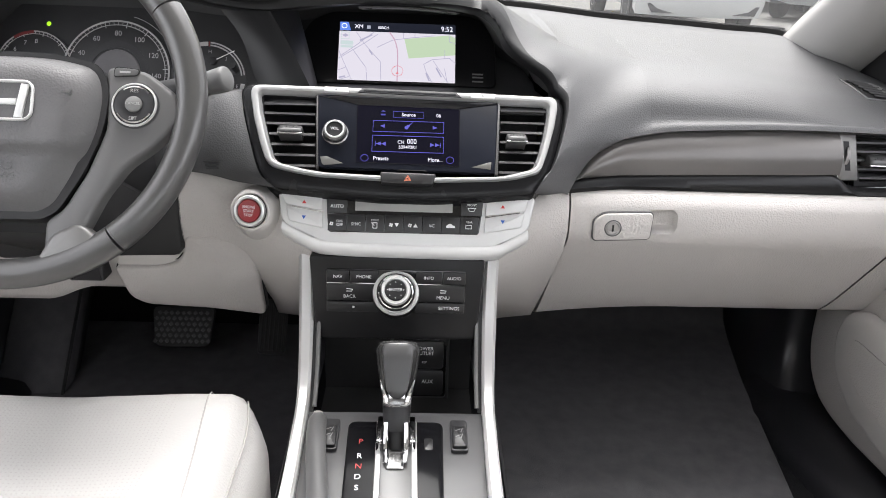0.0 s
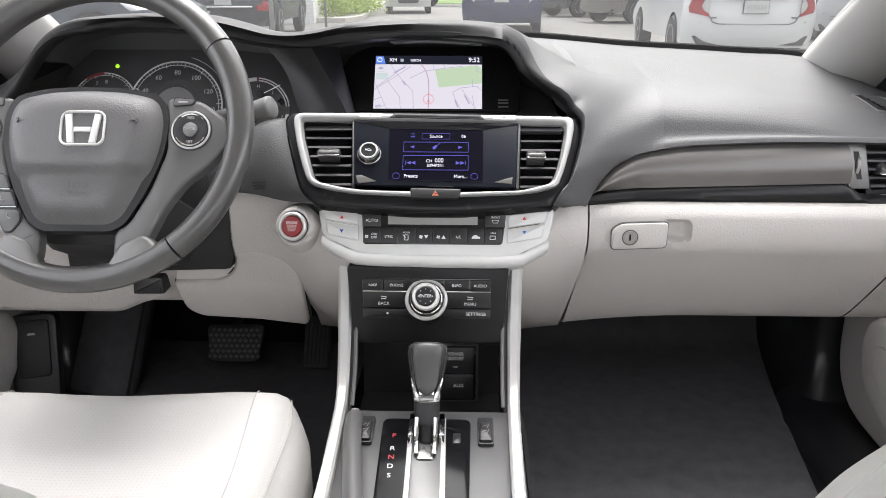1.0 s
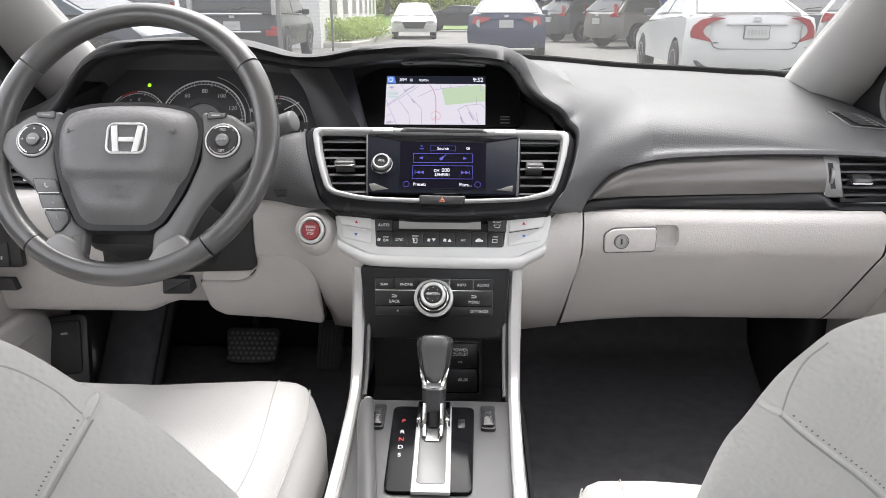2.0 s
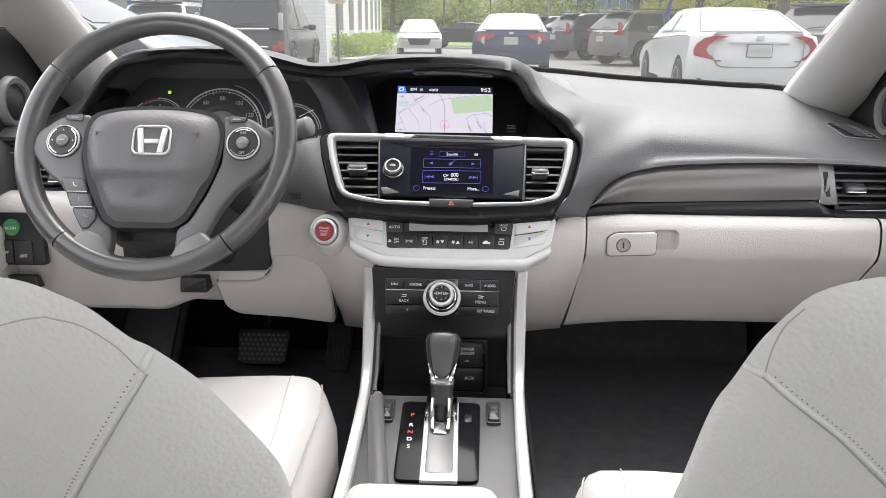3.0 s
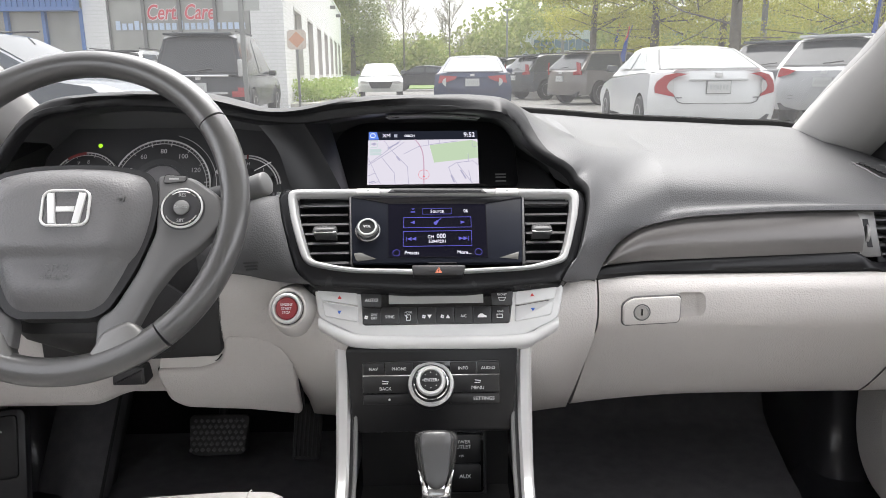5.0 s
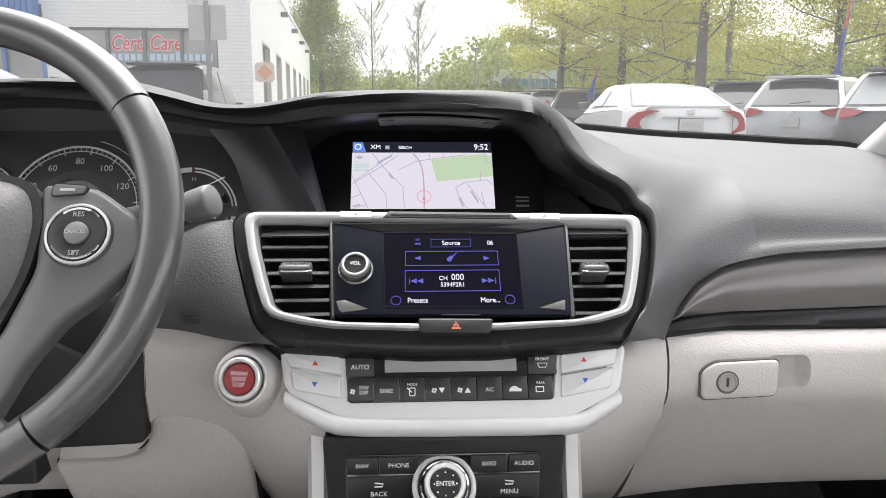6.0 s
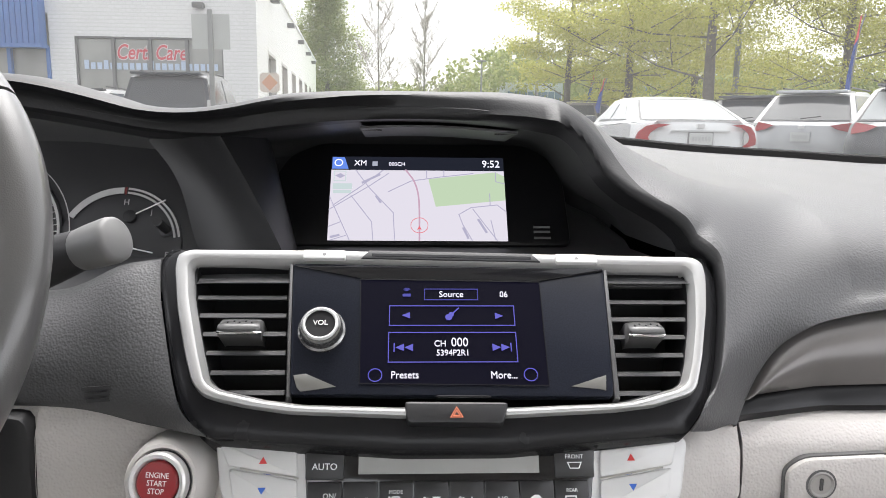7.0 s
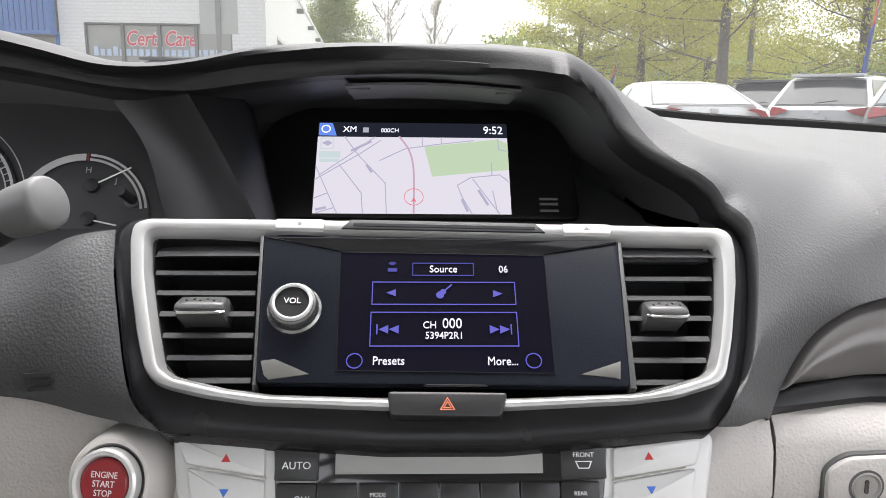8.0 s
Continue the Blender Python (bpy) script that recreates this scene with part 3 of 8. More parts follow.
for d, deep in ((0.0008, 0.0006), (0.0020, 0.005), (0.0045, 0.011), (0.0080, 0.0145), (0.0105, 0.0155)):
    loops.append([bm.verts.new((x, face_y(z) + deep, z)) for x, z in shift(mouth, d)])
for a, b in zip(loops, loops[1:]):
    ring_faces(bm, a, b)
bm.faces.new(loops[-1])
part("finger_cup", bm, LIGHT, glove, "deep finger cup beside the latch", angle=50)
lp = pose(0.34, 0.9365, 0.728, 88)
latch = part("latch_handle", plate(rounded([(-0.0785, -0.0250), (-0.0005, -0.0215), (0.0005, 0.0160), (-0.066, 0.0135), (-0.0795, 0.0047)], 0.007, 5), -0.003, 0.005, 0.003, lp), LIGHT, glove, "pale grey latch lever")
part("latch_gap", plate(rounded([(-0.0798, -0.0263), (0.0005, -0.0228), (0.0015, 0.0172), (-0.0665, 0.0147), (-0.0808, 0.0052)], 0.007, 5), -0.004, 0.0010, 0, lp), HAZEGREY, latch)
part("lock_gap", lathe([(0.0118, 0.0045), (0.0118, 0.0056), (0.0100, 0.0056), (0.0100, 0.0045)], 28, lp @ pose(-0.0535, -0.006, 0), ring=True), HAZEGREY, latch)
part("lock", lathe([(0.0102, 0.003), (0.0102, 0.0060), (0.0092, 0.0066), (0.0082, 0.0060), (0.0078, 0.0054), (0.002, 0.0054)], 24, lp @ pose(-0.0535, -0.006, 0)), RIMGREY, latch, "round key lock")
part("keyhole", plate(rr(-0.0548, -0.0522, -0.0105, -0.001, 0.001, 2), 0.005, 0.0062, 0, lp), GLOSS, latch)
rows = []
for s in frange(0, 1, 6):
    rows.append([((GX1 + 0.0035 - 0.035 * max(0, (0.70 - z) / 0.17)) * (1 - s) + 0.80 * s, y, z) for y, z in glove_profile(0.7)])
part("lower_panel_end", loft(rows), LIGHT, dash, "pale grey end panel beside the glove box", angle=60)

# bezel and audio unit
AUD = AUDP
SURR = mat("satin_black_surround", (0.010, 0.010, 0.011), 0.26, vary=0.12, scale=20, bump=0.04, grain=900, spec=0.22)
audio = thing("audio_unit", "silver-framed touch-screen audio unit with black gloss panel", "car stereo", AUD)
outer = [(-0.1894, 0.0148), (-0.1072, 0.0145), (0.1134, 0.0114), (0.1964, 0.0097), (0.2031, 0.0047), (0.2035, -0.0078), (0.1985, -0.0335), (0.1872, -0.0735), (0.1787, -0.0966), (0.1730, -0.1023), (0.1458, -0.1104), (0.1181, -0.1138),
         (0.0443, -0.1174), (-0.0283, -0.1171), (-0.1036, -0.1139), (-0.1335, -0.1093), (-0.1538, -0.1045), (-0.1643, -0.1006), (-0.1719, -0.0918), (-0.1802, -0.0698), (-0.1909, -0.0348), (-0.1980, -0.0012), (-0.1979, 0.0107)]
inner = [(-0.1817, 0.0033), (-0.1208, 0.0028), (0.1271, -0.0011), (0.1874, -0.0021), (0.1897, -0.0056), (0.1885, -0.0209), (0.1828, -0.0500), (0.1750, -0.0773), (0.1693, -0.0914), (0.1639, -0.0958), (0.1296, -0.1054), (0.1192, -0.1065),
         (0.0447, -0.1094), (-0.0285, -0.1089), (-0.0946, -0.1067), (-0.1213, -0.1031), (-0.1525, -0.0955), (-0.1603, -0.0900), (-0.1645, -0.0780), (-0.1697, -0.0623), (-0.1802, -0.0266), (-0.1851, -0.0003), (-0.1840, 0.0025)]
ro, ri = rounded(outer, 0.004, 2), rounded(inner, 0.0025, 2)
bm = bmesh.new()
loops = [[bm.verts.new((*q, z)) for q in pl] for pl, z in ((ro, -0.012), (ro, 0.0030), (shift(ro, 0.0008), 0.0050), (shift(ro, 0.0026), 0.0060), (shift(ri, -0.0050), 0.0060), (shift(ri, -0.0036), 0.0054), (shift(ri, -0.0004), 0.0004), (ri, -0.0010), (ri, -0.012))]
for a, b in zip(loops, loops[1:]):
    ring_faces(bm, a, b)
part("silver_bezel", bm, SILVER, audio, "satin silver frame", angle=30)
part("bezel_gap", hoop(bmesh.new(), shift(ro, -0.0014), shift(ro, 0.0010), -0.012, -0.0005), GLOSS, audio)
dark_edge = [(-0.2050, 0.0205), (-0.1072, 0.0200), (0.1134, 0.0165), (0.2000, 0.0150), (0.2088, 0.0135), (0.2140, -0.0050), (0.2098, -0.0335), (0.1992, -0.0735), (0.1905, -0.0980), (0.1853, -0.1085), (0.1685, -0.1275), (0.1280, -0.1310),
             (0.0443, -0.1375), (-0.0283, -0.1375), (-0.1036, -0.1325), (-0.1335, -0.1300), (-0.1570, -0.1282), (-0.1711, -0.1180), (-0.1804, -0.1036), (-0.1896, -0.0784), (-0.2025, -0.0348), (-0.2112, -0.0012), (-0.2120, 0.0115)]
re_ = rounded(dark_edge, 0.004, 2)
bm = bmesh.new()
mid_ = [tuple(Vector(a).lerp(Vector(b), 0.55)) for a, b in zip(re_, ro)]
loops = [[bm.verts.new((*q, z)) for q in pl] for pl, z in ((re_, -0.045), (re_, -0.0050), (shift(re_, 0.0010), -0.0034), (mid_, -0.0010), (ro, 0.0000), (ro, -0.012))]
for a, b in zip(loops, loops[1:]):
    ring_faces(bm, a, b)
part("surround", bm, SURR, audio, "satin black surround of the silver frame", angle=50)
GL = pose(0, 0, 0.0025)
glass = part("glass_panel", plate(rounded([(-0.1108, 0.003), (0.1247, -0.001), (0.1184, -0.1035), (-0.1046, -0.1005)], 0.003), -0.006, 0.0012, 0.0006), DUSTY, audio, "dusty black gloss panel")
glass.matrix_local = GL
scr = [(-0.060, -0.0107), (0.0745, -0.0127), (0.0741, -0.0958), (-0.058, -0.0938)]
part("touch_screen", plate(scr, 0.0005, 0.0016), SCREEN, glass, "lit touch screen")
bm = bmesh.new()
hoop(bm, ccw(scr), shift(ccw(scr), 0.0006), 0.0016, 0.0022)
part("screen_edge", bm, SURR, glass)
for q in ([(-0.1102, 0.0005), (-0.0905, -0.0035), (-0.0600, -0.0102), (-0.0600, -0.0107), (0.0745, -0.0127), (0.0745, -0.0120), (0.1235, -0.0035), (0.1240, -0.0012)],):
    part("top_facet", plate(q, 0.0008, 0.0022, 0.0006), GLOSS, glass, "gloss black upper facet")
FACET = mat("grey_gloss_facet", (0.11, 0.108, 0.10), 0.15)
for q in ([(-0.1035, -0.0870), (-0.0950, -0.0858), (-0.0735, -0.0955), (-0.0975, -0.0990), (-0.1005, -0.0962)], [(0.0893, -0.0960), (0.1150, -0.0875), (0.1135, -0.0992), (0.1100, -0.0982)]):
    part("lower_facet", plate(q, 0.0006, 0.0018, 0.0004), FACET, glass, "pale grey gloss lower facet")
for q in ([(-0.1135, 0.0030), (-0.1112, 0.0030), (-0.1048, -0.1020), (-0.1068, -0.1020)], [(0.1250, -0.0010), (0.1275, -0.0012), (0.1228, -0.1045), (0.1190, -0.1045)]):
    part("panel_edge", plate(q, -0.006, 0.0030, 0.0006), TABF, audio, "grey edge strip of the panel")
bm = bmesh.new()
for x0, x1, y0, y1 in ((-0.0382, 0.0535, -0.0495, -0.033), (-0.0385, 0.0535, -0.0780, -0.0545)):
    frame_line(bm, x0, x1, y0, y1, 0.0006, 0.002)
tagged(part("button_outline", bm, UIBLUE, glass), kind="stuff")
bm = frame_line(bmesh.new(), -0.0126, 0.0273, -0.0285, -0.0190, 0.0005, 0.002)
part("source_frame", bm, UIDIM, glass)
bm = bmesh.new()
for cx in (-0.0471, 0.0616):
    hoop(bm, [(cx + 0.005 * math.cos(a), -0.0873 + 0.005 * math.sin(a)) for a in frange(0, 2 * math.pi * 23 / 24, 24)], [(cx + 0.0044 * math.cos(a), -0.0873 + 0.0044 * math.sin(a)) for a in frange(0, 2 * math.pi * 23 / 24, 24)], 0.002, 0.0023)
prism(bm, [(-0.029, -0.041), (-0.023, -0.0385), (-0.023, -0.0435)], 0.002, 0.0023)
prism(bm, [(0.045, -0.0415), (0.039, -0.039), (0.039, -0.044)], 0.002, 0.0023)
for s, cx in ((-1, -0.027), (1, 0.042)):
    for k in (-1, 1):
        prism(bm, [(cx + s * (0.003 + k * 0.0032), -0.0665), (cx + s * (-0.003 + k * 0.0032), -0.0637), (cx + s * (-0.003 + k * 0.0032), -0.0693)], 0.002, 0.0023)
    line(bm, (cx + s * 0.0072, -0.0635), (cx + s * 0.0072, -0.0695), 0.0008, 0.002)
# guitar picture and a note behind the channel number
lathe([(0.0026, 0.0021), (0.0001, 0.0023)], 12, pose(0.0052, -0.0425, 0), bm)
lathe([(0.0020, 0.0021), (0.0001, 0.0023)], 12, pose(0.0072, -0.0402, 0), bm)
line(bm, (0.0075, -0.040), (0.0125, -0.0352), 0.0009, 0.002)
tagged(part("screen_graphic", bm, UIBLUE, glass, "blue arrows, rings and guitar symbol"), kind="stuff")
text("Source", 0.0072, 0.0075, -0.0238, 0.0021, UIWHITE, glass, squeeze=0.9)
text("06", 0.0072, 0.0465, -0.0238, 0.0021, UIWHITE, glass, squeeze=0.85)
text("CH", 0.0068, -0.0015, -0.0637, 0.0021, UIWHITE, glass, squeeze=0.9)
text("000", 0.0098, 0.0125, -0.0627, 0.0021, UIWHITE, glass, squeeze=0.85)
text("5394P2R1", 0.0066, 0.0075, -0.0708, 0.0021, UIWHITE, glass, squeeze=0.88)
text("Presets", 0.0078, -0.0265, -0.0875, 0.0021, UIWHITE, glass, squeeze=0.85)
text("More...", 0.0078, 0.0428, -0.0878, 0.0021, UIWHITE, glass, squeeze=0.85)
bm = bmesh.new()
for k in range(3):
    tube([(-0.0255 + (0.0012 + 0.0009 * k) * math.cos(a), -0.0215 + (0.0012 + 0.0009 * k) * math.sin(a), 0.0021) for a in frange(0.6, 2.54, 6)], 0.00025, 4, bm)
box(-0.0285, -0.0225, -0.0255, -0.0232, 0.002, 0.0022, bm=bm)
part("radio_symbol", bm, UIDIM, glass)
part("tray_lip", plate(rounded([(-0.006, -0.1035), (0.034, -0.1038), (0.028, -0.0968), (0.0, -0.0965)], 0.002), 0.0, 0.0035, 0.001), GLOSS, audio, "finger lip under the screen")
VK = GL @ pose(-0.0860, -0.0530, 0) @ Matrix.Diagonal((0.90, 0.90, 1, 1))
SKIRT = mat("dark_satin_metal", (0.26, 0.26, 0.26), 0.24, 0.85, vary=0.1, scale=60)
vol = part("volume_knob", lathe([(0.0140, 0.004), (0.0138, 0.0118), (0.0130, 0.0130), (0.0118, 0.0130), (0.0110, 0.0122), (0.003, 0.0120)], 48, VK), KNOB, audio, "black volume knob in stepped silver rings")
part("silver_ring", lathe([(0.0140, 0.0118), (0.0136, 0.0136), (0.0128, 0.0142), (0.0119, 0.0138), (0.0115, 0.0126)], 48, VK, ring=True), SILVERLIT, vol, "bright silver ring")
part("knob_skirt", lathe([(0.0192, 0.0), (0.0188, 0.0030), (0.0172, 0.0042), (0.0166, 0.0090), (0.0158, 0.0108), (0.0140, 0.0112), (0.0138, 0.004)], 48, VK), SKIRT, vol, "dark metal skirt")
text("VOL", 0.0060, 0, 0.001, 0.0124, WHITE, vol, m=VK)
# disc slot with its two buttons
part("disc_slot", plate([(-0.060, 0.0060), (0.076, 0.0035), (0.070, 0.0105), (-0.054, 0.0130)], 0.003, 0.0072, 0.0006), DARK, audio, "dark disc slot")
part("slot_mouth", plate([(-0.052, 0.0078), (0.069, 0.0055), (0.069, 0.0075), (-0.052, 0.0098)], 0.006, 0.0076), GLOSS, audio)
for cx, cy in ((-0.0875, 0.0088), (0.104, 0.0060)):
    b = part("slot_button", plate(rounded([(cx - 0.016, cy - 0.0035), (cx + 0.016, cy - 0.004), (cx + 0.016, cy + 0.0035), (cx - 0.016, cy + 0.004)], 0.0015), 0.004, 0.0082, 0.0008), SILVERLIT, audio, "silver slot button")
    part("mark", lathe([(0.0016, 0.0081), (0.0012, 0.0084)], 12, pose(cx, cy, 0)) if cx < 0 else plate([(cx - 0.002, cy - 0.001), (cx + 0.002, cy - 0.001), (cx, cy + 0.0015)], 0.008, 0.0085), GREYPRINT, b)
hz = part("hazard_button", plate(rounded([(-0.0268, -0.1075), (0.0442, -0.1085), (0.040, -0.1235), (-0.0245, -0.1225)], 0.003), -0.004, 0.0085, 0.002), BUTTON, audio, "dark hazard light button")
bm = bmesh.new()
for s in (0.0052, 0.0030):
    tri_ = [(0.0085 + s * math.cos(a), -0.1168 + s * math.sin(a)) for a in (math.pi / 2, math.pi * 7 / 6, math.pi * 11 / 6)]
    hoop(bm, tri_, shift(tri_, 0.0005), 0.0084, 0.0089)
part("hazard_triangle", bm, mat("orange_print", (0.6, 0.16, 0.08), 0.5), hz)


def air_vent(name, poly, m, slats, tab, label, group="dash air vents", th=0.0065):
    """A vent: dark throat, level slats, and a sliding tab."""
    v = thing(name, label, "air vent", m, group)
    poly = ccw(poly)
    bm = bmesh.new()
    loops = [[bm.verts.new((*p, z)) for p in shift(poly, d)] for d, z in ((-0.004, -0.003), (0.0, -0.003), (0.004, -0.045))]
    for a, b in zip(loops, loops[1:]):
        ring_faces(bm, a, b)
    bm.faces.new(loops[-1])
    part("throat", bm, LINING, v, "black vent throat")
    y0, y1 = min(p[1] for p in poly), max(p[1] for p in poly)

    def span(y):
        hit = []
        for i in range(len(poly)):
            (ax, ay), (bx, by) = poly[i - 1], poly[i]
            if (ay - y) * (by - y) < 0:
                hit.append(ax + (bx - ax) * (y - ay) / (by - ay))
        return min(hit), max(hit)
    for k in range(slats):
        y = y1 - (y1 - y0) * (k + 0.6) / (slats + 0.15)
        a, b = span(y)
        bm = bmesh.new()
        sect = [(-0.0028, -0.004), (0.0000, -0.0042), (0.0012, -0.0052), (0.0060, -0.020), (0.0052, -0.0215), (-0.0024, -0.006)]
        loft([[(x, y + dy, dz) for dy, dz in sect] for x in (a + 0.0012, (a + b) / 2, b - 0.0012)], close_v=True, caps=True, bm=bm)
        part("slat", bm, SLAT, v)
    tx, ty, w = tab
    rows = []
    for f in (-1.0, -0.93, -0.6, 0.0, 0.6, 0.93, 1.0):
        e = 0.0022 * (abs(f) > 0.95) + 0.0006 * (0.9 < abs(f) < 0.95)
        rows.append([(tx + w * f * (0.94 if dz < 0.008 else 1.0), ty + dy * th / 0.0065, dz - e) for dy, dz in ((0.0085, -0.014), (0.0080, 0.000), (0.0062, 0.0048), (-0.0005, 0.0108), (-0.0030, 0.0122), (-0.0052, 0.0118), (-0.0068, 0.0085), (-0.0072, 0.0040), (-0.0060, -0.014))])
    t = part("tab", loft(rows, close_v=True, caps=True), TABF, v, "satin grey sliding tab with a bright lip", angle=50)
    part("tab_lip", tube([(tx - w * 0.98, ty - 0.0058 * th / 0.0065, 0.0085), (tx - w * 0.85, ty - 0.0070 * th / 0.0065, 0.0100), (tx + w * 0.85, ty - 0.0070 * th / 0.0065, 0.0100), (tx + w * 0.98, ty - 0.0058 * th / 0.0065, 0.0085)], 0.0012, 8), CHROME, t, "bright tab lip")
    bm = bmesh.new()
    for k in range(5):
        lathe([(0.0008, -0.001), (0.0006, 0.0003), (0.0001, 0.0005)], 8, pose(tx + (k - 2) * 0.0042, ty + (0.0026 if k % 2 else 0.0008) * th / 0.0065, 0.0082 if k % 2 else 0.0098, 42), bm)
    part("grip_dots", bm, DARK, t)
    return v


air_vent("air_vent", [(-0.1835, 0.0030), (-0.1150, 0.0030), (-0.1080, -0.1035), (-0.1230, -0.1020), (-0.1540, -0.0940), (-0.1615, -0.0860), (-0.1700, -0.0610), (-0.1805, -0.0260)], AUD @ pose(0, 0, 0), 7, (-0.1435, -0.0505, 0.0152), "black slatted dash vent, open, beside the stereo")
air_vent("air_vent", [(0.1285, -0.0010), (0.1880, -0.0020), (0.1885, -0.0209), (0.1825, -0.0500), (0.1750, -0.0773), (0.1685, -0.0915), (0.1625, -0.0955), (0.1235, -0.1050)], AUD @ pose(0, 0, 0), 7, (0.1480, -0.0530, 0.0130), "black slatted dash vent, open, beside the stereo")
ENDP = mat("satin_grey_end_plate", (0.22, 0.215, 0.21), 0.34, 0.4, vary=0.08, scale=30)
PV = tilted(1.012, 0.838, 72)
pv = air_vent("air_vent", [(0.637, 0.002), (0.748, 0.0), (0.752, -0.055), (0.648, -0.062)], PV, 5, (0.672, -0.032, 0.0155), "black slatted side vent at the end of the dash", th=0.0075)
part("vent_frame", hoop(bmesh.new(), ccw([(0.6340, 0.0055), (0.7570, 0.0040), (0.7620, -0.0660), (0.6400, -0.0690)]), ccw([(0.6370, 0.0020), (0.7480, 0.0000), (0.7520, -0.0550), (0.6480, -0.0620)]), -0.010, 0.0015, 0.001), SATIN, pv, "black vent frame")
part("end_plate", plate(rounded([(0.6065, 0.0055), (0.6375, 0.0050), (0.6445, -0.0605), (0.6150, -0.0605)], 0.003), -0.010, 0.0030, 0.001), ENDP, pv, "satin grey end plate")
part("wheel_slot", plate([(0.6195, -0.0060), (0.6275, -0.0060), (0.6325, -0.0470), (0.6250, -0.0470)], 0.0022, 0.0034), LINING, pv)
part("bright_edge", tube([(0.7570, 0.0060, 0.0032), (0.6070, 0.0064, 0.0032), (0.6148, -0.0610, 0.0032)], 0.0008, 6), SILVERLIT, pv, "thin bright outline")
part("bright_edge", tube([(0.6170, -0.0685, 0.0028), (0.6400, -0.0705, 0.0028), (0.7620, -0.0675, 0.0028)], 0.0009, 6), SILVERLIT, pv)
part("thumb_wheel", lathe([(0.019, -0.0028), (0.0198, -0.0018), (0.0198, 0.0018), (0.019, 0.0028)], 32, pose(0.6262, -0.0265, -0.0120, 7, 90, 0)), RIMGREY, pv, "grey thumb wheel")
lv = air_vent("air_vent", [(-0.633, 0.022), (-0.778, 0.020), (-0.780, -0.058), (-0.646, -0.062)], PV, 7, (-0.668, -0.034, 0.0155), "black slatted side vent at the driver's end of the dash", th=0.009)
part("vent_frame", hoop(bmesh.new(), ccw([(-0.628, 0.0255), (-0.788, 0.024), (-0.790, -0.066), (-0.640, -0.069)]), ccw([(-0.633, 0.022), (-0.778, 0.020), (-0.780, -0.058), (-0.646, -0.062)]), -0.010, 0.0015, 0.001), SATIN, lv, "black vent frame")
part("end_plate", plate(rounded([(-0.6065, 0.0055), (-0.6375, 0.0050), (-0.6445, -0.0605), (-0.6150, -0.0605)], 0.003), -0.010, 0.0030, 0.001), ENDP, lv, "satin grey end plate")
part("wheel_slot", plate([(-0.6195, -0.0060), (-0.6275, -0.0060), (-0.6325, -0.0470), (-0.6250, -0.0470)], 0.0022, 0.0034), LINING, lv)
part("bright_edge", tube([(-0.7570, 0.0060, 0.0032), (-0.6070, 0.0064, 0.0032), (-0.6148, -0.0610, 0.0032)], 0.0008, 6), SILVERLIT, lv, "thin bright outline")
part("bright_edge", tube([(-0.6170, -0.0685, 0.0028), (-0.6400, -0.0705, 0.0028), (-0.7620, -0.0675, 0.0028)], 0.0009, 6), SILVERLIT, lv)
part("driver_trim", solid([[(x, 0.985, 0.845), (x, 0.975, 0.79), (x, 0.975, 0.776)] for x in frange(-0.600, -0.215, 6)], (0, 0.02, 0)), DARK, dash, "dark band behind the steering wheel")
part("driver_strip", solid([[(x, 0.995, 0.783), (x, 0.980, 0.778), (x, 0.968, 0.770), (x, 0.975, 0.760)] for x in frange(-0.80, -0.598, 5)], (0, 0.02, 0)), SATIN, dash, "dark satin strip under the driver's vent")
part("driver_brow", loft([[(x, 1.07, 0.892), (x, 1.030, 0.884), (x, 1.008, 0.873), (x, 1.012, 0.865), (x, 1.04, 0.861)] for x in frange(-0.80, -0.598, 6)]), PAD, dash, "dark brow over the driver's vent", angle=60)
levels = ((0.0, 0.0114), (0.14, 0.002), (0.36, -0.0237), (0.58, -0.0584), (0.78, -0.0910), (0.90, -0.1110), (1.0, -0.1274))
gap_x = curve([(-0.1274, -0.1585), (-0.1174, -0.1718), (-0.1036, -0.1810), (-0.0784, -0.1902), (-0.0437, -0.2008), (-0.0106, -0.2096), (0.0114, -0.2126)])
col_far = [(-0.60, 1.00, 0.850), (-0.60, 0.985, 0.846), (-0.60, 0.968, 0.830), (-0.60, 0.955, 0.812), (-0.60, 0.950, 0.795), (-0.60, 0.949, 0.786), (-0.60, 0.952, 0.780)]
col_mid = [(-0.40, 1.00, 0.850), (-0.40, 0.985, 0.846), (-0.40, 0.968, 0.830), (-0.40, 0.955, 0.812), (-0.40, 0.950, 0.795), (-0.40, 0.949, 0.786), (-0.40, 0.952, 0.780)]
col_near = [(-0.297, 1.000, 0.8545), (-0.294, 0.986, 0.8500), (-0.290, 0.967, 0.8340), (-0.286, 0.953, 0.8140), (-0.282, 0.947, 0.7960), (-0.278, 0.945, 0.7860), (-0.276, 0.947, 0.7805)]
col_turn = [(-0.245, 0.9950, 0.8755), (-0.242, 0.9800, 0.8700), (-0.235, 0.9610, 0.8480), (-0.228, 0.9450, 0.8210), (-0.222, 0.9360, 0.7980), (-0.218, 0.9330, 0.7850), (-0.212, 0.9330, 0.7730)]
rows = []
for k, (g, v) in enumerate(levels):
    end = AUD @ Vector((gap_x(v), v, -0.0045))
    rows.append(fine([col_far[k], col_mid[k], col_near[k], col_turn[k], end], 8))
cols = [fine([r[i] for r in rows], 4) for i in range(len(rows[0]))]
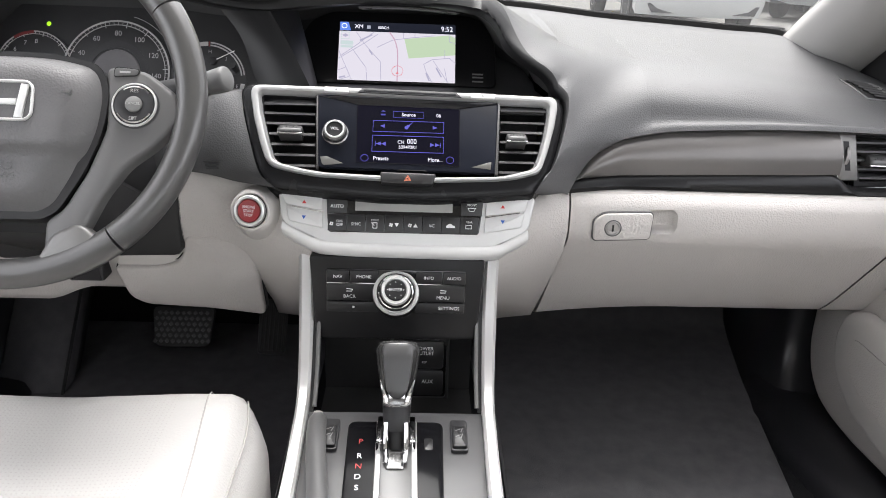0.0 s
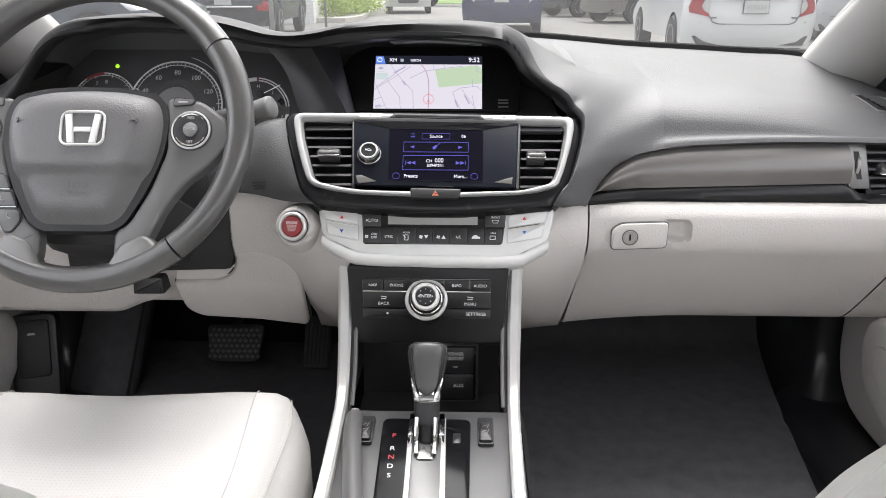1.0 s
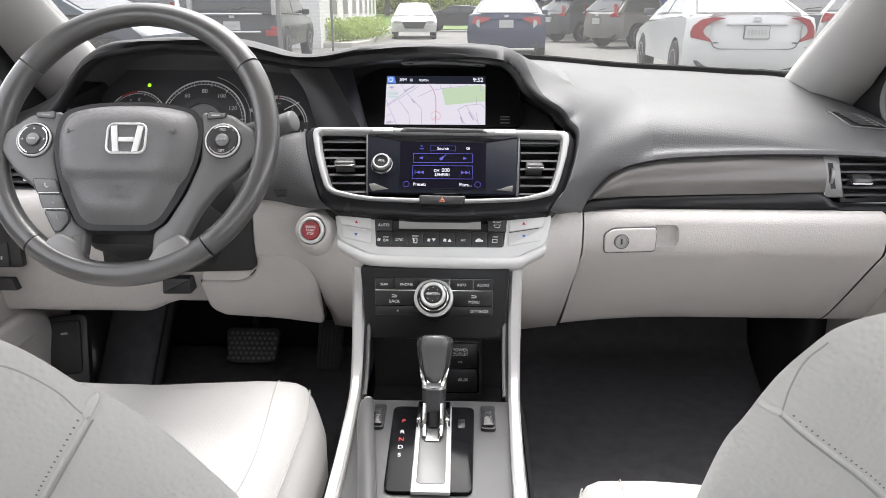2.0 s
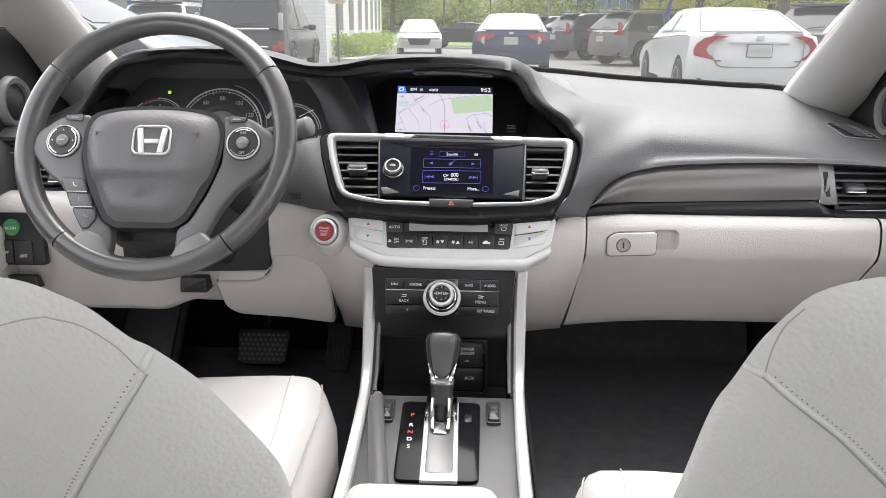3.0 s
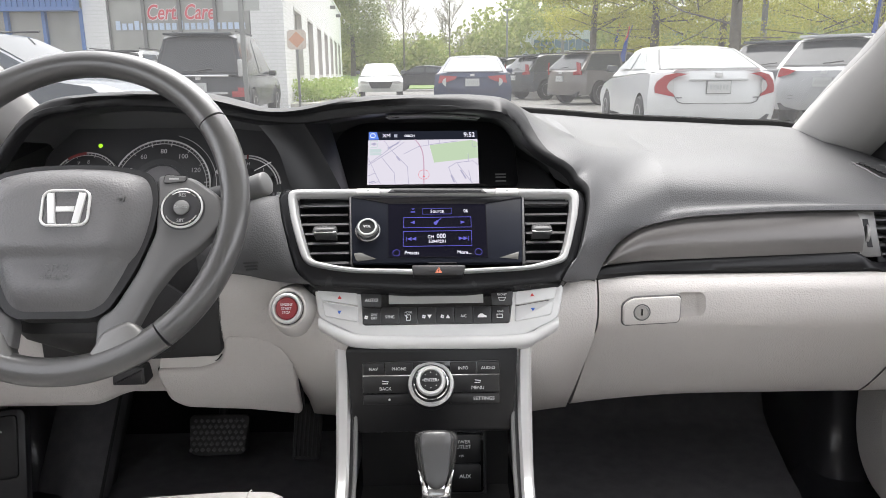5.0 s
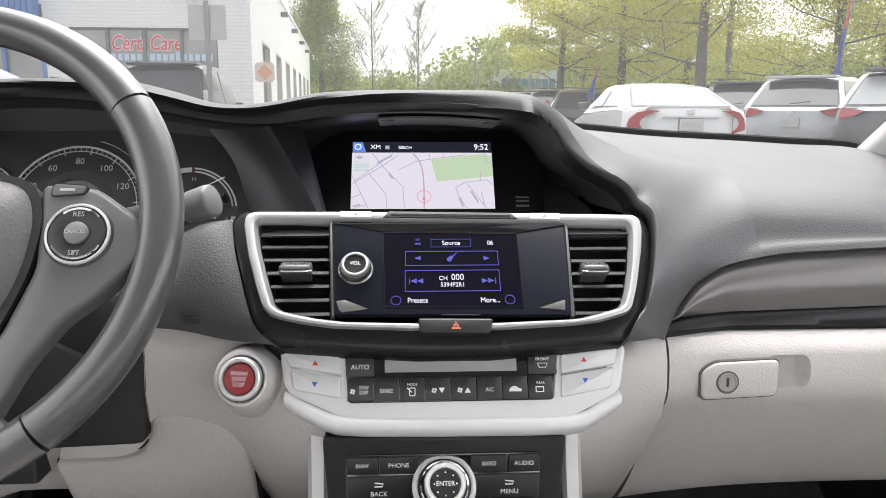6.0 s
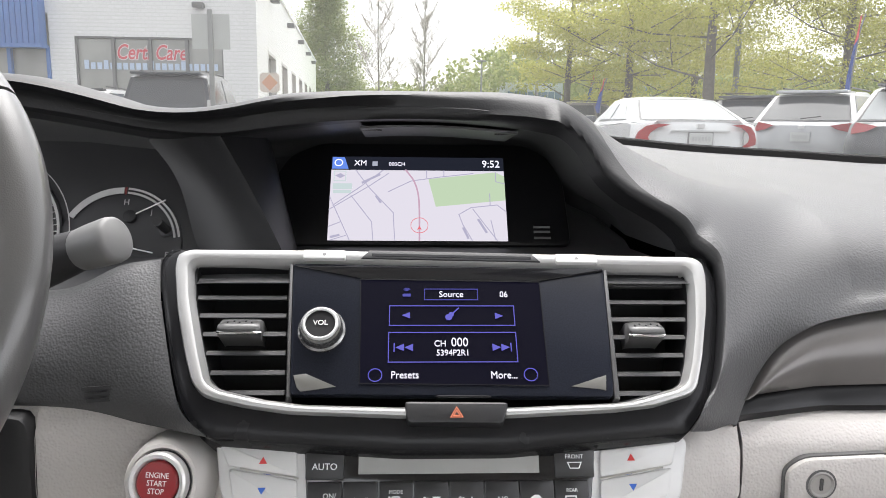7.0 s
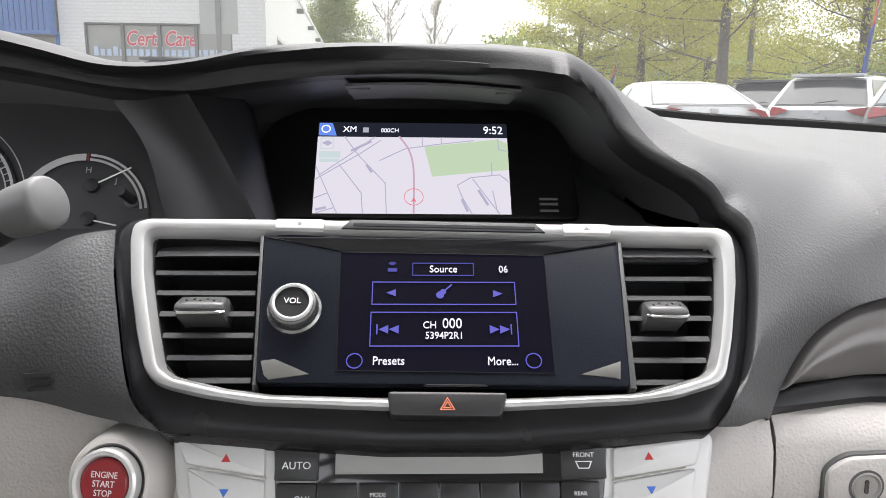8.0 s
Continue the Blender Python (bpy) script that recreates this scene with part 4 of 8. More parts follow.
part("binnacle_front", loft([[c[0] + Vector((0, 0.03, -0.004))] + c + [c[-1] + Vector((0, 0.03, -0.002))] for c in cols]), PAD, dash, "dark grained cheek between wheel and stereo", angle=60)

# navigation display
NAV = tilted(1.222, 0.943, 52.8)
nav = thing("navigation_display", "lit navigation screen showing a street map", "display", NAV)
part("display_panel", plate(rounded([(-0.166, -0.098), (0.142, -0.098), (0.140, -0.02), (0.125, 0.012), (0.100, 0.0265), (-0.118, 0.0265), (-0.150, 0.010), (-0.170, -0.03)], 0.012, 4), -0.010, 0.0, 0.003), SATIN, nav, "satin black display surround")
nx0, nx1, ny0, ny1 = -0.1055, 0.0770, -0.0935, 0.0069
scrn = part("map_screen", plate(rr(nx0, nx1, ny0, ny1), -0.002, 0.0012), MAPWHITE, nav, "pale street map on the screen")
part("status_bar", plate(rr(nx0, nx1, ny1 - 0.0165, ny1), 0.001, 0.0016), MAPBAR, scrn)
NW, NH = nx1 - nx0, ny1 - 0.0165 - ny0


def mp(u, v):
    """A place on the map: u across, v down, from 0 to 1."""
    return nx0 + NW * u, ny1 - 0.0165 - NH * v


part("park_area", plate([mp(0.56, 0.13), mp(0.95, 0.02), mp(1, 0.08), mp(1, 0.43), mp(0.60, 0.53)], 0.001, 0.0015), MAPGREEN, scrn)
bm = bmesh.new()
for path in ([(0.02, 0.52), (0.16, 0.27), (0.30, 0.0)], [(0.0, 0.58), (0.22, 0.24), (0.33, 0.05)], [(0.14, 0.0), (0.22, 0.26), (0.36, 0.62), (0.37, 1.0)], [(0.12, 0.38), (0.24, 0.75), (0.25, 1.0)], [(0.0, 0.40), (0.06, 0.7), (0.12, 1.0)],
             [(0.0, 0.82), (0.07, 0.75)], [(0.02, 1.0), (0.10, 0.94)], [(0.33, 0.32), (0.46, 0.16), (0.62, 0.10), (0.82, 0.04)], [(0.55, 0.0), (0.55, 0.11)], [(0.65, 0.0), (0.65, 0.09)], [(0.95, 0.02), (0.95, 0.16), (1.0, 0.19)], [(0.91, 0.34), (0.91, 0.5)],
             [(1.0, 0.60), (0.95, 0.50), (0.80, 0.54), (0.73, 0.64), (0.75, 0.78), (0.80, 1.0)], [(0.81, 0.56), (0.88, 0.8), (0.94, 1.0)], [(0.91, 0.72), (0.93, 0.98)]):
    for a, b in zip(path, path[1:]):
        line(bm, mp(*a), mp(*b), 0.0009, 0.0013)
tagged(part("road_network", bm, MAPROAD, scrn), kind="stuff")
bm = bmesh.new()
pr = fine([(*mp(0.43, 0.0), 0), (*mp(0.48, 0.18), 0), (*mp(0.505, 0.45), 0), (*mp(0.507, 1.0), 0)], 5)
for a, b in zip(pr, pr[1:]):
    line(bm, a.xy, b.xy, 0.0017, 0.0015)
part("main_road", bm, MAPROUTE, scrn)
cx, cy = mp(0.507, 0.80)
bm = hoop(bmesh.new(), [(cx + 0.009 * math.cos(a), cy + 0.009 * math.sin(a)) for a in frange(0, 2 * math.pi * 27 / 28, 28)], [(cx + 0.0085 * math.cos(a), cy + 0.0085 * math.sin(a)) for a in frange(0, 2 * math.pi * 27 / 28, 28)], 0.002, 0.0024)
prism(bm, [(cx, cy - 0.0005), (cx + 0.0024, cy - 0.0055), (cx, cy - 0.004), (cx - 0.0024, cy - 0.0055)], 0.002, 0.0024)
part("position_marker", bm, MAPRED, scrn)
bm = bmesh.new()
for u, v, w, a in ((0.23, 0.13, 0.022, 30), (0.275, 0.43, 0.010, -58), (0.86, 0.80, 0.018, -62), (0.765, 0.90, 0.014, -68), (0.04, 0.95, 0.010, 15)):
    px, py = mp(u, v)
    prism(bm, rr(-w / 2, w / 2, -0.0012, 0.0012), 0.0015, 0.0019, m=pose(px, py, 0, 0, 0, a))
tagged(part("street_label_print", bm, MAPROAD, scrn), kind="stuff")
bm = frame_line(bmesh.new(), nx0 + 0.003, nx0 + 0.016, ny1 - 0.031, ny1 - 0.018, 0.0009, 0.0015)
prism(bm, rr(nx0 + 0.0025, nx0 + 0.0225, ny1 - 0.0405, ny1 - 0.0335), 0.0013, 0.0016)
prism(bm, rr(nx0 + 0.003, nx0 + 0.022, ny1 - 0.0455, ny1 - 0.0418), 0.0013, 0.0016)
part("map_scale_box", bm, glow("map_grey_box", (0.42, 0.5, 0.5), 1.0), scrn)
part("compass_arrow", plate([(nx0 + 0.0045, ny1 - 0.0245), (nx0 + 0.010, ny1 - 0.0215), (nx0 + 0.0145, ny1 - 0.0245), (nx0 + 0.010, ny1 - 0.0275)], 0.002, 0.0024), MAPROAD, scrn)
bm = plate([(nx0 + 0.0008, ny1 - 0.0155), (nx0 + 0.018, ny1 - 0.0155), (nx0 + 0.0135, ny1 - 0.001), (nx0 + 0.0008, ny1 - 0.001)], 0.0015, 0.0019)
part("map_icon", bm, MAPBLUE, scrn)
part("icon_ring", hoop(bmesh.new(), [(nx0 + 0.0075 + 0.0045 * math.cos(a), ny1 - 0.008 + 0.0045 * math.sin(a)) for a in frange(0, 6.0, 20)], [(nx0 + 0.0075 + 0.0035 * math.cos(a), ny1 - 0.008 + 0.0035 * math.sin(a)) for a in frange(0, 6.0, 20)], 0.0018, 0.0022), UIWHITE, scrn)
text("XM", 0.0095, nx0 + 0.0305, ny1 - 0.0083, 0.0018, UIWHITE, scrn, squeeze=0.95)
text("000CH", 0.0066, nx0 + 0.0690, ny1 - 0.0092, 0.0018, UIWHITE, scrn, squeeze=0.9)
text("9:52", 0.0125, nx1 - 0.0135, ny1 - 0.0083, 0.0018, UIWHITE, scrn, squeeze=0.9)
part("signal_icon", plate(rr(nx0 + 0.043, nx0 + 0.0485, ny1 - 0.0115, ny1 - 0.006), 0.0016, 0.002), glow("grey_icon", (0.3, 0.32, 0.38), 1.0), scrn)
bm = bmesh.new()
for v in (-0.077, -0.0825, -0.0895):
    prism(bm, rr(0.104, 0.121, v - 0.0012, v + 0.0012), 0.0001, 0.0006)
part("small_print_bars", bm, GREYPRINT, nav)

# climate panel
CLI = tilted(0.915, 0.760, 63.4)
cli = thing("climate_panel", "silver climate control panel with black buttons and unlit display", "control panel", CLI)
so = [(-0.158, 0.012), (0.176, 0.009), (0.166, -0.037), (0.114, -0.062), (-0.092, -0.060), (-0.151, -0.033)]
part("silver_plate", plate(rounded(so, 0.010, 5), -0.030, 0.004, 0.003), SILVERLIT, cli, "silver painted panel")
rim = [(-0.1505, -0.034), (-0.125, -0.0475), (-0.092, -0.058), (0.0, -0.0605), (0.114, -0.060), (0.143, -0.050), (0.1655, -0.038)]
rows = [[(x, y + 0.003, 0.002), (x, y - 0.001, 0.0075), (x, y - 0.007, 0.009), (x * 0.995, y - 0.013, 0.005), (x * 0.985, y - 0.016, -0.006), (x * 0.98, y - 0.016, -0.022)] for x, y in [(p.x, p.y) for p in fine([(a, b, 0) for a, b in rim], 5)]]
part("silver_foot", loft(rows), SILVERLIT, cli, "thick rounded silver lower rim", angle=70)
part("black_centre", plate(rounded([(-0.0955, 0.003), (0.1075, 0.001), (0.1015, -0.0435), (-0.0920, -0.0440)], 0.004), 0.002, 0.0055, 0.001), GLOSS, cli, "black gloss centre")
part("temperature_display", plate(rr(-0.058, 0.067, -0.0160, -0.0040), 0.004, 0.0062), LCD, cli, "blank grey display")
for x0, x1, word in ((-0.094, -0.068, "AUTO"), (0.078, 0.1055, "FRONT")):
    b = part("button", plate(rr(x0, x1, -0.0195, 0.0010, 0.001, 2), 0.004, 0.0068, 0.0008), BUTTON, cli)
    if word == "AUTO":
        text(word, 0.0062, (x0 + x1) / 2, -0.011, 0.0070, WHITE, b)
    else:
        text(word, 0.0040, (x0 + x1) / 2, -0.0055, 0.0070, WHITE, b)
        part("demist_symbol", hoop(bmesh.new(), ccw([(0.0865, -0.009), (0.097, -0.009), (0.095, -0.0135), (0.0885, -0.0135)]), shift(ccw([(0.0865, -0.009), (0.097, -0.009), (0.095, -0.0135), (0.0885, -0.0135)]), 0.0006), 0.0068, 0.0072), WHITE, b)
marks = ("ON/\nOFF", "SYNC", "MODE", "", "", "A/C", "", "REAR")
for k, word in enumerate(marks):
    x0, x1 = -0.0925 + k * 0.02425, -0.0925 + (k + 1) * 0.02425 - 0.0007
    b = part("button", plate(rr(x0, x1, -0.0425, -0.0208, 0.001, 2), 0.004, 0.0072, 0.001), BUTTON, cli)
    cx = (x0 + x1) / 2
    if k == 0:
        text(word, 0.0048, cx + 0.0035, -0.0325, 0.0073, WHITE, b)
    elif word in ("SYNC", "A/C"):
        text(word, 0.0056, cx, -0.0335, 0.0073, WHITE, b, squeeze=0.85)
    elif word:
        text(word, 0.0034, cx, -0.0278, 0.0073, WHITE, b)
    bm = bmesh.new()
    if k in (0, 3, 4):
        fx = cx - (0.007 if k == 0 else 0.0038)
        for a in range(4):
            lathe([(0.0012, 0.0072), (0.0008, 0.0076)], 8, pose(fx + 0.0016 * math.cos(a * 1.57 + 0.5), -0.0335 + 0.0016 * math.sin(a * 1.57 + 0.5), 0), bm)
        if k:
            s = 1 if k == 4 else -1
            prism(bm, [(cx + 0.0005, -0.0335 - s * 0.0025), (cx + 0.0065, -0.0335 - s * 0.0025), (cx + 0.0035, -0.0335 + s * 0.0025)], 0.0072, 0.0076)
    elif k == 2:
        hoop(bm, rr(cx - 0.003, cx + 0.003, -0.0385, -0.0305, 0.001, 2), rr(cx - 0.0022, cx + 0.0022, -0.0377, -0.0313, 0.0005, 2), 0.0072, 0.0076)
        line(bm, (cx - 0.0045, -0.031), (cx - 0.001, -0.0345), 0.001, 0.0072)
    elif k == 6:
        prism(bm, [(cx - 0.006, -0.0355), (cx + 0.006, -0.0355), (cx + 0.0058, -0.033), (cx + 0.003, -0.0325), (cx + 0.001, -0.0305), (cx - 0.002, -0.0305), (cx - 0.0055, -0.033)], 0.0072, 0.0076)
    elif k == 7:
        hoop(bm, rr(cx - 0.005, cx + 0.003, -0.0365, -0.0312), rr(cx - 0.0042, cx + 0.0022, -0.0357, -0.032), 0.0072, 0.0076)
    if bm.verts:
        part("symbol", bm, WHITE, b)
    else:
        bm.free()
for s, pts in ((-1, [(-0.154, 0.0065), (-0.1005, 0.0005), (-0.0995, -0.0175), (-0.147, -0.0095)]), (-1, [(-0.1465, -0.0115), (-0.0995, -0.0195), (-0.0985, -0.0395), (-0.142, -0.031)]),
               (1, [(0.1105, -0.0015), (0.1655, 0.0045), (0.1615, -0.0115), (0.1095, -0.0195)]), (1, [(0.1095, -0.0215), (0.1610, -0.0135), (0.1560, -0.033), (0.1080, -0.0415)])):
    up = pts[0][1] > -0.005
    b = part("temperature_button", plate(rounded(pts, 0.0025), 0.001, 0.0068, 0.0014), SILVERLIT, cli, "silver temperature button")
    cx = -0.123 if s < 0 else 0.132
    cy = -0.0065 if up else -0.026
    part("arrow", plate([(cx - 0.0028, cy - 0.002), (cx + 0.0028, cy - 0.002), (cx, cy + 0.0026)] if up else [(cx - 0.0028, cy + 0.002), (cx + 0.0028, cy + 0.002), (cx, cy - 0.0026)], 0.0066, 0.0072), REDPRINT if up else BLUEPRINT, b)
for pts in ([(-0.1385, -0.0118), (-0.0985, -0.0185)], [(0.1090, -0.0205), (0.1540, -0.0132)]):
    part("chrome_strip", tube([(*pts[0], 0.0062), (*pts[1], 0.0062)], 0.0011, 6), CHROME, cli)

# start button
STB = pose(-0.1915, 0.9040, 0.7436, 70, 0, -8) @ Matrix.Scale(0.84, 4)
stb = thing("start_button", "round red engine start button in a silver ring", "button", STB)
part("mount", lathe([(0.046, -0.050), (0.0395, -0.026), (0.0350, -0.010), (0.0325, -0.002), (0.0300, 0.0015), (0.0272, 0.0020), (0.0255, -0.001), (0.02, -0.001)], 48), LIGHTER, stb, "pale grey raised mount")
part("ring", lathe([(0.0245, 0.002), (0.0240, 0.009), (0.0222, 0.0105), (0.0195, 0.010), (0.0180, 0.006)], 40, ring=True), RAIL, stb, "silver ring")
part("ring_gap", lathe([(0.0254, 0.0), (0.0254, 0.0012), (0.0244, 0.0012), (0.0244, 0.0)], 40, ring=True), DARK, stb)
cap = part("cap", lathe([(0.0178, 0.003), (0.0176, 0.0075), (0.0160, 0.0088), (0.002, 0.0086)], 40), RED, stb, "red translucent cap")
for k, w in enumerate(("ENGINE", "START", "STOP")):
    text(w, 0.0062, 0, 0.0058 - 0.0062 * k, 0.0088, mat("silver_print", (0.75, 0.68, 0.68), 0.4), cap, squeeze=0.9)

# lower control panel with its dial
CTL = tilted(0.880, 0.678, 82.4)
ctl = thing("media_control_panel", "black media control panel with a silver-ringed dial", "control panel", CTL)
part("panel", plate(rounded([(-0.116, 0.016), (0.112, 0.014), (0.104, -0.098), (-0.108, -0.098)], 0.006), -0.03, 0.0, 0.003), SATIN, ctl, "satin black panel")
part("button_block", plate(rounded([(-0.0945, -0.001), (0.0875, -0.001), (0.0870, -0.0595), (-0.0940, -0.0590)], 0.004), -0.004, 0.0015, 0.0008), GLOSS, ctl)
words = (("NAV", -0.0930, -0.0645, -0.0185, -0.0025), ("PHONE", -0.0635, -0.027, -0.0185, -0.0025), ("INFO", 0.0215, 0.0560, -0.0185, -0.0025), ("AUDIO", 0.0570, 0.0860, -0.0185, -0.0025),
         ("BACK", -0.0930, -0.028, -0.0430, -0.0205), ("MENU", 0.0215, 0.0860, -0.0430, -0.0205), ("", -0.0930, -0.026, -0.0585, -0.0445), ("SETTINGS", 0.0215, 0.0860, -0.0585, -0.0445))
for word, x0, x1, y0, y1 in words:
    b = part("button", plate(rr(x0, x1, y0, y1, 0.0015, 2), 0.0, 0.0048, 0.0012), BUTTON, ctl)
    cx = (x0 + x1) / 2
    if word in ("BACK", "MENU"):
        text(word, 0.0062, cx + (-0.003 if word == "BACK" else 0.004), y0 + 0.006, 0.0049, WHITE, b)
        sx = cx + (-0.003 if word == "BACK" else 0.004)
        part("symbol", tube([(sx - 0.004, y0 + 0.013, 0.005), (sx + 0.003, y0 + 0.013, 0.005), (sx + 0.004, y0 + 0.0155, 0.005), (sx - 0.004, y0 + 0.0165, 0.005)], 0.0006, 5), WHITE, b)
    elif word:
        text(word, 0.0058 if word != "SETTINGS" else 0.0064, cx + (0.012 if word == "SETTINGS" else 0), (y0 + y1) / 2, 0.0049, WHITE, b)
    else:
        part("symbol", lathe([(0.0016, 0.0048), (0.0010, 0.0052)], 10, pose(cx + 0.001, (y0 + y1) / 2, 0)), WHITE, b)
part("chrome_line", plate(rr(-0.093, 0.0865, -0.0201, -0.0190), 0.001, 0.0034), CHROME, ctl)
dm = pose(-0.0035, -0.034, 0.0, -26) @ Matrix.Scale(0.92, 4)
dial = part("dial", lathe([(0.0340, -0.016), (0.0335, 0.008), (0.0318, 0.012), (0.0295, 0.013), (0.0235, 0.018), (0.0205, 0.024), (0.0200, 0.032), (0.0190, 0.036), (0.003, 0.036)], 48, dm), BUTTON, ctl, "round black stepped dial")
part("silver_ring", lathe([(0.0207, 0.0300), (0.0205, 0.0365), (0.0190, 0.0392), (0.0160, 0.0392), (0.0148, 0.0375)], 48, dm, ring=True), SILVERLIT, dial, "silver ring")
part("lower_ring", lathe([(0.0324, 0.0105), (0.0319, 0.0145), (0.0288, 0.0168), (0.0268, 0.0152)], 48, dm, ring=True), SILVERLIT, dial, "broad silver lower ring")
part("inner_ring", lathe([(0.0246, 0.0180), (0.0244, 0.0206), (0.0228, 0.0216)], 48, dm, ring=True), CHROME, dial)
part("dial_button", lathe([(0.0147, 0.030), (0.0144, 0.0385), (0.0132, 0.0402), (0.002, 0.0402)], 40, dm), BUTTON, dial, "black centre button")
text("ENTER", 0.0062, 0, 0, 0.0404, WHITE, dial, m=dm)
for a in range(8):
    part("dial_mark", plate([(-0.0009, 0.0), (0.0009, 0.0), (0, 0.0018)], 0.0402, 0.0406, 0, dm @ pose(0.0102 * math.cos(a * 0.785), 0.0102 * math.sin(a * 0.785), 0, 0, 0, a * 45 - 90)), WHITE, dial)

# centre console
con = thing("centre_console", "dark centre console with satin silver side rails", "console")
body = [[(s * w, y, z) for s, w, z in ((-1, 0.128, 0.30), (-1, 0.126, zt - 0.004), (-1, 0.118, zt), (-1, 0.05, zt), (1, 0.05, zt), (1, 0.118, zt), (1, 0.126, zt - 0.004), (1, 0.128, 0.30))] for y, zt in ((0.30, 0.492), (0.50, 0.494), (0.60, 0.497), (0.69, 0.504), (0.79, 0.514), (0.80, 0.512))]
part("console_body", loft(body, caps=True), CONSOLE, con, "dark grey console body", angle=40)
for s in (-1, 1):
    rows = []
    for y, z in ((0.80, 0.513), (0.83, 0.535), (0.86, 0.575), (0.885, 0.62), (0.905, 0.672)):
        rows.append([(s * 0.128, y, z), (s * 0.105, y, z), (s * 0.105, 0.95, z), (s * 0.128, 0.95, z)])
    part("console_cheek", loft(rows, close_v=True, caps=True), DARK, con, "dark inner cheek")
    path = fine([(s * 0.1235, 0.914, 0.684), (s * 0.1215, 0.893, 0.640), (s * 0.1205, 0.868, 0.590), (s * 0.1195, 0.838, 0.548), (s * 0.118, 0.80, 0.524), (s * 0.1165, 0.74, 0.516), (s * 0.1145, 0.65, 0.510), (s * 0.114, 0.50, 0.503), (s * 0.114, 0.34, 0.50)], 5)
    bm = bmesh.new()
    rows = []
    for i, p in enumerate(path):
        a, b = path[max(0, i - 1)], path[min(len(path) - 1, i + 1)]
        t = (b - a).normalized()
        nrm = Vector((s, 0, 0)).cross(t) * s
        nrm = -nrm if nrm.y > 0.3 or nrm.z < -0.3 else nrm
        w = 0.0078 + 0.0017 * max(0, min(1, (p.z - 0.515) / 0.09))
        rows.append([p + Vector((-w, 0, 0)) - nrm * 0.014, p + Vector((-w, 0, 0)) + nrm * 0.002, p + Vector((-w * 0.6, 0, 0)) + nrm * 0.0055, p + Vector((w * 0.6, 0, 0)) + nrm * 0.0055, p + Vector((w, 0, 0)) + nrm * 0.002, p + Vector((w, 0, 0)) - nrm * 0.014])
    part("rail", loft(rows, close_v=True, caps=True), RAIL, con, "satin silver rail", angle=40)
    skirt = [[(s * 0.1265, p.y + 0.004, p.z - 0.006), (s * 0.138, p.y + 0.012, p.z - 0.05), (s * 0.142, p.y + 0.03, 0.30)] for p in path[20:]]
    part("side_skirt", loft(skirt), LINING, con)
for s in (-1, 1):
    part("recess_trim", tube(fine([(s * 0.1035, 0.802, 0.519), (s * 0.1035, 0.835, 0.545), (s * 0.1038, 0.862, 0.585), (s * 0.1040, 0.874, 0.606)], 4), 0.0028, 8), SPOKE, con, "satin grey trim edge of the recess")
# stowage recess with power and audio sockets
part("recess_back", box(-0.104, 0.104, 0.925, 0.95, 0.46, 0.66), LINING, con)
part("recess_floor", box(-0.104, 0.104, 0.80, 0.93, 0.44, 0.468), RUBBER, con)
part("recess_roof", box(-0.104, 0.104, 0.872, 0.93, 0.582, 0.60, 0.004), LINING, con)
SK = tilted(0.912, 0.560, 84)
sock = thing("socket_panel", "black panel with covered power outlet and audio socket", "socket panel", SK)
part("frame", hoop(bmesh.new(), rr(-0.012, 0.072, -0.096, 0.002, 0.005), rr(-0.008, 0.068, -0.092, -0.002, 0.004), -0.012, 0.003, 0.001), DARK, sock, "grey frame")
part("backing", plate(rr(-0.008, 0.068, -0.092, -0.002), -0.012, -0.002), GLOSS, sock)
c1 = part("outlet_cover", plate(rr(0.004, 0.064, -0.047, -0.006, 0.004), -0.002, 0.002, 0.001), BUTTON, sock, "power outlet cover")
text("POWER\nOUTLET", 0.0072, 0.037, -0.020, 0.0022, WHITE, c1)
text("12V", 0.0046, 0.037, -0.037, 0.0022, WHITE, c1)
c2 = part("audio_cover", plate(rr(0.004, 0.064, -0.089, -0.050, 0.004), -0.002, 0.002, 0.001), BUTTON, sock, "audio socket cover")
text("AUX", 0.0078, 0.042, -0.067, 0.0022, WHITE, c2)

# gear selector
gear = thing("gear_selector", "black leather gear lever with silver insert on a black gloss gate", "gear lever")
gm = pose(0, 0.785, 0.5155, 5)
gate = part("gate", plate(rounded([(-0.0575, -0.011), (0.0595, -0.011), (0.0560, -0.192), (-0.0540, -0.192)], 0.012, 5), -0.006, 0.003, 0.0015, gm), mat("black_gate_plastic", (0.006, 0.006, 0.007), 0.14, spec=0.10), gear, "black gloss gate plate")
part("silver_gate", plate(rounded([(-0.0225, -0.010), (0.0265, -0.010), (0.0290, -0.194), (-0.0205, -0.194)], 0.003), 0.0, 0.0050, 0.0018, gm), RAIL, gear, "silver gate strip")
part("gate_slide", plate(rounded([(-0.0165, -0.012), (0.0205, -0.012), (0.0225, -0.180), (-0.0145, -0.180)], 0.006), 0.002, 0.0060, 0.0012, gm), mat("brushed_dark_slide", (0.11, 0.11, 0.11), 0.40, 0.4, vary=0.2, scale=25), gear, "brushed dark slide")
for k, (c, mtl) in enumerate((("P", REDPRINT), ("R", WHITE), ("N", REDPRINT), ("D", WHITE), ("S", WHITE))):
    text(c, 0.0110, -0.040, -0.048 - (0.0 if k == 0 else 0.019 + 0.0165 * (k - 1) + 0.006), 0.0034, mtl, gate, m=gm)
part("lock_release", plate(rr(0.036, 0.046, -0.062, -0.042, 0.002), 0.002, 0.0042, 0.0006, gm), BUTTON, gate)
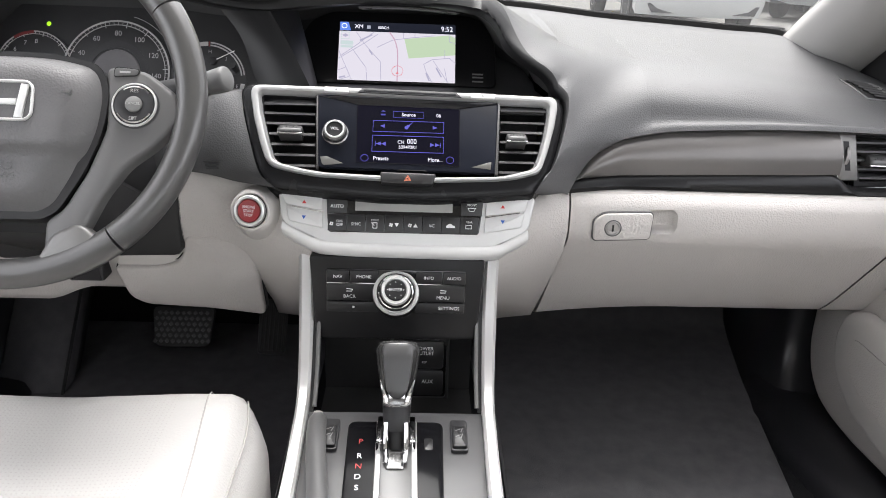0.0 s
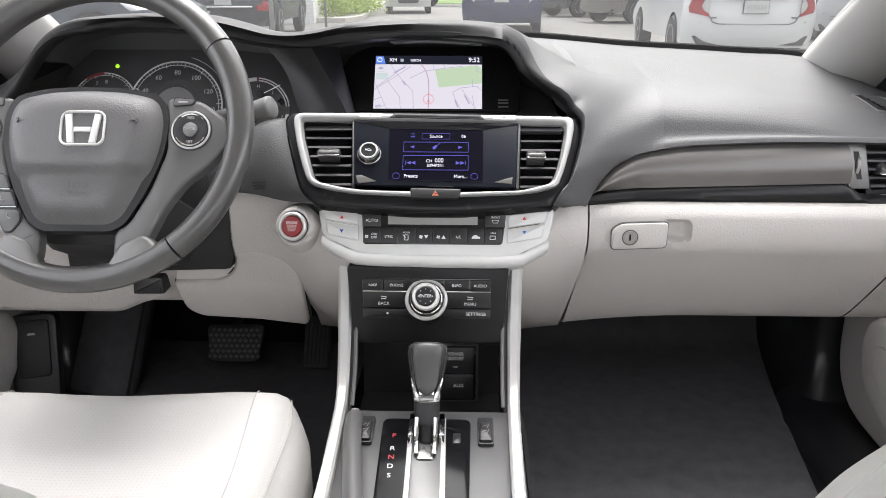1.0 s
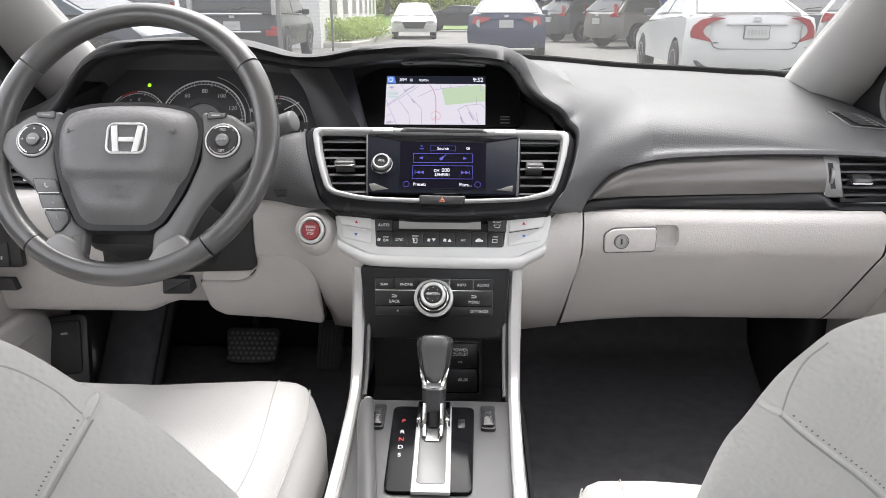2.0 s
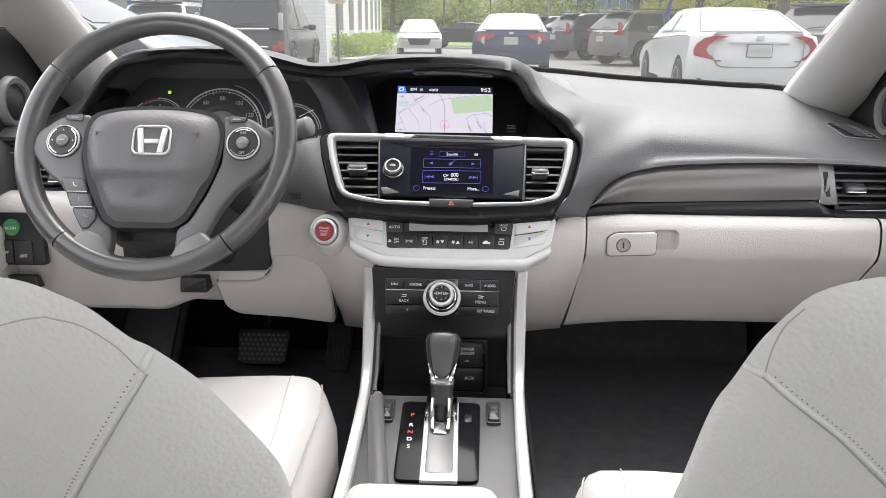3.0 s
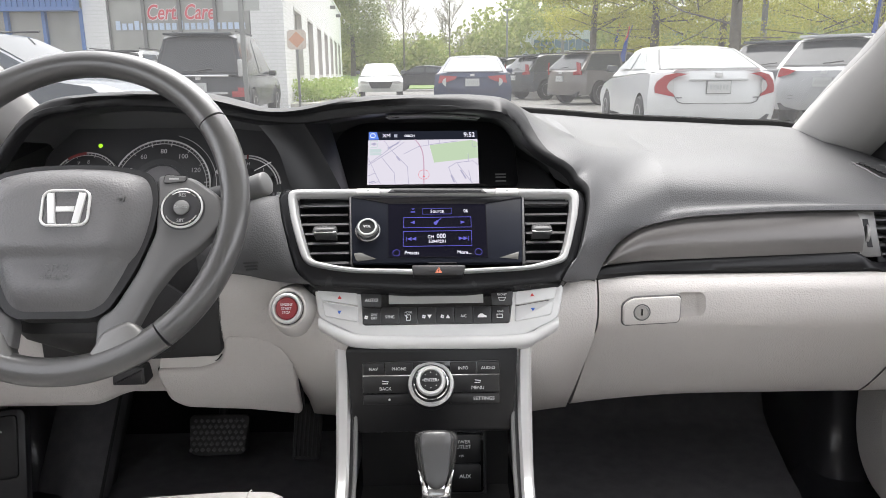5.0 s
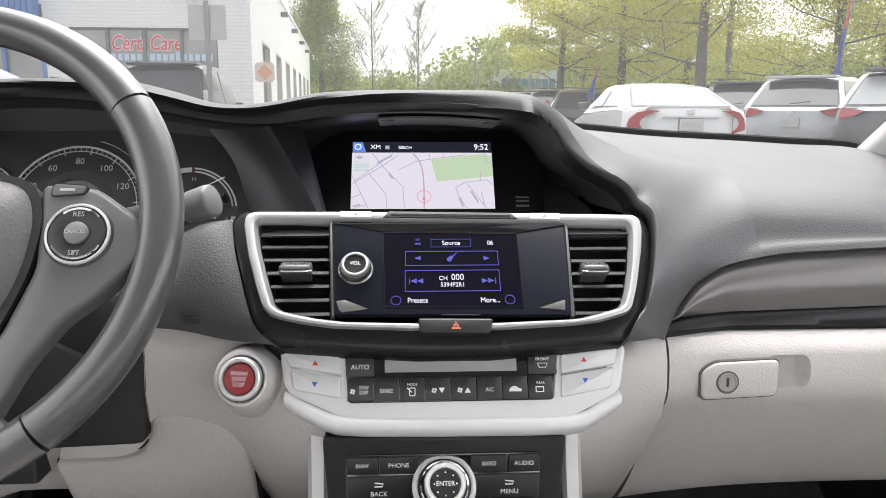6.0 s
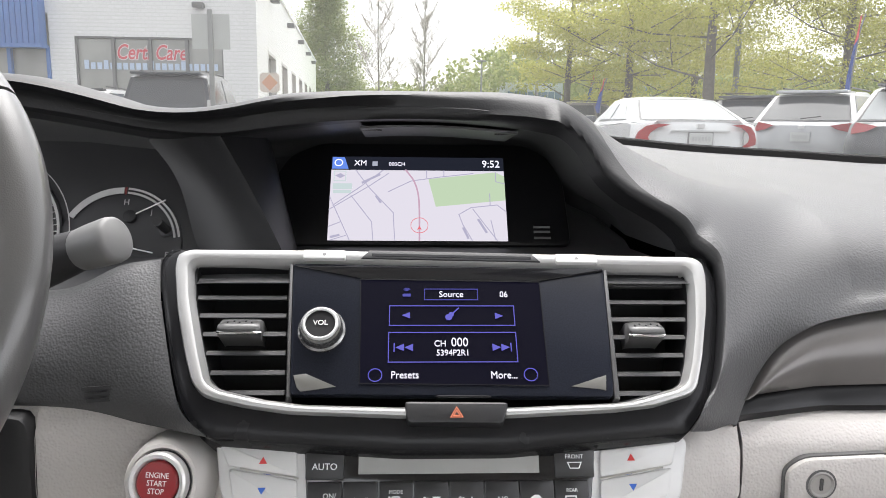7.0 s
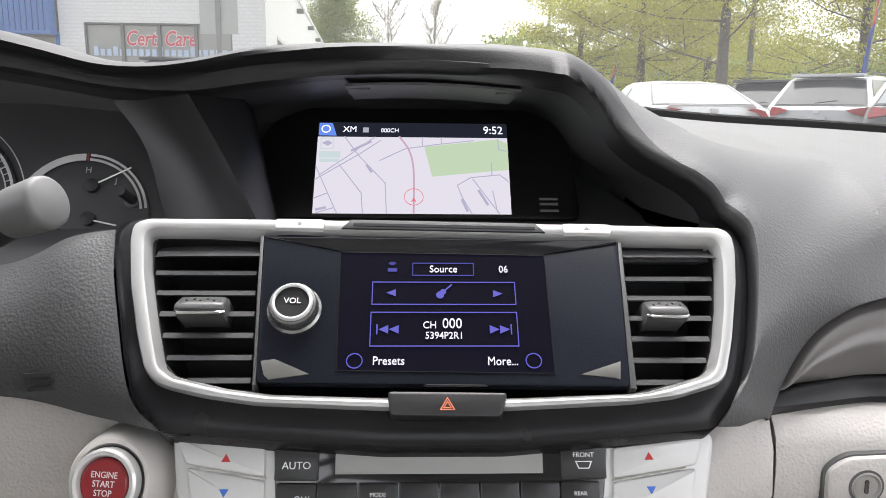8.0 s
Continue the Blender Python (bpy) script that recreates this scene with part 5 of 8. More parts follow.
base, top = Vector((0.002, 0.733, 0.520)), Vector((0.002, 0.790, 0.606))
ax = (top - base).normalized()


def knob_ring(f, w, d, sq=2.6):
    c = base + (top - base) * f
    sd = Vector((1, 0, 0))
    fw = ax.cross(sd)
    out = []
    for k in range(20):
        a = 2 * math.pi * k / 20
        ca, sa = math.cos(a), math.sin(a)
        out.append(c + sd * (w * math.copysign(abs(ca) ** (2 / sq), ca)) + fw * (d * math.copysign(abs(sa) ** (2 / sq), sa)))
    return out


face = -ax.cross(Vector((1, 0, 0)))


def at_lever(f, side, out):
    return base + (top - base) * f + Vector((side, 0, 0)) + face * out


for s in (-1, 1):
    part("slot_bar", box(0.002 + s * 0.0195 - 0.0038, 0.002 + s * 0.0195 + 0.0038, 0.718, 0.768, 0.508, 0.530, 0.003), CHROME, gear, "chrome bar beside the lever")
    leg = [at_lever(0.20, s * 0.0118, 0.0130), at_lever(0.06, s * 0.0122, 0.0150), Vector((0.002 + s * 0.0118, 0.712, 0.5235)), Vector((0.002 + s * 0.0108, 0.694, 0.5165))]
    part("fork_leg", tube(fine(leg, 4), 0.0034, 10), CHROME, gear, "chrome fork leg")
part("lever_shaft", loft([knob_ring(f, w, d) for f, w, d in ((-0.10, 0.0095, 0.012), (0.10, 0.0105, 0.013), (0.30, 0.011, 0.013))], True, True), LINING, gear, "black lever shaft")
part("fork_web", plate(rounded([(-0.0085, -0.072), (0.0125, -0.072), (0.0125, -0.098), (-0.0085, -0.098)], 0.003), 0.004, 0.0085, 0.002, gm), SKIRT, gear, "dark metal fork web")
part("lever_collar", loft([knob_ring(f, w, d) for f, w, d in ((0.10, 0.0135, 0.0145), (0.13, 0.0150, 0.0160), (0.24, 0.0160, 0.0165), (0.42, 0.0172, 0.018))], True, True), DARK, gear, "black lever collar", angle=60)
part("knob_band", loft([knob_ring(f, w, d) for f, w, d in ((0.37, 0.0160, 0.0180), (0.385, 0.0176, 0.0196), (0.42, 0.0184, 0.0204), (0.49, 0.0190, 0.0208), (0.52, 0.0186, 0.0200))], True, True), CHROME, gear, "silver knob band", angle=50)
part("knob", loft([knob_ring(f, w, d, sq) for f, w, d, sq in ((0.48, 0.0168, 0.0188, 2.4), (0.52, 0.0186, 0.0205, 2.4), (0.60, 0.0202, 0.0218, 2.4), (0.72, 0.0226, 0.0236, 2.5), (0.88, 0.0254, 0.0258, 2.7), (1.00, 0.0268, 0.0270, 2.9), (1.06, 0.0264, 0.0264, 2.9), (1.10, 0.0246, 0.0244, 2.7), (1.125, 0.0205, 0.0200, 2.5), (1.138, 0.012, 0.012, 2.2))], True, True), GEARL, gear, "dark leather knob", angle=60)
rows = []
for f, w, o in ((0.47, 0.0035, 0.0212), (0.50, 0.0085, 0.0222), (0.56, 0.0122, 0.0232), (0.66, 0.0146, 0.0242), (0.80, 0.0166, 0.0254), (0.94, 0.0180, 0.0266), (1.04, 0.0182, 0.0264), (1.09, 0.0168, 0.0236)):
    rows.append([at_lever(f, w * k, o + 0.0012 * (1 - k * k) - 0.0028 * (abs(k) > 0.99)) for k in (-1, -0.93, -0.5, 0, 0.5, 0.93, 1)])
part("knob_face", solid(rows, -face * 0.006), mat("grey_knob_leather", (0.055, 0.055, 0.056), 0.30, vary=0.1, scale=30, bump=0.1, grain=900), gear, "smooth grey leather front of the knob", angle=60)
for k in (-1, 1):
    strip = [at_lever(f, k * w, o) for f, w, o in ((0.44, 0.0120, 0.0190), (0.52, 0.0148, 0.0198), (0.60, 0.0176, 0.0188), (0.68, 0.0204, 0.0168))]
    part("knob_inlay", tube(fine(strip, 4), [0.0032, 0.0031, 0.0030, 0.0029, 0.0028, 0.0026, 0.0024, 0.0021, 0.0018, 0.0015, 0.0012, 0.0009, 0.0006], 8), CHROME, gear, "tapering silver inlay")
part("band_window", plate(rounded([(-0.0098, -0.0036), (0.0098, -0.0036), (0.0112, 0.0040), (-0.0112, 0.0040)], 0.002), 0.0, 0.0012, 0.0005, Matrix.Translation(at_lever(0.435, 0, 0.0205)) @ pose(0, 0, 0, 58)), SKIRT, gear, "dark window in the silver band")
for s in (-1, 1):
    hb = thing("seat_heater_switch", "dark rocker seat heater switch with dim grey symbols", "switch", pose(s * 0.0785, 0.752, 0.5085, 6), "seat heater switches")
    part("housing", plate(rr(-0.0105, 0.0105, -0.027, 0.027, 0.004), -0.006, 0.007, 0.0015), DARK, hb)
    rk = part("rocker", plate(rr(-0.0088, 0.0088, -0.0245, 0.012, 0.003), 0.004, 0.0115, 0.003), BUTTON, hb, "black rocker")
    bm = bmesh.new()
    for yy in (0.002, -0.008):
        line(bm, (-0.004, yy), (0.001, yy + 0.003), 0.0012, 0.0113)
        line(bm, (0.002, yy - 0.002), (0.004, yy + 0.004), 0.0012, 0.0113)
    part("symbol", bm, GREYPRINT, rk)
pb = thing("parking_brake_lever", "dark grey parking brake lever beside the gear gate", "lever")
lv_path = fine([(-0.0950, 0.772, 0.516), (-0.0945, 0.760, 0.524), (-0.0905, 0.715, 0.530), (-0.0800, 0.640, 0.531), (-0.0690, 0.566, 0.531), (-0.0560, 0.470, 0.530)], 4)
part("lever", tube(lv_path, [0.0075, 0.0100, 0.0112, 0.0118] + [0.0122] * (len(lv_path) - 4), 18, flat=0.92), mat("dark_grey_grip", (0.075, 0.075, 0.076), 0.42, vary=0.1, scale=25, bump=0.1, grain=800), pb, "smooth dark grey grip", angle=70)
part("release_button", lathe([(0.0058, -0.004), (0.0058, 0.008), (0.0050, 0.0100), (0.003, 0.0106)], 18, pose(-0.0950, 0.768, 0.523, -42)), RIMGREY, pb, "pale release button")
part("armrest_lid", box(-0.085, 0.075, -0.25, 0.435, 0.555, 0.612, 0.026, 5), LEATHER, con, "pale grey leather armrest lid", angle=70)
part("armrest_bin", box(-0.080, 0.070, -0.25, 0.42, 0.30, 0.56, 0.01), DARK, con, "dark storage bin")
from mathutils.bvhtree import BVHTree

# ---- instruments and steering wheel ----
GAU = tilted(1.150, 0.960, 63.4)
clu = thing("instrument_cluster", "dark instrument cluster with three round silver-ringed dials", "instruments", GAU)
FACE = mat("dial_face_black", (0.032, 0.032, 0.034), 0.42, vary=0.2, scale=30)
part("cluster_panel", plate(rounded([(-0.60, -0.135), (-0.200, -0.135), (-0.225, -0.05), (-0.275, 0.02), (-0.55, 0.02), (-0.605, -0.04)], 0.012), -0.012, -0.004, 0.002), FACE, clu, "black cluster panel")


def arc_band(cx, cy, r0, r1, a0, a1, z, n=40):
    """A flat curved band on a dial, with a little body."""
    return solid([[(cx + k * math.cos(a), cy + k * math.sin(a), z) for k in (r0, r1)] for a in [radians(t) for t in frange(a0, a1, n)]], (0, 0, -0.0006))


def gauge(cx, cy, r, a0, a1, ticks, ring, words=(), ladder=True):
    g = part("dial", lathe([(r, -0.006), (r, 0.0), (r - 0.002, 0.001), (0.004, 0.001)], 48, pose(cx, cy, 0)), FACE, clu, "dark dial face")
    if ladder:
        part("dial_ring", arc_band(cx, cy, r * 0.955, r * 0.985, a0, a1, 0.003), ring, g, "pale dial ring")
        part("inner_line", arc_band(cx, cy, r * 0.893, r * 0.905, a0, a1, 0.0026), ring, g)
        bm = bmesh.new()
        for k, t in enumerate(frange(a0, a1, ticks)):
            ca, sa = math.cos(radians(t)), math.sin(radians(t))
            r0 = 0.86 if k % 5 == 0 else 0.905
            line(bm, (cx + r * r0 * ca, cy + r * r0 * sa), (cx + r * 0.955 * ca, cy + r * 0.955 * sa), 0.0011 if k % 5 == 0 else 0.0006, 0.0024, 0.0004)
        part("dial_scale", bm, ring, g)
    for w, t, k, s in words:
        text(w, s, cx + r * k * math.cos(radians(t)), cy + r * k * math.sin(radians(t)), 0.0014, PRINT, g)
    return g


PRINT = mat("pale_dial_print", (0.36, 0.36, 0.355), 0.5)
RING = mat("pale_dial_ring", (0.42, 0.42, 0.415), 0.4, vary=0.1, scale=50)
speedo = gauge(-0.418, -0.092, 0.078, -20, 200, 45, RING, (("20", 178, 0.74, 0.010), ("40", 152, 0.74, 0.010), ("60", 122, 0.74, 0.0105), ("80", 90, 0.74, 0.0105), ("100", 58, 0.74, 0.0105), ("120", 27, 0.74, 0.0105), ("140", -4, 0.73, 0.010)))
part("speed_display", lathe([(0.034, 0.001), (0.033, 0.003), (0.003, 0.003)], 40, pose(-0.418, -0.092, 0)), mat("pale_display_disc", (0.13, 0.125, 0.13), 0.35, vary=0.15, scale=60), speedo, "pale round display")
part("inner_scale", hoop(bmesh.new(), [(-0.418 + 0.046 * math.cos(a), -0.092 + 0.046 * math.sin(a)) for a in frange(0, 6.15, 40)], [(-0.418 + 0.037 * math.cos(a), -0.092 + 0.037 * math.sin(a)) for a in frange(0, 6.15, 40)], 0.001, 0.0018), DARK, speedo)
gauge(-0.535, -0.088, 0.054, 10, 170, 25, RING, (("5", 160, 0.70, 0.009), ("6", 138, 0.70, 0.009), ("7", 112, 0.70, 0.009), ("8", 88, 0.70, 0.009)))
bm = bmesh.new()
loft([[(-0.535 + k * math.cos(a), -0.088 + k * math.sin(a), 0.0038) for k in (0.0487, 0.0532)] for a in [radians(t) for t in frange(92, 125, 10)]], bm=bm)
DULLRED = mat("dull_red_print", (0.16, 0.02, 0.02), 0.5)
part("red_zone", bm, DULLRED, clu)
tg = gauge(-0.288, -0.098, 0.056, -15, 160, 20, RING, (("H", 86, 0.74, 0.0075), ("J", 50, 0.74, 0.0065), ("C", 14, 0.76, 0.0075), ("E", -12, 0.8, 0.0075)), ladder=False)
for r0, r1, a0, a1 in ((0.0495, 0.0555, 90, 150), (0.0535, 0.0555, 8, 86), (0.0495, 0.0515, 8, 86), (0.0495, 0.0555, -24, -6)):
    part("scale_band", arc_band(-0.288, -0.098, r0, r1, a0, a1, 0.003), RING, tg, "thick pale scale band")
part("red_mark", arc_band(-0.288, -0.098, 0.0485, 0.0560, 87, 89, 0.0034, 3), DULLRED, tg)
part("outline", arc_band(-0.418, -0.092, 0.0850, 0.0858, -15, 75, 0.003), RING, tg)
part("needle", tube([(-0.281, -0.072, 0.004), (-0.249, -0.055, 0.004)], 0.0007, 5), WHITE, tg)
part("needle", tube([(-0.279, -0.101, 0.004), (-0.256, -0.106, 0.004)], 0.0007, 5), WHITE, tg)
for py in (-0.071, -0.100):
    part("needle_hub", lathe([(0.006, 0.001), (0.0058, 0.005), (0.003, 0.006)], 16, pose(-0.280, py, 0)), LINING, tg)
part("trip_knob", tube([(-0.246, -0.083, -0.004), (-0.2455, -0.085, 0.030)], 0.0042, 12), RUBBER, clu, "black trip reset stalk")
part("knob_collar", lathe([(0.0075, -0.003), (0.0072, 0.002), (0.005, 0.003)], 20, pose(-0.246, -0.083, 0)), DARK, clu)
part("tell_tale", lathe([(0.0034, 0.0), (0.0028, 0.001)], 10, pose(-0.520, -0.0215, -0.004)), LAMPGREEN, clu, "lit green tell-tale")
tagged(part("red_tell_tale", plate([(-0.341, -0.112), (-0.336, -0.112), (-0.3385, -0.106)], -0.004, -0.002), glow("red_lamp", (0.6, 0.05, 0.04), 1.2), clu))

WC = pose(-0.403, 0.7925, 0.9002, 60.8)
sw = thing("steering_wheel", "grey leather three-spoke steering wheel with silver-ringed buttons", "steering wheel", WC)
RIM = 0.1825
# rim in four leather lengths, thicker at the grips
for a0, a1, mtl in ((35, 145, WHEEL), (145.6, 231.4, WHEEL), (232, 308, WHEEL), (308.6, 394.4, WHEEL)):
    pts, rad = [], []
    for a in frange(a0, a1, 28):
        t = radians(a)
        pts.append((RIM * math.cos(t), RIM * math.sin(t), 0.0))
        g = math.exp(-(((a - 40 + 180) % 360 - 180) / 28) ** 2) + math.exp(-(((a - 140 + 180) % 360 - 180) / 28) ** 2)
        rad.append(0.0158 + 0.0015 * g)
    part("rim", tube(pts, rad, 16), mtl, sw, "grey leather rim", angle=70)
hub = [(-0.088, 0.036), (-0.050, 0.0455), (0.0, 0.048), (0.050, 0.0455), (0.088, 0.036), (0.097, 0.010), (0.094, -0.030), (0.078, -0.075), (0.055, -0.115), (0.040, -0.124), (-0.040, -0.124), (-0.055, -0.115), (-0.078, -0.075), (-0.094, -0.030), (-0.097, 0.010)]
hubo = rounded(hub, 0.02, 3)
ring_pts = spread([(*p, 0) for p in ccw(hubo) + ccw(hubo)[:1]], 97)[:-1]


def hub_z(y, d):
    """Height of the cover: domed at its rim, stepped back below a soft crease."""
    e = 0.0295 * (1 - max(0, 1 - d / 0.42) ** 2.6)
    t = max(0, min(1, (-0.050 - y) / 0.016))
    return e - (0.0085 * t * t * (3 - 2 * t) - 0.00011 * max(0, -0.066 - y) * 1000 * 0.4) * min(1, d / 0.10)


bm = bmesh.new()
loops = [[bm.verts.new((p.x, p.y, -0.012)) for p in ring_pts]]
for d in [0, 0.006, 0.014, 0.025, 0.04, 0.06, 0.085] + frange(0.12, 0.94, 22):
    loops.append([bm.verts.new((p.x * (1 - d), -0.038 + (p.y + 0.038) * (1 - d), hub_z(-0.038 + (p.y + 0.038) * (1 - d), d) + 0.003)) for p in ring_pts])
for a, b in zip(loops, loops[1:]):
    ring_faces(bm, a, b)
bm.faces.new(loops[-1])
part("airbag_cover", bm, HUB, sw, "grained grey airbag cover", angle=60)
part("hub_groove", plate([(x * 1.03, -0.03 + (y + 0.03) * 1.03) for x, y in ccw(hubo)], -0.014, 0.009), LINING, sw)
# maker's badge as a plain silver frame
bd = [(x + 0.009, y - 0.010) for x, y in rr(-0.0265, 0.0265, -0.021, 0.021, 0.010, 5)]
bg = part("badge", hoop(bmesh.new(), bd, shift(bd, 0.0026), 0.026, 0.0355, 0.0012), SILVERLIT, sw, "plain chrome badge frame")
for s in (-1, 1):
    part("badge_bar", plate([(0.009 + s * 0.0135, 0.0075), (0.009 + s * 0.0215, 0.0065), (0.009 + s * 0.0165, -0.028), (0.009 + s * 0.0085, -0.028)], 0.026, 0.0352, 0.001), SILVERLIT, bg)
part("badge_bar", plate(rr(-0.001, 0.019, -0.0145, -0.0085), 0.026, 0.0350, 0.001), SILVERLIT, bg)
text("SRS", 0.0120, 0.002, -0.0745, 0.0252, ARM, sw, "moulded_lettering", squeeze=1.5)
text("AIRBAG", 0.0075, 0.002, -0.0845, 0.0256, ARM, sw, "moulded_lettering", squeeze=1.3)
for s in (-1, 1):
    bm = prism(bmesh.new(), rr(s * 0.066 - 0.005, s * 0.066 + 0.005, 0.0002, 0.0013), 0.026, 0.0324)
    prism(bm, rr(s * 0.070 - 0.0009, s * 0.070 + 0.0009, -0.0022, 0.0035), 0.026, 0.0324)
    part("horn_symbol", bm, ARM, sw)
for s in (-1, 1):
    spk = [(0.094, 0.038), (0.135, 0.034), (0.168, 0.010), (0.1745, -0.016), (0.150, -0.046), (0.122, -0.068), (0.100, -0.100), (0.082, -0.140), (0.092, -0.148), (0.060, -0.165), (0.044, -0.160), (0.044, -0.126), (0.060, -0.116), (0.082, -0.075), (0.098, -0.030)]
    spk = rounded([(s * x, y) for x, y in spk], 0.008)
    part("spoke", plate(spk, -0.010, 0.008, 0.005), ARM, sw, "satin dark grey spoke", angle=50)
    pts = [(s * x, y) for x, y in ((0.083, -0.130), (0.094, -0.143), (0.100, -0.160), (0.0, -0.188), (0.030, -0.175), (0.044, -0.160), (0.048, -0.140))]
    fl = [(0.079, -0.128), (0.095, -0.140), (0.104, -0.156), (0.080, -0.172), (0.030, -0.178), (0.043, -0.160), (0.052, -0.140)]
    part("lower_spoke", plate(rounded([(s * x, y) for x, y in fl], 0.008), -0.008, 0.0115, 0.006), ARMLOW, sw, "satin grey lower spoke", angle=50)
    cm = pose(s * 0.1265, -0.004, 0) @ Matrix.Diagonal((0.78, 0.78, 1, 1))
    pad_ = part("button_pad", lathe([(0.0325, 0.004), (0.0322, 0.0085), (0.030, 0.0096), (0.003, 0.0096)], 40, cm), DARK, sw, "round control pad")
    part("silver_ring", lathe([(0.0300, 0.008), (0.0298, 0.0115), (0.0286, 0.0125), (0.0272, 0.0114)], 40, cm, ring=True), SILVERLIT, pad_, "thin silver ring")
    part("button_ring", lathe([(0.0264, 0.009), (0.0260, 0.0116), (0.022, 0.0128), (0.015, 0.0116), (0.004, 0.0112)], 40, cm), DARK, pad_)
    part("centre_button", lathe([(0.0110, 0.010), (0.0108, 0.0138), (0.008, 0.0152), (0.001, 0.0156)], 28, cm), SPOKE, pad_, "satin grey centre button")
    for a in ((0, 90, 270) if s < 0 else (180,)):
        part("pad_mark", plate([(-0.002, 0), (0.002, 0), (0, 0.0032)], 0.0121, 0.0133, 0, cm @ pose(0, 0, 0, 0, 0, a) @ pose(0, 0.0178, 0)), PRINT, pad_)
    if s > 0:
        text("RES", 0.0070, 0, 0.0185, 0.0128, PRINT, pad_, m=cm)
        text("SET", 0.0070, 0, -0.0195, 0.0128, PRINT, pad_, m=cm)
        text("CANCEL", 0.0050, 0, 0, 0.0157, PRINT, pad_, m=cm)
    else:
        part("centre_print", plate(rr(-0.0058, 0.0058, -0.0010, 0.0010), 0.0155, 0.0160, 0, cm), PRINT, pad_)
    for a0, a1 in (((-1.0, 1.0), (2.1, 4.4)) if s < 0 else ((-2.6, -0.5), (0.7, 2.2))):
        part("bright_arc", tube([cm @ Vector((0.0245 * math.cos(a), 0.0245 * math.sin(a), 0.0120)) for a in frange(a0, a1, 14)], 0.0009, 6), CHROME, pad_)
    sb = rounded([(s * 0.103, 0.0265), (s * 0.127, 0.0285), (s * 0.1285, 0.0345), (s * 0.104, 0.0365)], 0.003)
    part("button_gap", plate(shift(ccw(sb), -0.0009), 0.004, 0.0086), LINING, sw)
    part("small_button", plate(sb, 0.004, 0.0098, 0.0012), ARM, sw, "satin dark oblong button")
    part("button_print", plate(rr(s * 0.1145 - 0.0055, s * 0.1145 + 0.0055, 0.0302, 0.0322), 0.0097, 0.0101), PRINT if s > 0 else GREYPRINT, sw)
for k in range(3):
    y0 = -0.058 - 0.0215 * k
    x0 = -0.1215 + 0.0105 * k
    ph = rounded([(x0, y0), (x0 + 0.0310, y0 - 0.001), (x0 + 0.0385, y0 - 0.0185), (x0 + 0.0085, y0 - 0.0185)] if k < 2 else [(x0, y0), (x0 + 0.0310, y0 - 0.001), (x0 + 0.0345, y0 - 0.013), (x0 + 0.0245, y0 - 0.0275), (x0 + 0.0165, y0 - 0.0275)], 0.004)
    part("button_gap", plate(shift(ccw(ph), -0.0011), 0.003, 0.0088), LINING, sw)
    bt = part("phone_button", plate(ph, 0.004, 0.0108, 0.0015), PHONEB, sw, "satin grey phone button")
    part("button_line", tube([(x0 + 0.010, y0 - 0.0190, 0.0102), (x0 + 0.038, y0 - 0.0190, 0.0102)], 0.0007, 5), SILVERLIT, bt) if k < 2 else None
    part("symbol", tube([(x0 + 0.0180, y0 - 0.006, 0.0109), (x0 + 0.0185, y0 - 0.0095, 0.0109), (x0 + 0.0215, y0 - 0.0118, 0.0109), (x0 + 0.0235, y0 - 0.0112, 0.0109)], 0.0010, 6), PRINT if k == 0 else GREYPRINT, bt)
part("column_cover", loft([[(w * math.cos(a), -0.028 + h * math.sin(a), z) for a in [2 * math.pi * k / 24 for k in range(24)]] for w, h, z in ((0.070, 0.060, -0.012), (0.078, 0.068, -0.06), (0.082, 0.075, -0.16), (0.088, 0.085, -0.26))], True, True), LINING, sw, "black steering column cover")
part("column_lower", plate(rounded([(-0.085, -0.06), (0.085, -0.06), (0.070, -0.140), (-0.070, -0.140)], 0.02), -0.17, -0.035, 0.02), LINING, sw, "black lower column cover")
# flat black plate over the knee panel paints the opening's shade; nothing is hollowed
part("column_recess_plate", plate(rounded([(-0.54, 0.655), (-0.40, 0.6620), (-0.293, 0.6660), (-0.293, 0.778), (-0.54, 0.778)], 0.012), -0.03, 0.0, 0.004, pose(0, 0.9335, 0, 90)), LINING, dash, "black plate standing in for the shaded recess round the column")
part("column_lever", plate(rounded([(-0.4555, 0.6185), (-0.407, 0.6190), (-0.4066, 0.6475), (-0.4528, 0.6467)], 0.004), -0.02, 0.012, 0.005, pose(0, 0.957, 0, 90)), DARK, dash, "dark column release lever")
stk = thing("wiper_stalk", "dark wiper stalk with a pale grey rounded tip", "stalk")
arm_ = fine([(-0.345, 0.935, 0.866), (-0.300, 0.921, 0.880), (-0.260, 0.907, 0.894), (-0.226, 0.8955, 0.9068)], 4)
part("arm", tube(arm_, [0.024 - 0.0115 * k / (len(arm_) - 1) for k in range(len(arm_))], 18), LINING, stk, "dark stalk arm", angle=60)
tip_a, tip_b = Vector((-0.2315, 0.8972, 0.9045)), Vector((-0.2045, 0.8890, 0.9135))
part("tip", tube([tip_a.lerp(tip_b, f) for f in (0, 0.06, 0.3, 0.72, 0.86, 0.95, 1.0)], [0.0122, 0.0134, 0.0142, 0.0148, 0.0149, 0.0144, 0.0122], 24), PALETIP, stk, "pale grey rounded tip", angle=50)

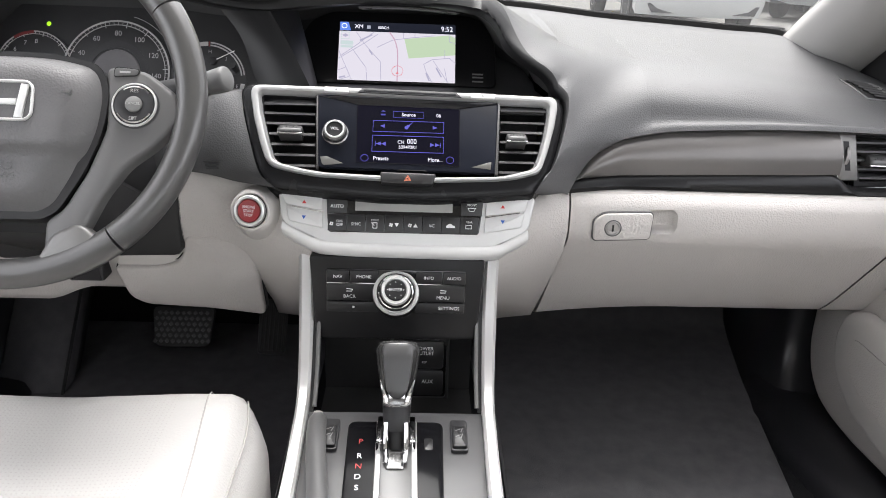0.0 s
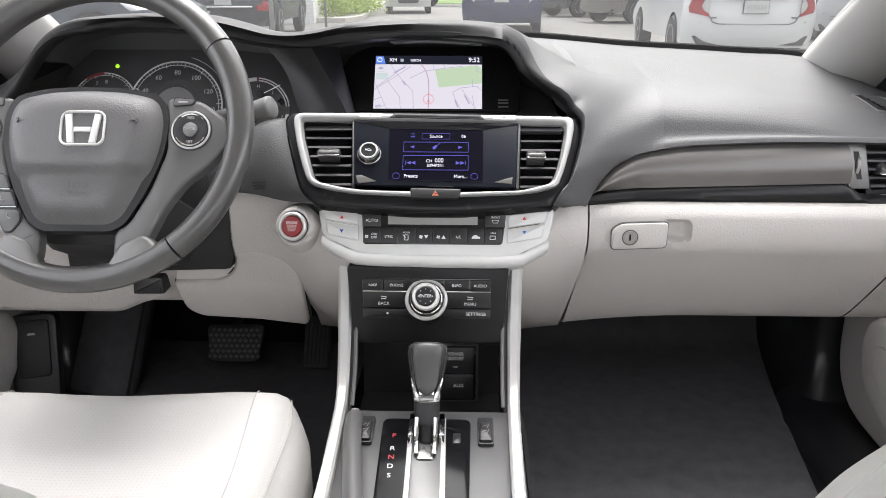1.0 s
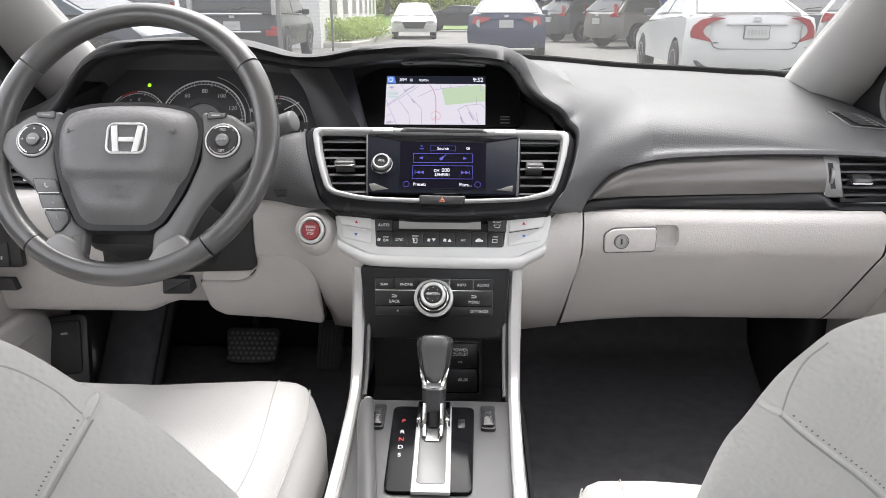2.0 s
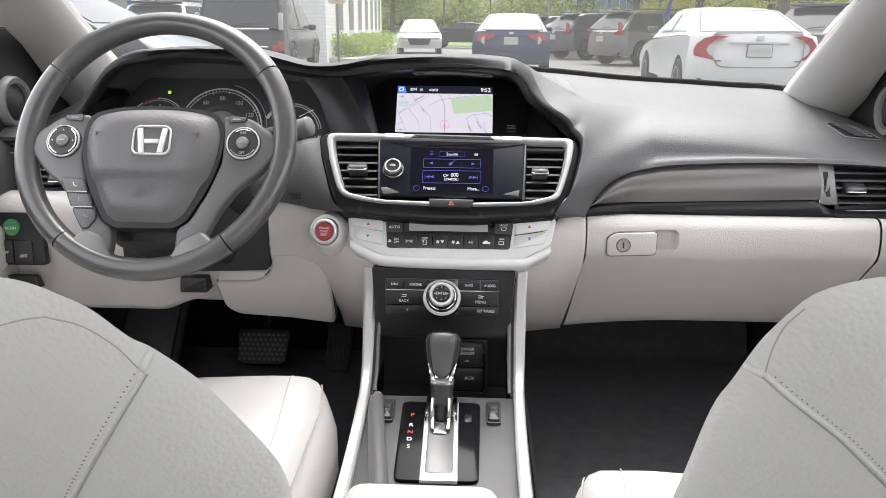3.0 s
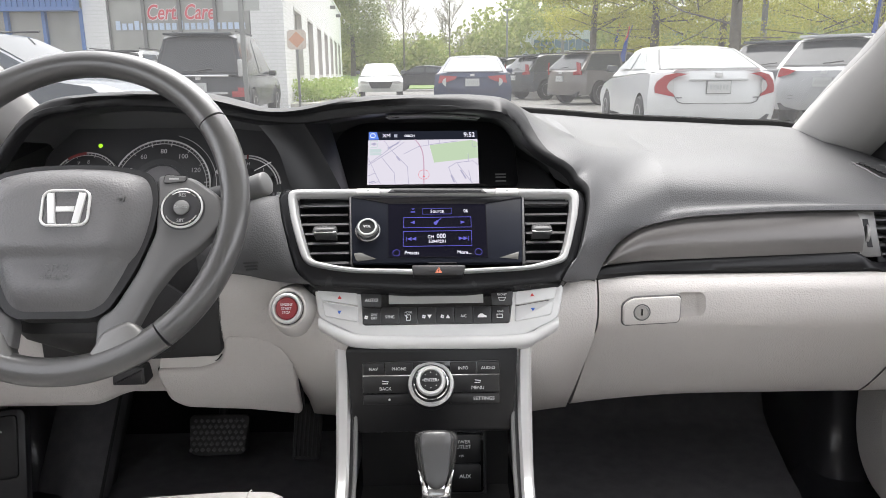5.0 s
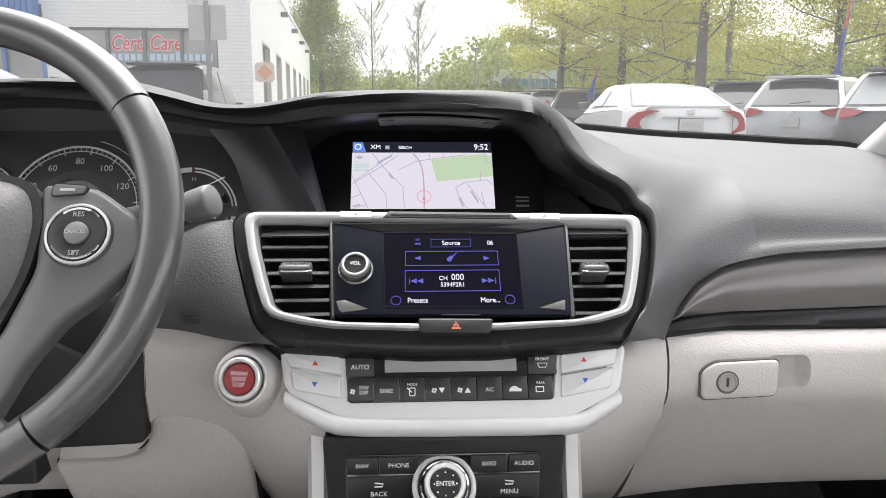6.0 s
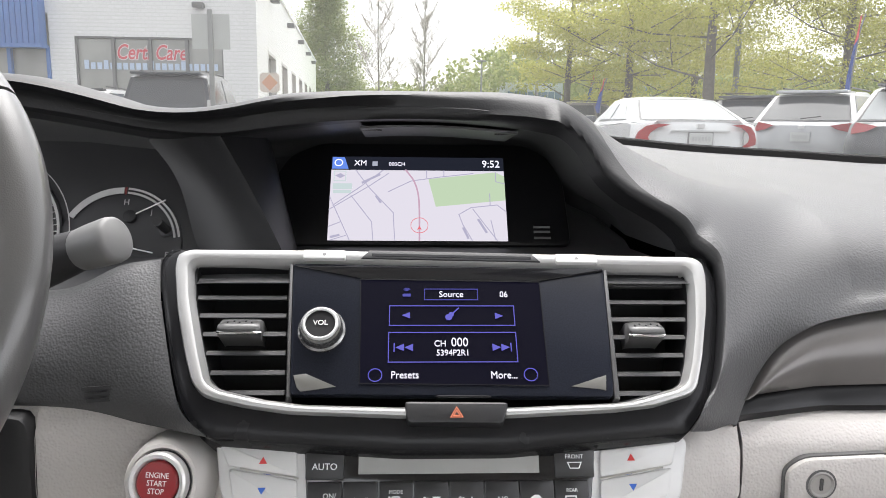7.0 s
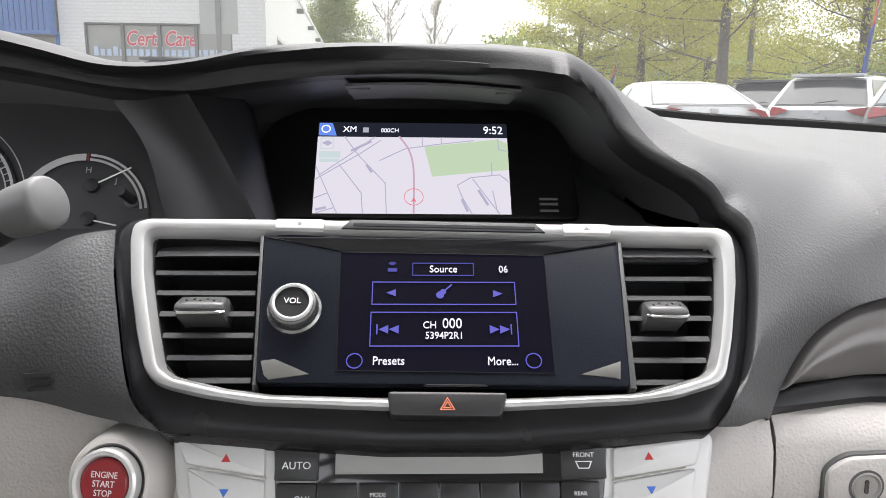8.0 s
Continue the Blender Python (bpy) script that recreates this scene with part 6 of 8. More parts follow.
# driver's switch panel, hood release, speaker slots
sp = thing("switch_panel", "black panel of small driver switches with a green eco button", "switches", pose(-0.72, 0.932, 0.722, 84))
part("panel", plate(rounded([(-0.078, -0.052), (0.052, -0.052), (0.048, 0.036), (-0.078, 0.036)], 0.006), -0.01, 0.002, 0.001), BUTTON, sp)
part("eco_button", lathe([(0.014, 0.002), (0.0135, 0.006), (0.003, 0.0065)], 28, pose(0.0, 0.012, 0)), mat("green_button", (0.05, 0.22, 0.09), 0.3, vary=0.1, scale=50), sp, "round green eco button")
text("ECON", 0.0065, 0.0, 0.011, 0.0067, WHITE, sp)
for cx, w in ((-0.016, "LDW"), (0.017, "OFF")):
    b = part("switch", plate(rr(cx - 0.0155, cx + 0.0155, -0.048, -0.010, 0.002), 0.0, 0.006, 0.0015), DARK, sp)
    text(w, 0.0075, cx, -0.030 if w == "LDW" else -0.036, 0.0062, WHITE, b)
part("memo_switch", plate(rounded([(-0.02, -0.090), (0.04, -0.090), (0.032, -0.070), (-0.02, -0.070)], 0.003), -0.01, 0.004, 0.001), BUTTON, sp)
for k in range(3):
    part("speaker_slot", plate(rr(-0.0125, 0.0125, -0.0012, 0.0012, 0.001, 2), -0.002, 0.0025, 0, pose(-0.243 + 0.0015 * k, 0.9405, 0.7975 - 0.0045 * k, 75, 0, 12)), LINING, dash)
hr = thing("hood_release", "dark hood release lever in the kick panel", "lever", pose(-0.695, 1.05, 0.47, 70, 0, 18))
part("housing", plate(rounded([(-0.035, -0.14), (0.035, -0.14), (0.04, 0.06), (-0.04, 0.06)], 0.015), -0.03, 0.0, 0.006), DARK, hr)
part("handle", plate(rounded([(-0.026, -0.05), (0.026, -0.05), (0.028, 0.05), (-0.028, 0.05)], 0.008), 0.0, 0.006, 0.003), LINING, hr)
part("symbol", plate(rounded([(-0.007, 0.024), (0.007, 0.024), (0.005, 0.028), (-0.005, 0.028)], 0.0015), 0.0058, 0.0066), PRINT, hr)

# pedals
bp = thing("brake_pedal", "black brake pedal with a diamond-patterned rubber pad", "pedal", pose(-0.405, 1.236, 0.394, 58))
part("pad", plate(rounded([(-0.049, -0.038), (0.049, -0.038), (0.058, 0.036), (-0.058, 0.036)], 0.014, 4), -0.012, 0.0, 0.003), RUBBER, bp, "black rubber pad")
DIAMOND = mat("worn_pedal_studs", (0.075, 0.075, 0.078), 0.38, 0.1, vary=0.3, scale=90)
for r in range(6):
    for c in range(9 + r % 2):
        px, py = (c - 4 - 0.5 * (r % 2)) * 0.0108, 0.024 - r * 0.0105
        part("stud", plate([(px - 0.0042, py), (px, py - 0.0042), (px + 0.0042, py), (px, py + 0.0042)], -0.001, 0.0022, 0.0008), DIAMOND, bp)
part("arm", tube([(0.0, 0.0, -0.012), (0.0, 0.08, -0.03), (0.0, 0.25, -0.06)], 0.008, 8), LINING, bp)
ap = thing("accelerator_pedal", "black ribbed accelerator pedal", "pedal", pose(-0.238, 1.22, 0.395, 56))
part("pad", plate(rounded([(-0.025, -0.042), (0.025, -0.042), (0.027, 0.06), (-0.025, 0.06)], 0.008), -0.012, 0.0, 0.003), RUBBER, ap)
for k in range(6):
    part("rib", tube([(-0.019 + 0.0078 * k, -0.036, 0.001), (-0.017 + 0.0078 * k, 0.05, 0.001)], 0.0022, 6), RUBBER, ap)
dp = thing("foot_rest", "dark carpeted foot rest", "foot rest", pose(-0.645, 1.20, 0.40, 48))
part("pad", plate(rounded([(-0.06, -0.16), (0.06, -0.16), (0.06, 0.14), (-0.06, 0.14)], 0.01), -0.03, 0.0, 0.006), MAT, dp, "dark carpet pad")
part("rubber_edge", tube([(0.058, -0.15, 0.001), (0.058, 0.13, 0.001)], 0.003, 8), LINING, dp)
part("base", box(-0.055, 0.055, -0.15, 0.13, -0.06, -0.03), LINING, dp)

# ---- seats ----
SEAM = mat("seat_seam_shadow", (0.36, 0.35, 0.33), 0.7)


PERF = mat("perforated_pale_leather", (0.45, 0.442, 0.428), 0.5, vary=0.05, scale=6, bump=0.3, grain=380, kind='leather')
pn, pk = PERF.node_tree.nodes, PERF.node_tree.links
cells, hole, wide, near_, both, tone = pn.new("ShaderNodeTexVoronoi"), pn.new("ShaderNodeMath"), pn.new("ShaderNodeSeparateXYZ"), pn.new("ShaderNodeMath"), pn.new("ShaderNodeMath"), pn.new("ShaderNodeMix")
away, span_ = pn.new("ShaderNodeMath"), pn.new("ShaderNodeMath")
cells.voronoi_dimensions = '2D'
cells.inputs["Scale"].default_value, cells.inputs["Randomness"].default_value = 190, 0.15
co = [q for q in pn if q.type == 'TEX_COORD'][0]
pk.new(co.outputs["Object"], cells.inputs["Vector"])
pk.new(co.outputs["Object"], wide.inputs[0])
hole.operation, away.operation, span_.operation, near_.operation, both.operation = 'LESS_THAN', 'ABSOLUTE', 'SUBTRACT', 'COMPARE', 'MULTIPLY'
pk.new(cells.outputs["Distance"], hole.inputs[0])
hole.inputs[1].default_value = 0.17
# only the middle panel of each cushion is perforated
pk.new(wide.outputs["X"], away.inputs[0])
near_.inputs[1].default_value, near_.inputs[2].default_value = 0.395, 0.14
pk.new(away.outputs[0], near_.inputs[0])
pk.new(hole.outputs[0], both.inputs[0])
pk.new(near_.outputs[0], both.inputs[1])
tone.data_type = 'RGBA'
old = pn["Principled BSDF"].inputs["Base Color"].links[0].from_socket
pk.new(both.outputs[0], tone.inputs["Factor"])
pk.new(old, tone.inputs["A"])
tone.inputs["B"].default_value = (0.40, 0.39, 0.375, 1)
pk.new(tone.outputs["Result"], pn["Principled BSDF"].inputs["Base Color"])


def seat(x0, dy, label, y_back):
    """A front seat: cushion, back, seams."""
    st = thing("front_seat", label, "car seat", group="front seats")
    s = -1 if x0 < 0 else 1
    yf = 0.82 + dy

    def top(x, y):
        u, v = (x - x0) / 0.245, (y - (yf - 0.26)) / 0.26
        z = 0.553 - 0.012 * max(0, 0.55 - abs(u)) * 1.5
        z -= 0.045 * max(0, abs(u) - 0.78) ** 1.5 / 0.1
        z -= 0.055 * max(0, v - 0.80) ** 2 / 0.04
        return z + 0.008 * noise.noise((x * 6, y * 6, s))
    us = [math.sin(radians(a)) for a in frange(-90, 90, 28)]
    rows = []
    for v in frange(-1, 1, 22):
        row = []
        y = yf - 0.26 + 0.26 * v
        wf = 0.245 * (1 - 0.10 * max(0, v - 0.55) ** 2 / 0.2)
        for u in us:
            x = x0 + wf * u
            edge = max(0.0, abs(u) - 0.88) / 0.12
            row.append((x, y, top(x, y) - 0.05 * edge ** 2))
        row = [(x0 - wf * 1.0, y, 0.40)] + row + [(x0 + wf * 1.0, y, 0.40)]
        rows.append(row)
    front = [(p[0], yf + 0.012, max(0.40, p[2] - 0.03)) for p in rows[-1]]
    low = [(p[0], yf + 0.004, min(p[2], 0.40)) for p in rows[-1]]
    part("cushion", loft(rows + [front, low]), PERF, st, "pale grey perforated cushion", angle=80)
    for k in (-1, 1):
        sm = [(x0 + k * (0.178 + 0.010 * math.cos(v * 3)), yf - 0.26 + 0.26 * v, 0) for v in frange(-1, 0.93, 30)]
        part("seam", tube([(x, y, top(x, y) + 0.0001) for x, y, _ in sm], 0.0009, 6), SEAM, st)
        sm = [(x0 + k * 0.224 * (1 - 0.10 * max(0, v - 0.55) ** 2 / 0.2), yf - 0.26 + 0.26 * v) for v in frange(-1, 0.90, 30)]
        part("edge_seam", tube([(x, y, top(x, y) - 0.0015) for x, y in sm], 0.0011, 6), SEAM, st)
    part("base", box(x0 - 0.235, x0 + 0.235, yf - 0.5, yf - 0.03, 0.30, 0.42, 0.02), LINING, st, "dark seat base")
    return st


seats = [seat(-0.395, 0.0, "pale grey leather driver's seat with perforated cushion", 0.13), seat(0.395, -0.225, "pale grey leather passenger seat set well back", 0.14)]


def backrest(st, xc, oy, half, welt, shoulder, top_seam, roll):
    """The seat's back: a padded shell in its own leaning plane (u across, v up, w to the rear), with yoke seams, welt and stitches."""
    m = pose(0, oy, 0.48, 110.7)
    side = 1 if half[0][0] < xc else -1
    path = fine([(*p, 0) for p in half], 5)
    path = [(p.x, p.y) for p in path]
    path = path + [(2 * xc - x, y) for x, y in reversed(path)]
    path = ccw(path)
    cu, cv = xc, 0.25
    bm = bmesh.new()
    loops = []
    for d, w in ((0.14, -0.046), (0.095, -0.038), (0.045, -0.020), (0.018, -0.009), (0.005, -0.003), (0.0, 0.0), (0.02, 0.005), (0.07, 0.012), (0.16, 0.0185), (0.30, 0.024), (0.5, 0.027), (0.8, 0.028)):
        loops.append([bm.verts.new((cu + (x - cu) * (1 - d * 0.9), cv + (y - cv) * (1 - d) + 1.1 * min(0, w), w)) for x, y in path])
    for a, b in zip(loops, loops[1:]):
        ring_faces(bm, a, b)
    bm.faces.new(loops[-1])
    bm.faces.new(list(reversed(loops[0])))
    bm.normal_update()
    tree_ = BVHTree.FromBMesh(bm)
    bm.transform(m)
    part("backrest", bm, LEATHER, st, "pale grey leather backrest", angle=80)

    def on(u, v, lift=0.0):
        hit = tree_.ray_cast(Vector((u, v, 0.2)), Vector((0, 0, -1)))[0]
        return m @ (hit + Vector((0, 0, lift))) if hit and hit.z > -0.003 else None

    def held(pts):
        return [p for p in pts if p is not None]
    inner = 1 if xc < 0 else -1
    ridge = held([on(welt[0][0] + (welt[1][0] - welt[0][0]) * f, welt[0][1] + (welt[1][1] - welt[0][1]) * f, 0.0002) for f in frange(-0.3, 1, 14)])
    part("yoke_welt", tube(ridge, [0.0010, 0.0018] + [0.0024] * (len(ridge) - 4) + [0.0020, 0.0012], 10), LEATHER, st, "raised leather welt", angle=80)
    way = [(p.x, p.y) for p in fine([(*p, 0) for p in roll], 12)]
    part("yoke_roll", tube(held([on(u, v, 0.0) for u, v in way]), 0.0015, 8), LEATHER, st, "rolled leather seam", angle=80)
    part("yoke_seam", tube(held([on(u + inner * 0.0020, v - 0.0016, 0.0) for u, v in way]), 0.0006, 6), SEAM, st)
    total = spread([(*p, 0) for p in way], 84)
    for a, b in zip(total[1::2], total[2::2]):
        off = Vector((-inner * 0.0031, 0.0017, 0))
        ends_ = held([on(*(a + off).xy, -0.0003), on(*((a + off).lerp(b + off, 0.4)).xy, -0.0003)])
        if len(ends_) == 2:
            part("stitch", tube(ends_, 0.00072, 6), STITCH, st)
    for run in (shoulder, top_seam):
        if run:
            part("shoulder_seam", tube(held([on(p.x, p.y, -0.0002) for p in fine([(*q, 0) for q in run], 6)]), 0.00055, 6), SEAM, st)


STITCH = mat("dark_stitch_hole", (0.22, 0.215, 0.20), 0.8)
backrest(seats[0], -0.365, 0.288, [(-0.120, 0.05), (-0.104, 0.15), (-0.080, 0.25), (-0.073, 0.301), (-0.077, 0.340), (-0.095, 0.381), (-0.111, 0.411), (-0.131, 0.435), (-0.143, 0.444), (-0.158, 0.463), (-0.172, 0.473), (-0.190, 0.482), (-0.22, 0.486), (-0.29, 0.489)],
         ((-0.1330, 0.4345), (-0.138, 0.426)), ((-0.138, 0.426), (-0.150, 0.443), (-0.163, 0.457), (-0.178, 0.464)), ((-0.24, 0.450), (-0.205, 0.461), (-0.190, 0.464), (-0.178, 0.464)), ((-0.137, 0.425), (-0.164, 0.386), (-0.188, 0.349), (-0.225, 0.290)))
backrest(seats[1], 0.452, 0.305, [(0.205, 0.05), (0.190, 0.15), (0.178, 0.25), (0.177, 0.295), (0.179, 0.324), (0.182, 0.372), (0.185, 0.396), (0.190, 0.412), (0.198, 0.442), (0.208, 0.463), (0.217, 0.476), (0.234, 0.485), (0.26, 0.490), (0.34, 0.494)],
         ((0.1955, 0.4245), (0.203, 0.424)), ((0.203, 0.424), (0.2035, 0.440), (0.207, 0.455), (0.214, 0.468)), (), ((0.203, 0.424), (0.217, 0.414), (0.255, 0.385), (0.320, 0.320)))

# ---- cabin shell ----
solo("floor", box(-0.80, 0.80, -1.6, 1.62, 0.22, 0.30), CARPET, "charcoal carpet on the cabin floor", "floor", kind="structure")
fw = solo("firewall", solid([[(x, 1.42, 0.30), (x, 1.60, 0.46), (x, 1.62, 0.93)] for x in frange(-0.80, 0.80, 6)], (0, 0.03, 0.0)), CARPET, "dark carpeted front bulkhead", "wall", kind="structure")
solo("floor_mat", solid([[(0.158 + f * (0.444 + 0.165 * (y - 0.885)) + 0.045 * f * max(0, y - 1.2), y, z) for y, z in ((0.45, 0.306), (0.90, 0.308), (1.20, 0.308), (1.36, 0.312), (1.42, 0.322), (1.55, 0.44))] for f in frange(0, 1, 10)], (0, 0, 0.008)), MAT, "charcoal carpet floor mat in the passenger footwell", "floor mat")
solo("floor_mat", solid([[(x, y, z) for y, z in ((0.45, 0.306), (1.10, 0.308), (1.38, 0.315))] for x in frange(-0.66, -0.17, 8)], (0, 0, 0.008)), MAT, "charcoal carpet floor mat in the driver's footwell", "floor mat")
SILLX = curve([(-0.3, 0.672), (0.80, 0.667), (0.862, 0.658), (0.975, 0.642), (1.05, 0.630), (1.12, 0.638), (1.20, 0.66)])
for s, nm in ((-1, "door_left"), (1, "door_right")):
    dr = thing(nm, "pale grey front door panel with dark upper trim", "car door", kind="structure")
    lower = rounded([(-0.30, 0.36), (0.80, 0.352), (0.98, 0.339), (1.054, 0.342), (1.10, 0.353), (1.139, 0.386), (1.159, 0.433), (1.163, 0.480), (1.165, 0.60), (1.17, 0.74), (-0.30, 0.74)], 0.02, 3)
    side_m = Matrix(((0, 0, -s, s * 0.80), (1, 0, 0, 0), (0, 1, 0, 0), (0, 0, 0, 1)))
    part("lower_trim", plate(lower, 0.0, 0.066, 0.016, side_m), LIGHT, dr, "pale grey lower trim", angle=50)
    part("upper_trim", solid([[(s * x, y, z) for x, z in ((0.752, 0.738), (0.745, 0.80), (0.758, 0.86), (0.80, 0.90))] for y in frange(-0.3, 1.2, 8)], (s * 0.03, 0, 0)), PAD, dr, "dark grey upper trim")
    pocket_ = rounded([(-0.30, 0.40), (0.86, 0.385), (0.98, 0.400), (1.045, 0.440), (1.065, 0.50), (1.050, 0.545), (1.01, 0.565), (-0.30, 0.58)], 0.03, 4)
    pk_ = part("pocket", plate(pocket_, 0.060, 0.084, 0.012, side_m), LIGHTER, dr, "pale raised door pocket", angle=50)
    part("pocket_well", plate(shift(ccw(pocket_), 0.045), 0.080, 0.0855, 0.0, side_m), LIGHT, pk_, "pale pocket opening")
    part("mirror_sail", solid([[(s * 0.772, y, z) for y in frange(1.00, 1.34, 3)] for z in (0.80, 0.90, 0.98, 1.05)], (s * 0.02, 0, 0)), LINING, dr, "black mirror corner panel")
    tw = pose(s * 0.768, 1.105 if s > 0 else 1.065, 0.925, 0, -s * 90, 0)
    part("tweeter_ring", lathe([(0.046, -0.008), (0.046, 0.004), (0.042, 0.010), (0.034, 0.008), (0.031, 0.002)], 40, tw, ring=True), SPOKE, dr, "grey tweeter ring")
    part("tweeter_mesh", lathe([(0.031, 0.0), (0.024, 0.005), (0.010, 0.008), (0.001, 0.0085)], 32, tw), DARK, dr, "dark tweeter mesh")
    plan = [(p.x, p.y) for p in fine([(0.735, 1.56, 0), (0.722, 1.44, 0), (0.708, 1.33, 0), (0.703, 1.26, 0), (0.708, 1.212, 0), (0.726, 1.186, 0), (0.775, 1.180, 0)], 5)]
    solo("kick_panel", solid([[(s * (x - 0.035 * max(0, 0.40 - z) ** 1.5 / 0.03), y - 0.10 * max(0, 0.42 - z) ** 1.6 / 0.04, z) for z in frange(0.29, 0.62, 14)] for x, y in plan], (s * 0.03, 0.01, 0)), mat("satin_black_kick_panel", (0.020, 0.020, 0.023), 0.30), "satin black kick panel by the door opening", "trim", kind="structure", angle=60)
    rows = []
    for y in frange(-0.3, 1.20, 16):
        xi = SILLX(y)
        rows.append([(s * (xi - 0.006), y, 0.296), (s * xi, y, 0.318), (s * (xi + 0.012), y, 0.330), (s * 0.705, y, 0.337), (s * 0.745, y, 0.336), (s * 0.79, y, 0.325), (s * 0.80, y, 0.296)])
    solo("sill_trim", loft(rows, close_v=True, caps=True), mat("satin_black_sill", (0.018, 0.018, 0.021), 0.35, vary=0.1, scale=20), "black door sill trim", "trim", kind="structure", angle=50)
    # windscreen pillar, swept up and back to the roof
    path = fine([(s * 0.795, 1.47, 0.880), (s * 0.765, 1.30, 0.975), (s * 0.735, 1.10, 1.08), (s * 0.70, 0.86, 1.20), (s * 0.64, 0.55, 1.31), (s * 0.60, 0.3, 1.36)], 5)
    rows = []
    for k, p in enumerate(path):
        wide_ = max(0.0, 1 - k / 9)
        rows.append([p + Vector((s * (dx - 0.012 - (0.02 * wide_ if dyy > -0.04 else 0)), dyy * (1 + 0.9 * wide_ * (dyy < 0)), dz * (1 + 0.9 * wide_ * (dz < 0)))) for dx, dyy, dz in ((-0.050, 0.028, 0.012), (-0.058, 0.0, -0.004), (-0.046, -0.030, -0.026), (-0.012, -0.052, -0.036), (0.022, -0.055, -0.036), (0.035, -0.03, -0.02), (0.03, 0.05, 0.03))])
    solo("windscreen_pillar", loft(rows, close_v=True, caps=True), PILLAR, "warm grey windscreen pillar trim", "pillar", kind="structure", angle=60)
    dv = thing("demister_vent", "small slatted side window vent in the dash corner", "air vent", group="demister vents")

    def on_pad(x, y, up):
        return Vector((s * x, y, pad_z(x, y) + up))
    quad = [(0.668, 1.137), (0.722, 1.133), (0.748, 1.080), (0.680, 1.074)]

    def inside(u, v, up):
        a = Vector(quad[0]).lerp(Vector(quad[1]), u)
        b = Vector(quad[3]).lerp(Vector(quad[2]), u)
        p = a.lerp(b, v)
        return on_pad(p.x, p.y, up)
    part("frame", tube([inside(*c, 0.0012) for c in ((0, 0), (0.5, 0), (1, 0), (1, 0.5), (1, 1), (0.5, 1), (0, 1), (0, 0.5))], 0.0013, 8, closed=True), SPOKE, dv, "thin grey rim")
    part("throat", solid([[inside(u, v, 0.0012) for u in frange(0, 1, 5)] for v in frange(0, 1, 5)], (0, 0, -0.004)), LINING, dv, "black vent throat")
    for k in range(6):
        v = 0.14 + 0.145 * k
        part("slat", loft([[inside(u, v - 0.045, 0.0016), inside(u, v, 0.0050), inside(u, v + 0.035, 0.0030)] for u in frange(0.10 + 0.03 * k, 0.66, 4)]), SLAT, dv)
        part("slat_end", loft([[inside(u, v - 0.045, 0.0018), inside(u, v, 0.0052), inside(u, v + 0.035, 0.0032)] for u in (0.665, 0.78)]), SPOKE, dv)
for s in (-1, 1):
    solo("body_side", box(min(s * 0.81, s * 0.86), max(s * 0.81, s * 0.86), -1.63, 1.66, 0.18, 0.875), DARK, "dark car body side", "wall", kind="structure")
    solo("body_front", box(min(s * 0.74, s * 0.86), max(s * 0.74, s * 0.86), 1.24, 1.66, 0.30, 0.86), LINING, "dark inner wing", "wall", kind="structure")
solo("underbody", box(-0.86, 0.86, -1.63, 1.66, 0.16, 0.218), LINING, "dark car underbody", "floor", kind="structure")
solo("bonnet", loft([[(x, y, z - 0.06 * (x / 0.8) ** 2) for x in frange(-0.80, 0.80, 9)] for y, z in ((1.645, 0.885), (1.70, 0.90), (2.1, 0.87), (2.5, 0.80), (2.66, 0.70))]), LINING, "dark car bonnet under the windscreen", "bonnet", kind="structure")
solo("ceiling", loft([[(x, y, 1.385 - 0.05 * (x / 0.62) ** 2 - 0.09 * max(0, (y - 0.2) / 0.56) ** 2 - 0.05 * max(0, (-0.7 - y) / 0.6) ** 2) for x in frange(-0.62, 0.62, 9)] for y in frange(-0.86, 0.77, 14)]), HEADLINER, "pale grey fabric headliner", "ceiling", kind="structure")
solo("roof_skin", loft([[(x, y, 1.42 - 0.05 * (x / 0.64) ** 2 - 0.09 * max(0, (y - 0.2) / 0.56) ** 2 - 0.05 * max(0, (-0.7 - y) / 0.6) ** 2) for x in frange(-0.64, 0.64, 9)] for y in frange(-0.86, 0.79, 14)]), DARK, "car roof skin", "roof", kind="structure")
solo("rear_wall", box(-0.80, 0.80, -1.63, -1.6, 0.22, 0.95), LIGHT, "pale grey trim behind the rear seats", "wall", kind="structure")
for s in (-1, 1):
    solo("rear_side", box(min(s * 0.76, s * 0.80), max(s * 0.76, s * 0.80), -1.6, -0.3, 0.22, 0.90), LIGHT, "pale grey rear door trim", "wall", kind="structure")
    solo("centre_pillar", loft([[(s * (0.79 - 0.18 * f) + dx, -0.30 + dyy, 0.88 + 0.48 * f) for dx, dyy in ((-0.02, -0.05), (0.02, -0.05), (0.02, 0.05), (-0.02, 0.05))] for f in (0, 1)], True, True), PILLAR, "grey centre pillar", "pillar", kind="structure")
glass_rows = []
for f in frange(0, 1, 7):
    glass_rows.append([(x * (1.0 - 0.20 * f), (1.472 - 0.03 * (x / 0.75) ** 2) * (1 - f) + (0.76 - 0.03 * (x / 0.75) ** 2) * f, (BASE(x) + 0.003) * (1 - f) + (1.29 - 0.03 * (x / 0.75) ** 2) * f) for x in frange(-0.76, 0.76, 25)])
ws = solo("windscreen", loft(glass_rows), WIND, "clear windscreen", "windscreen", kind="structure")
ws.visible_shadow = False
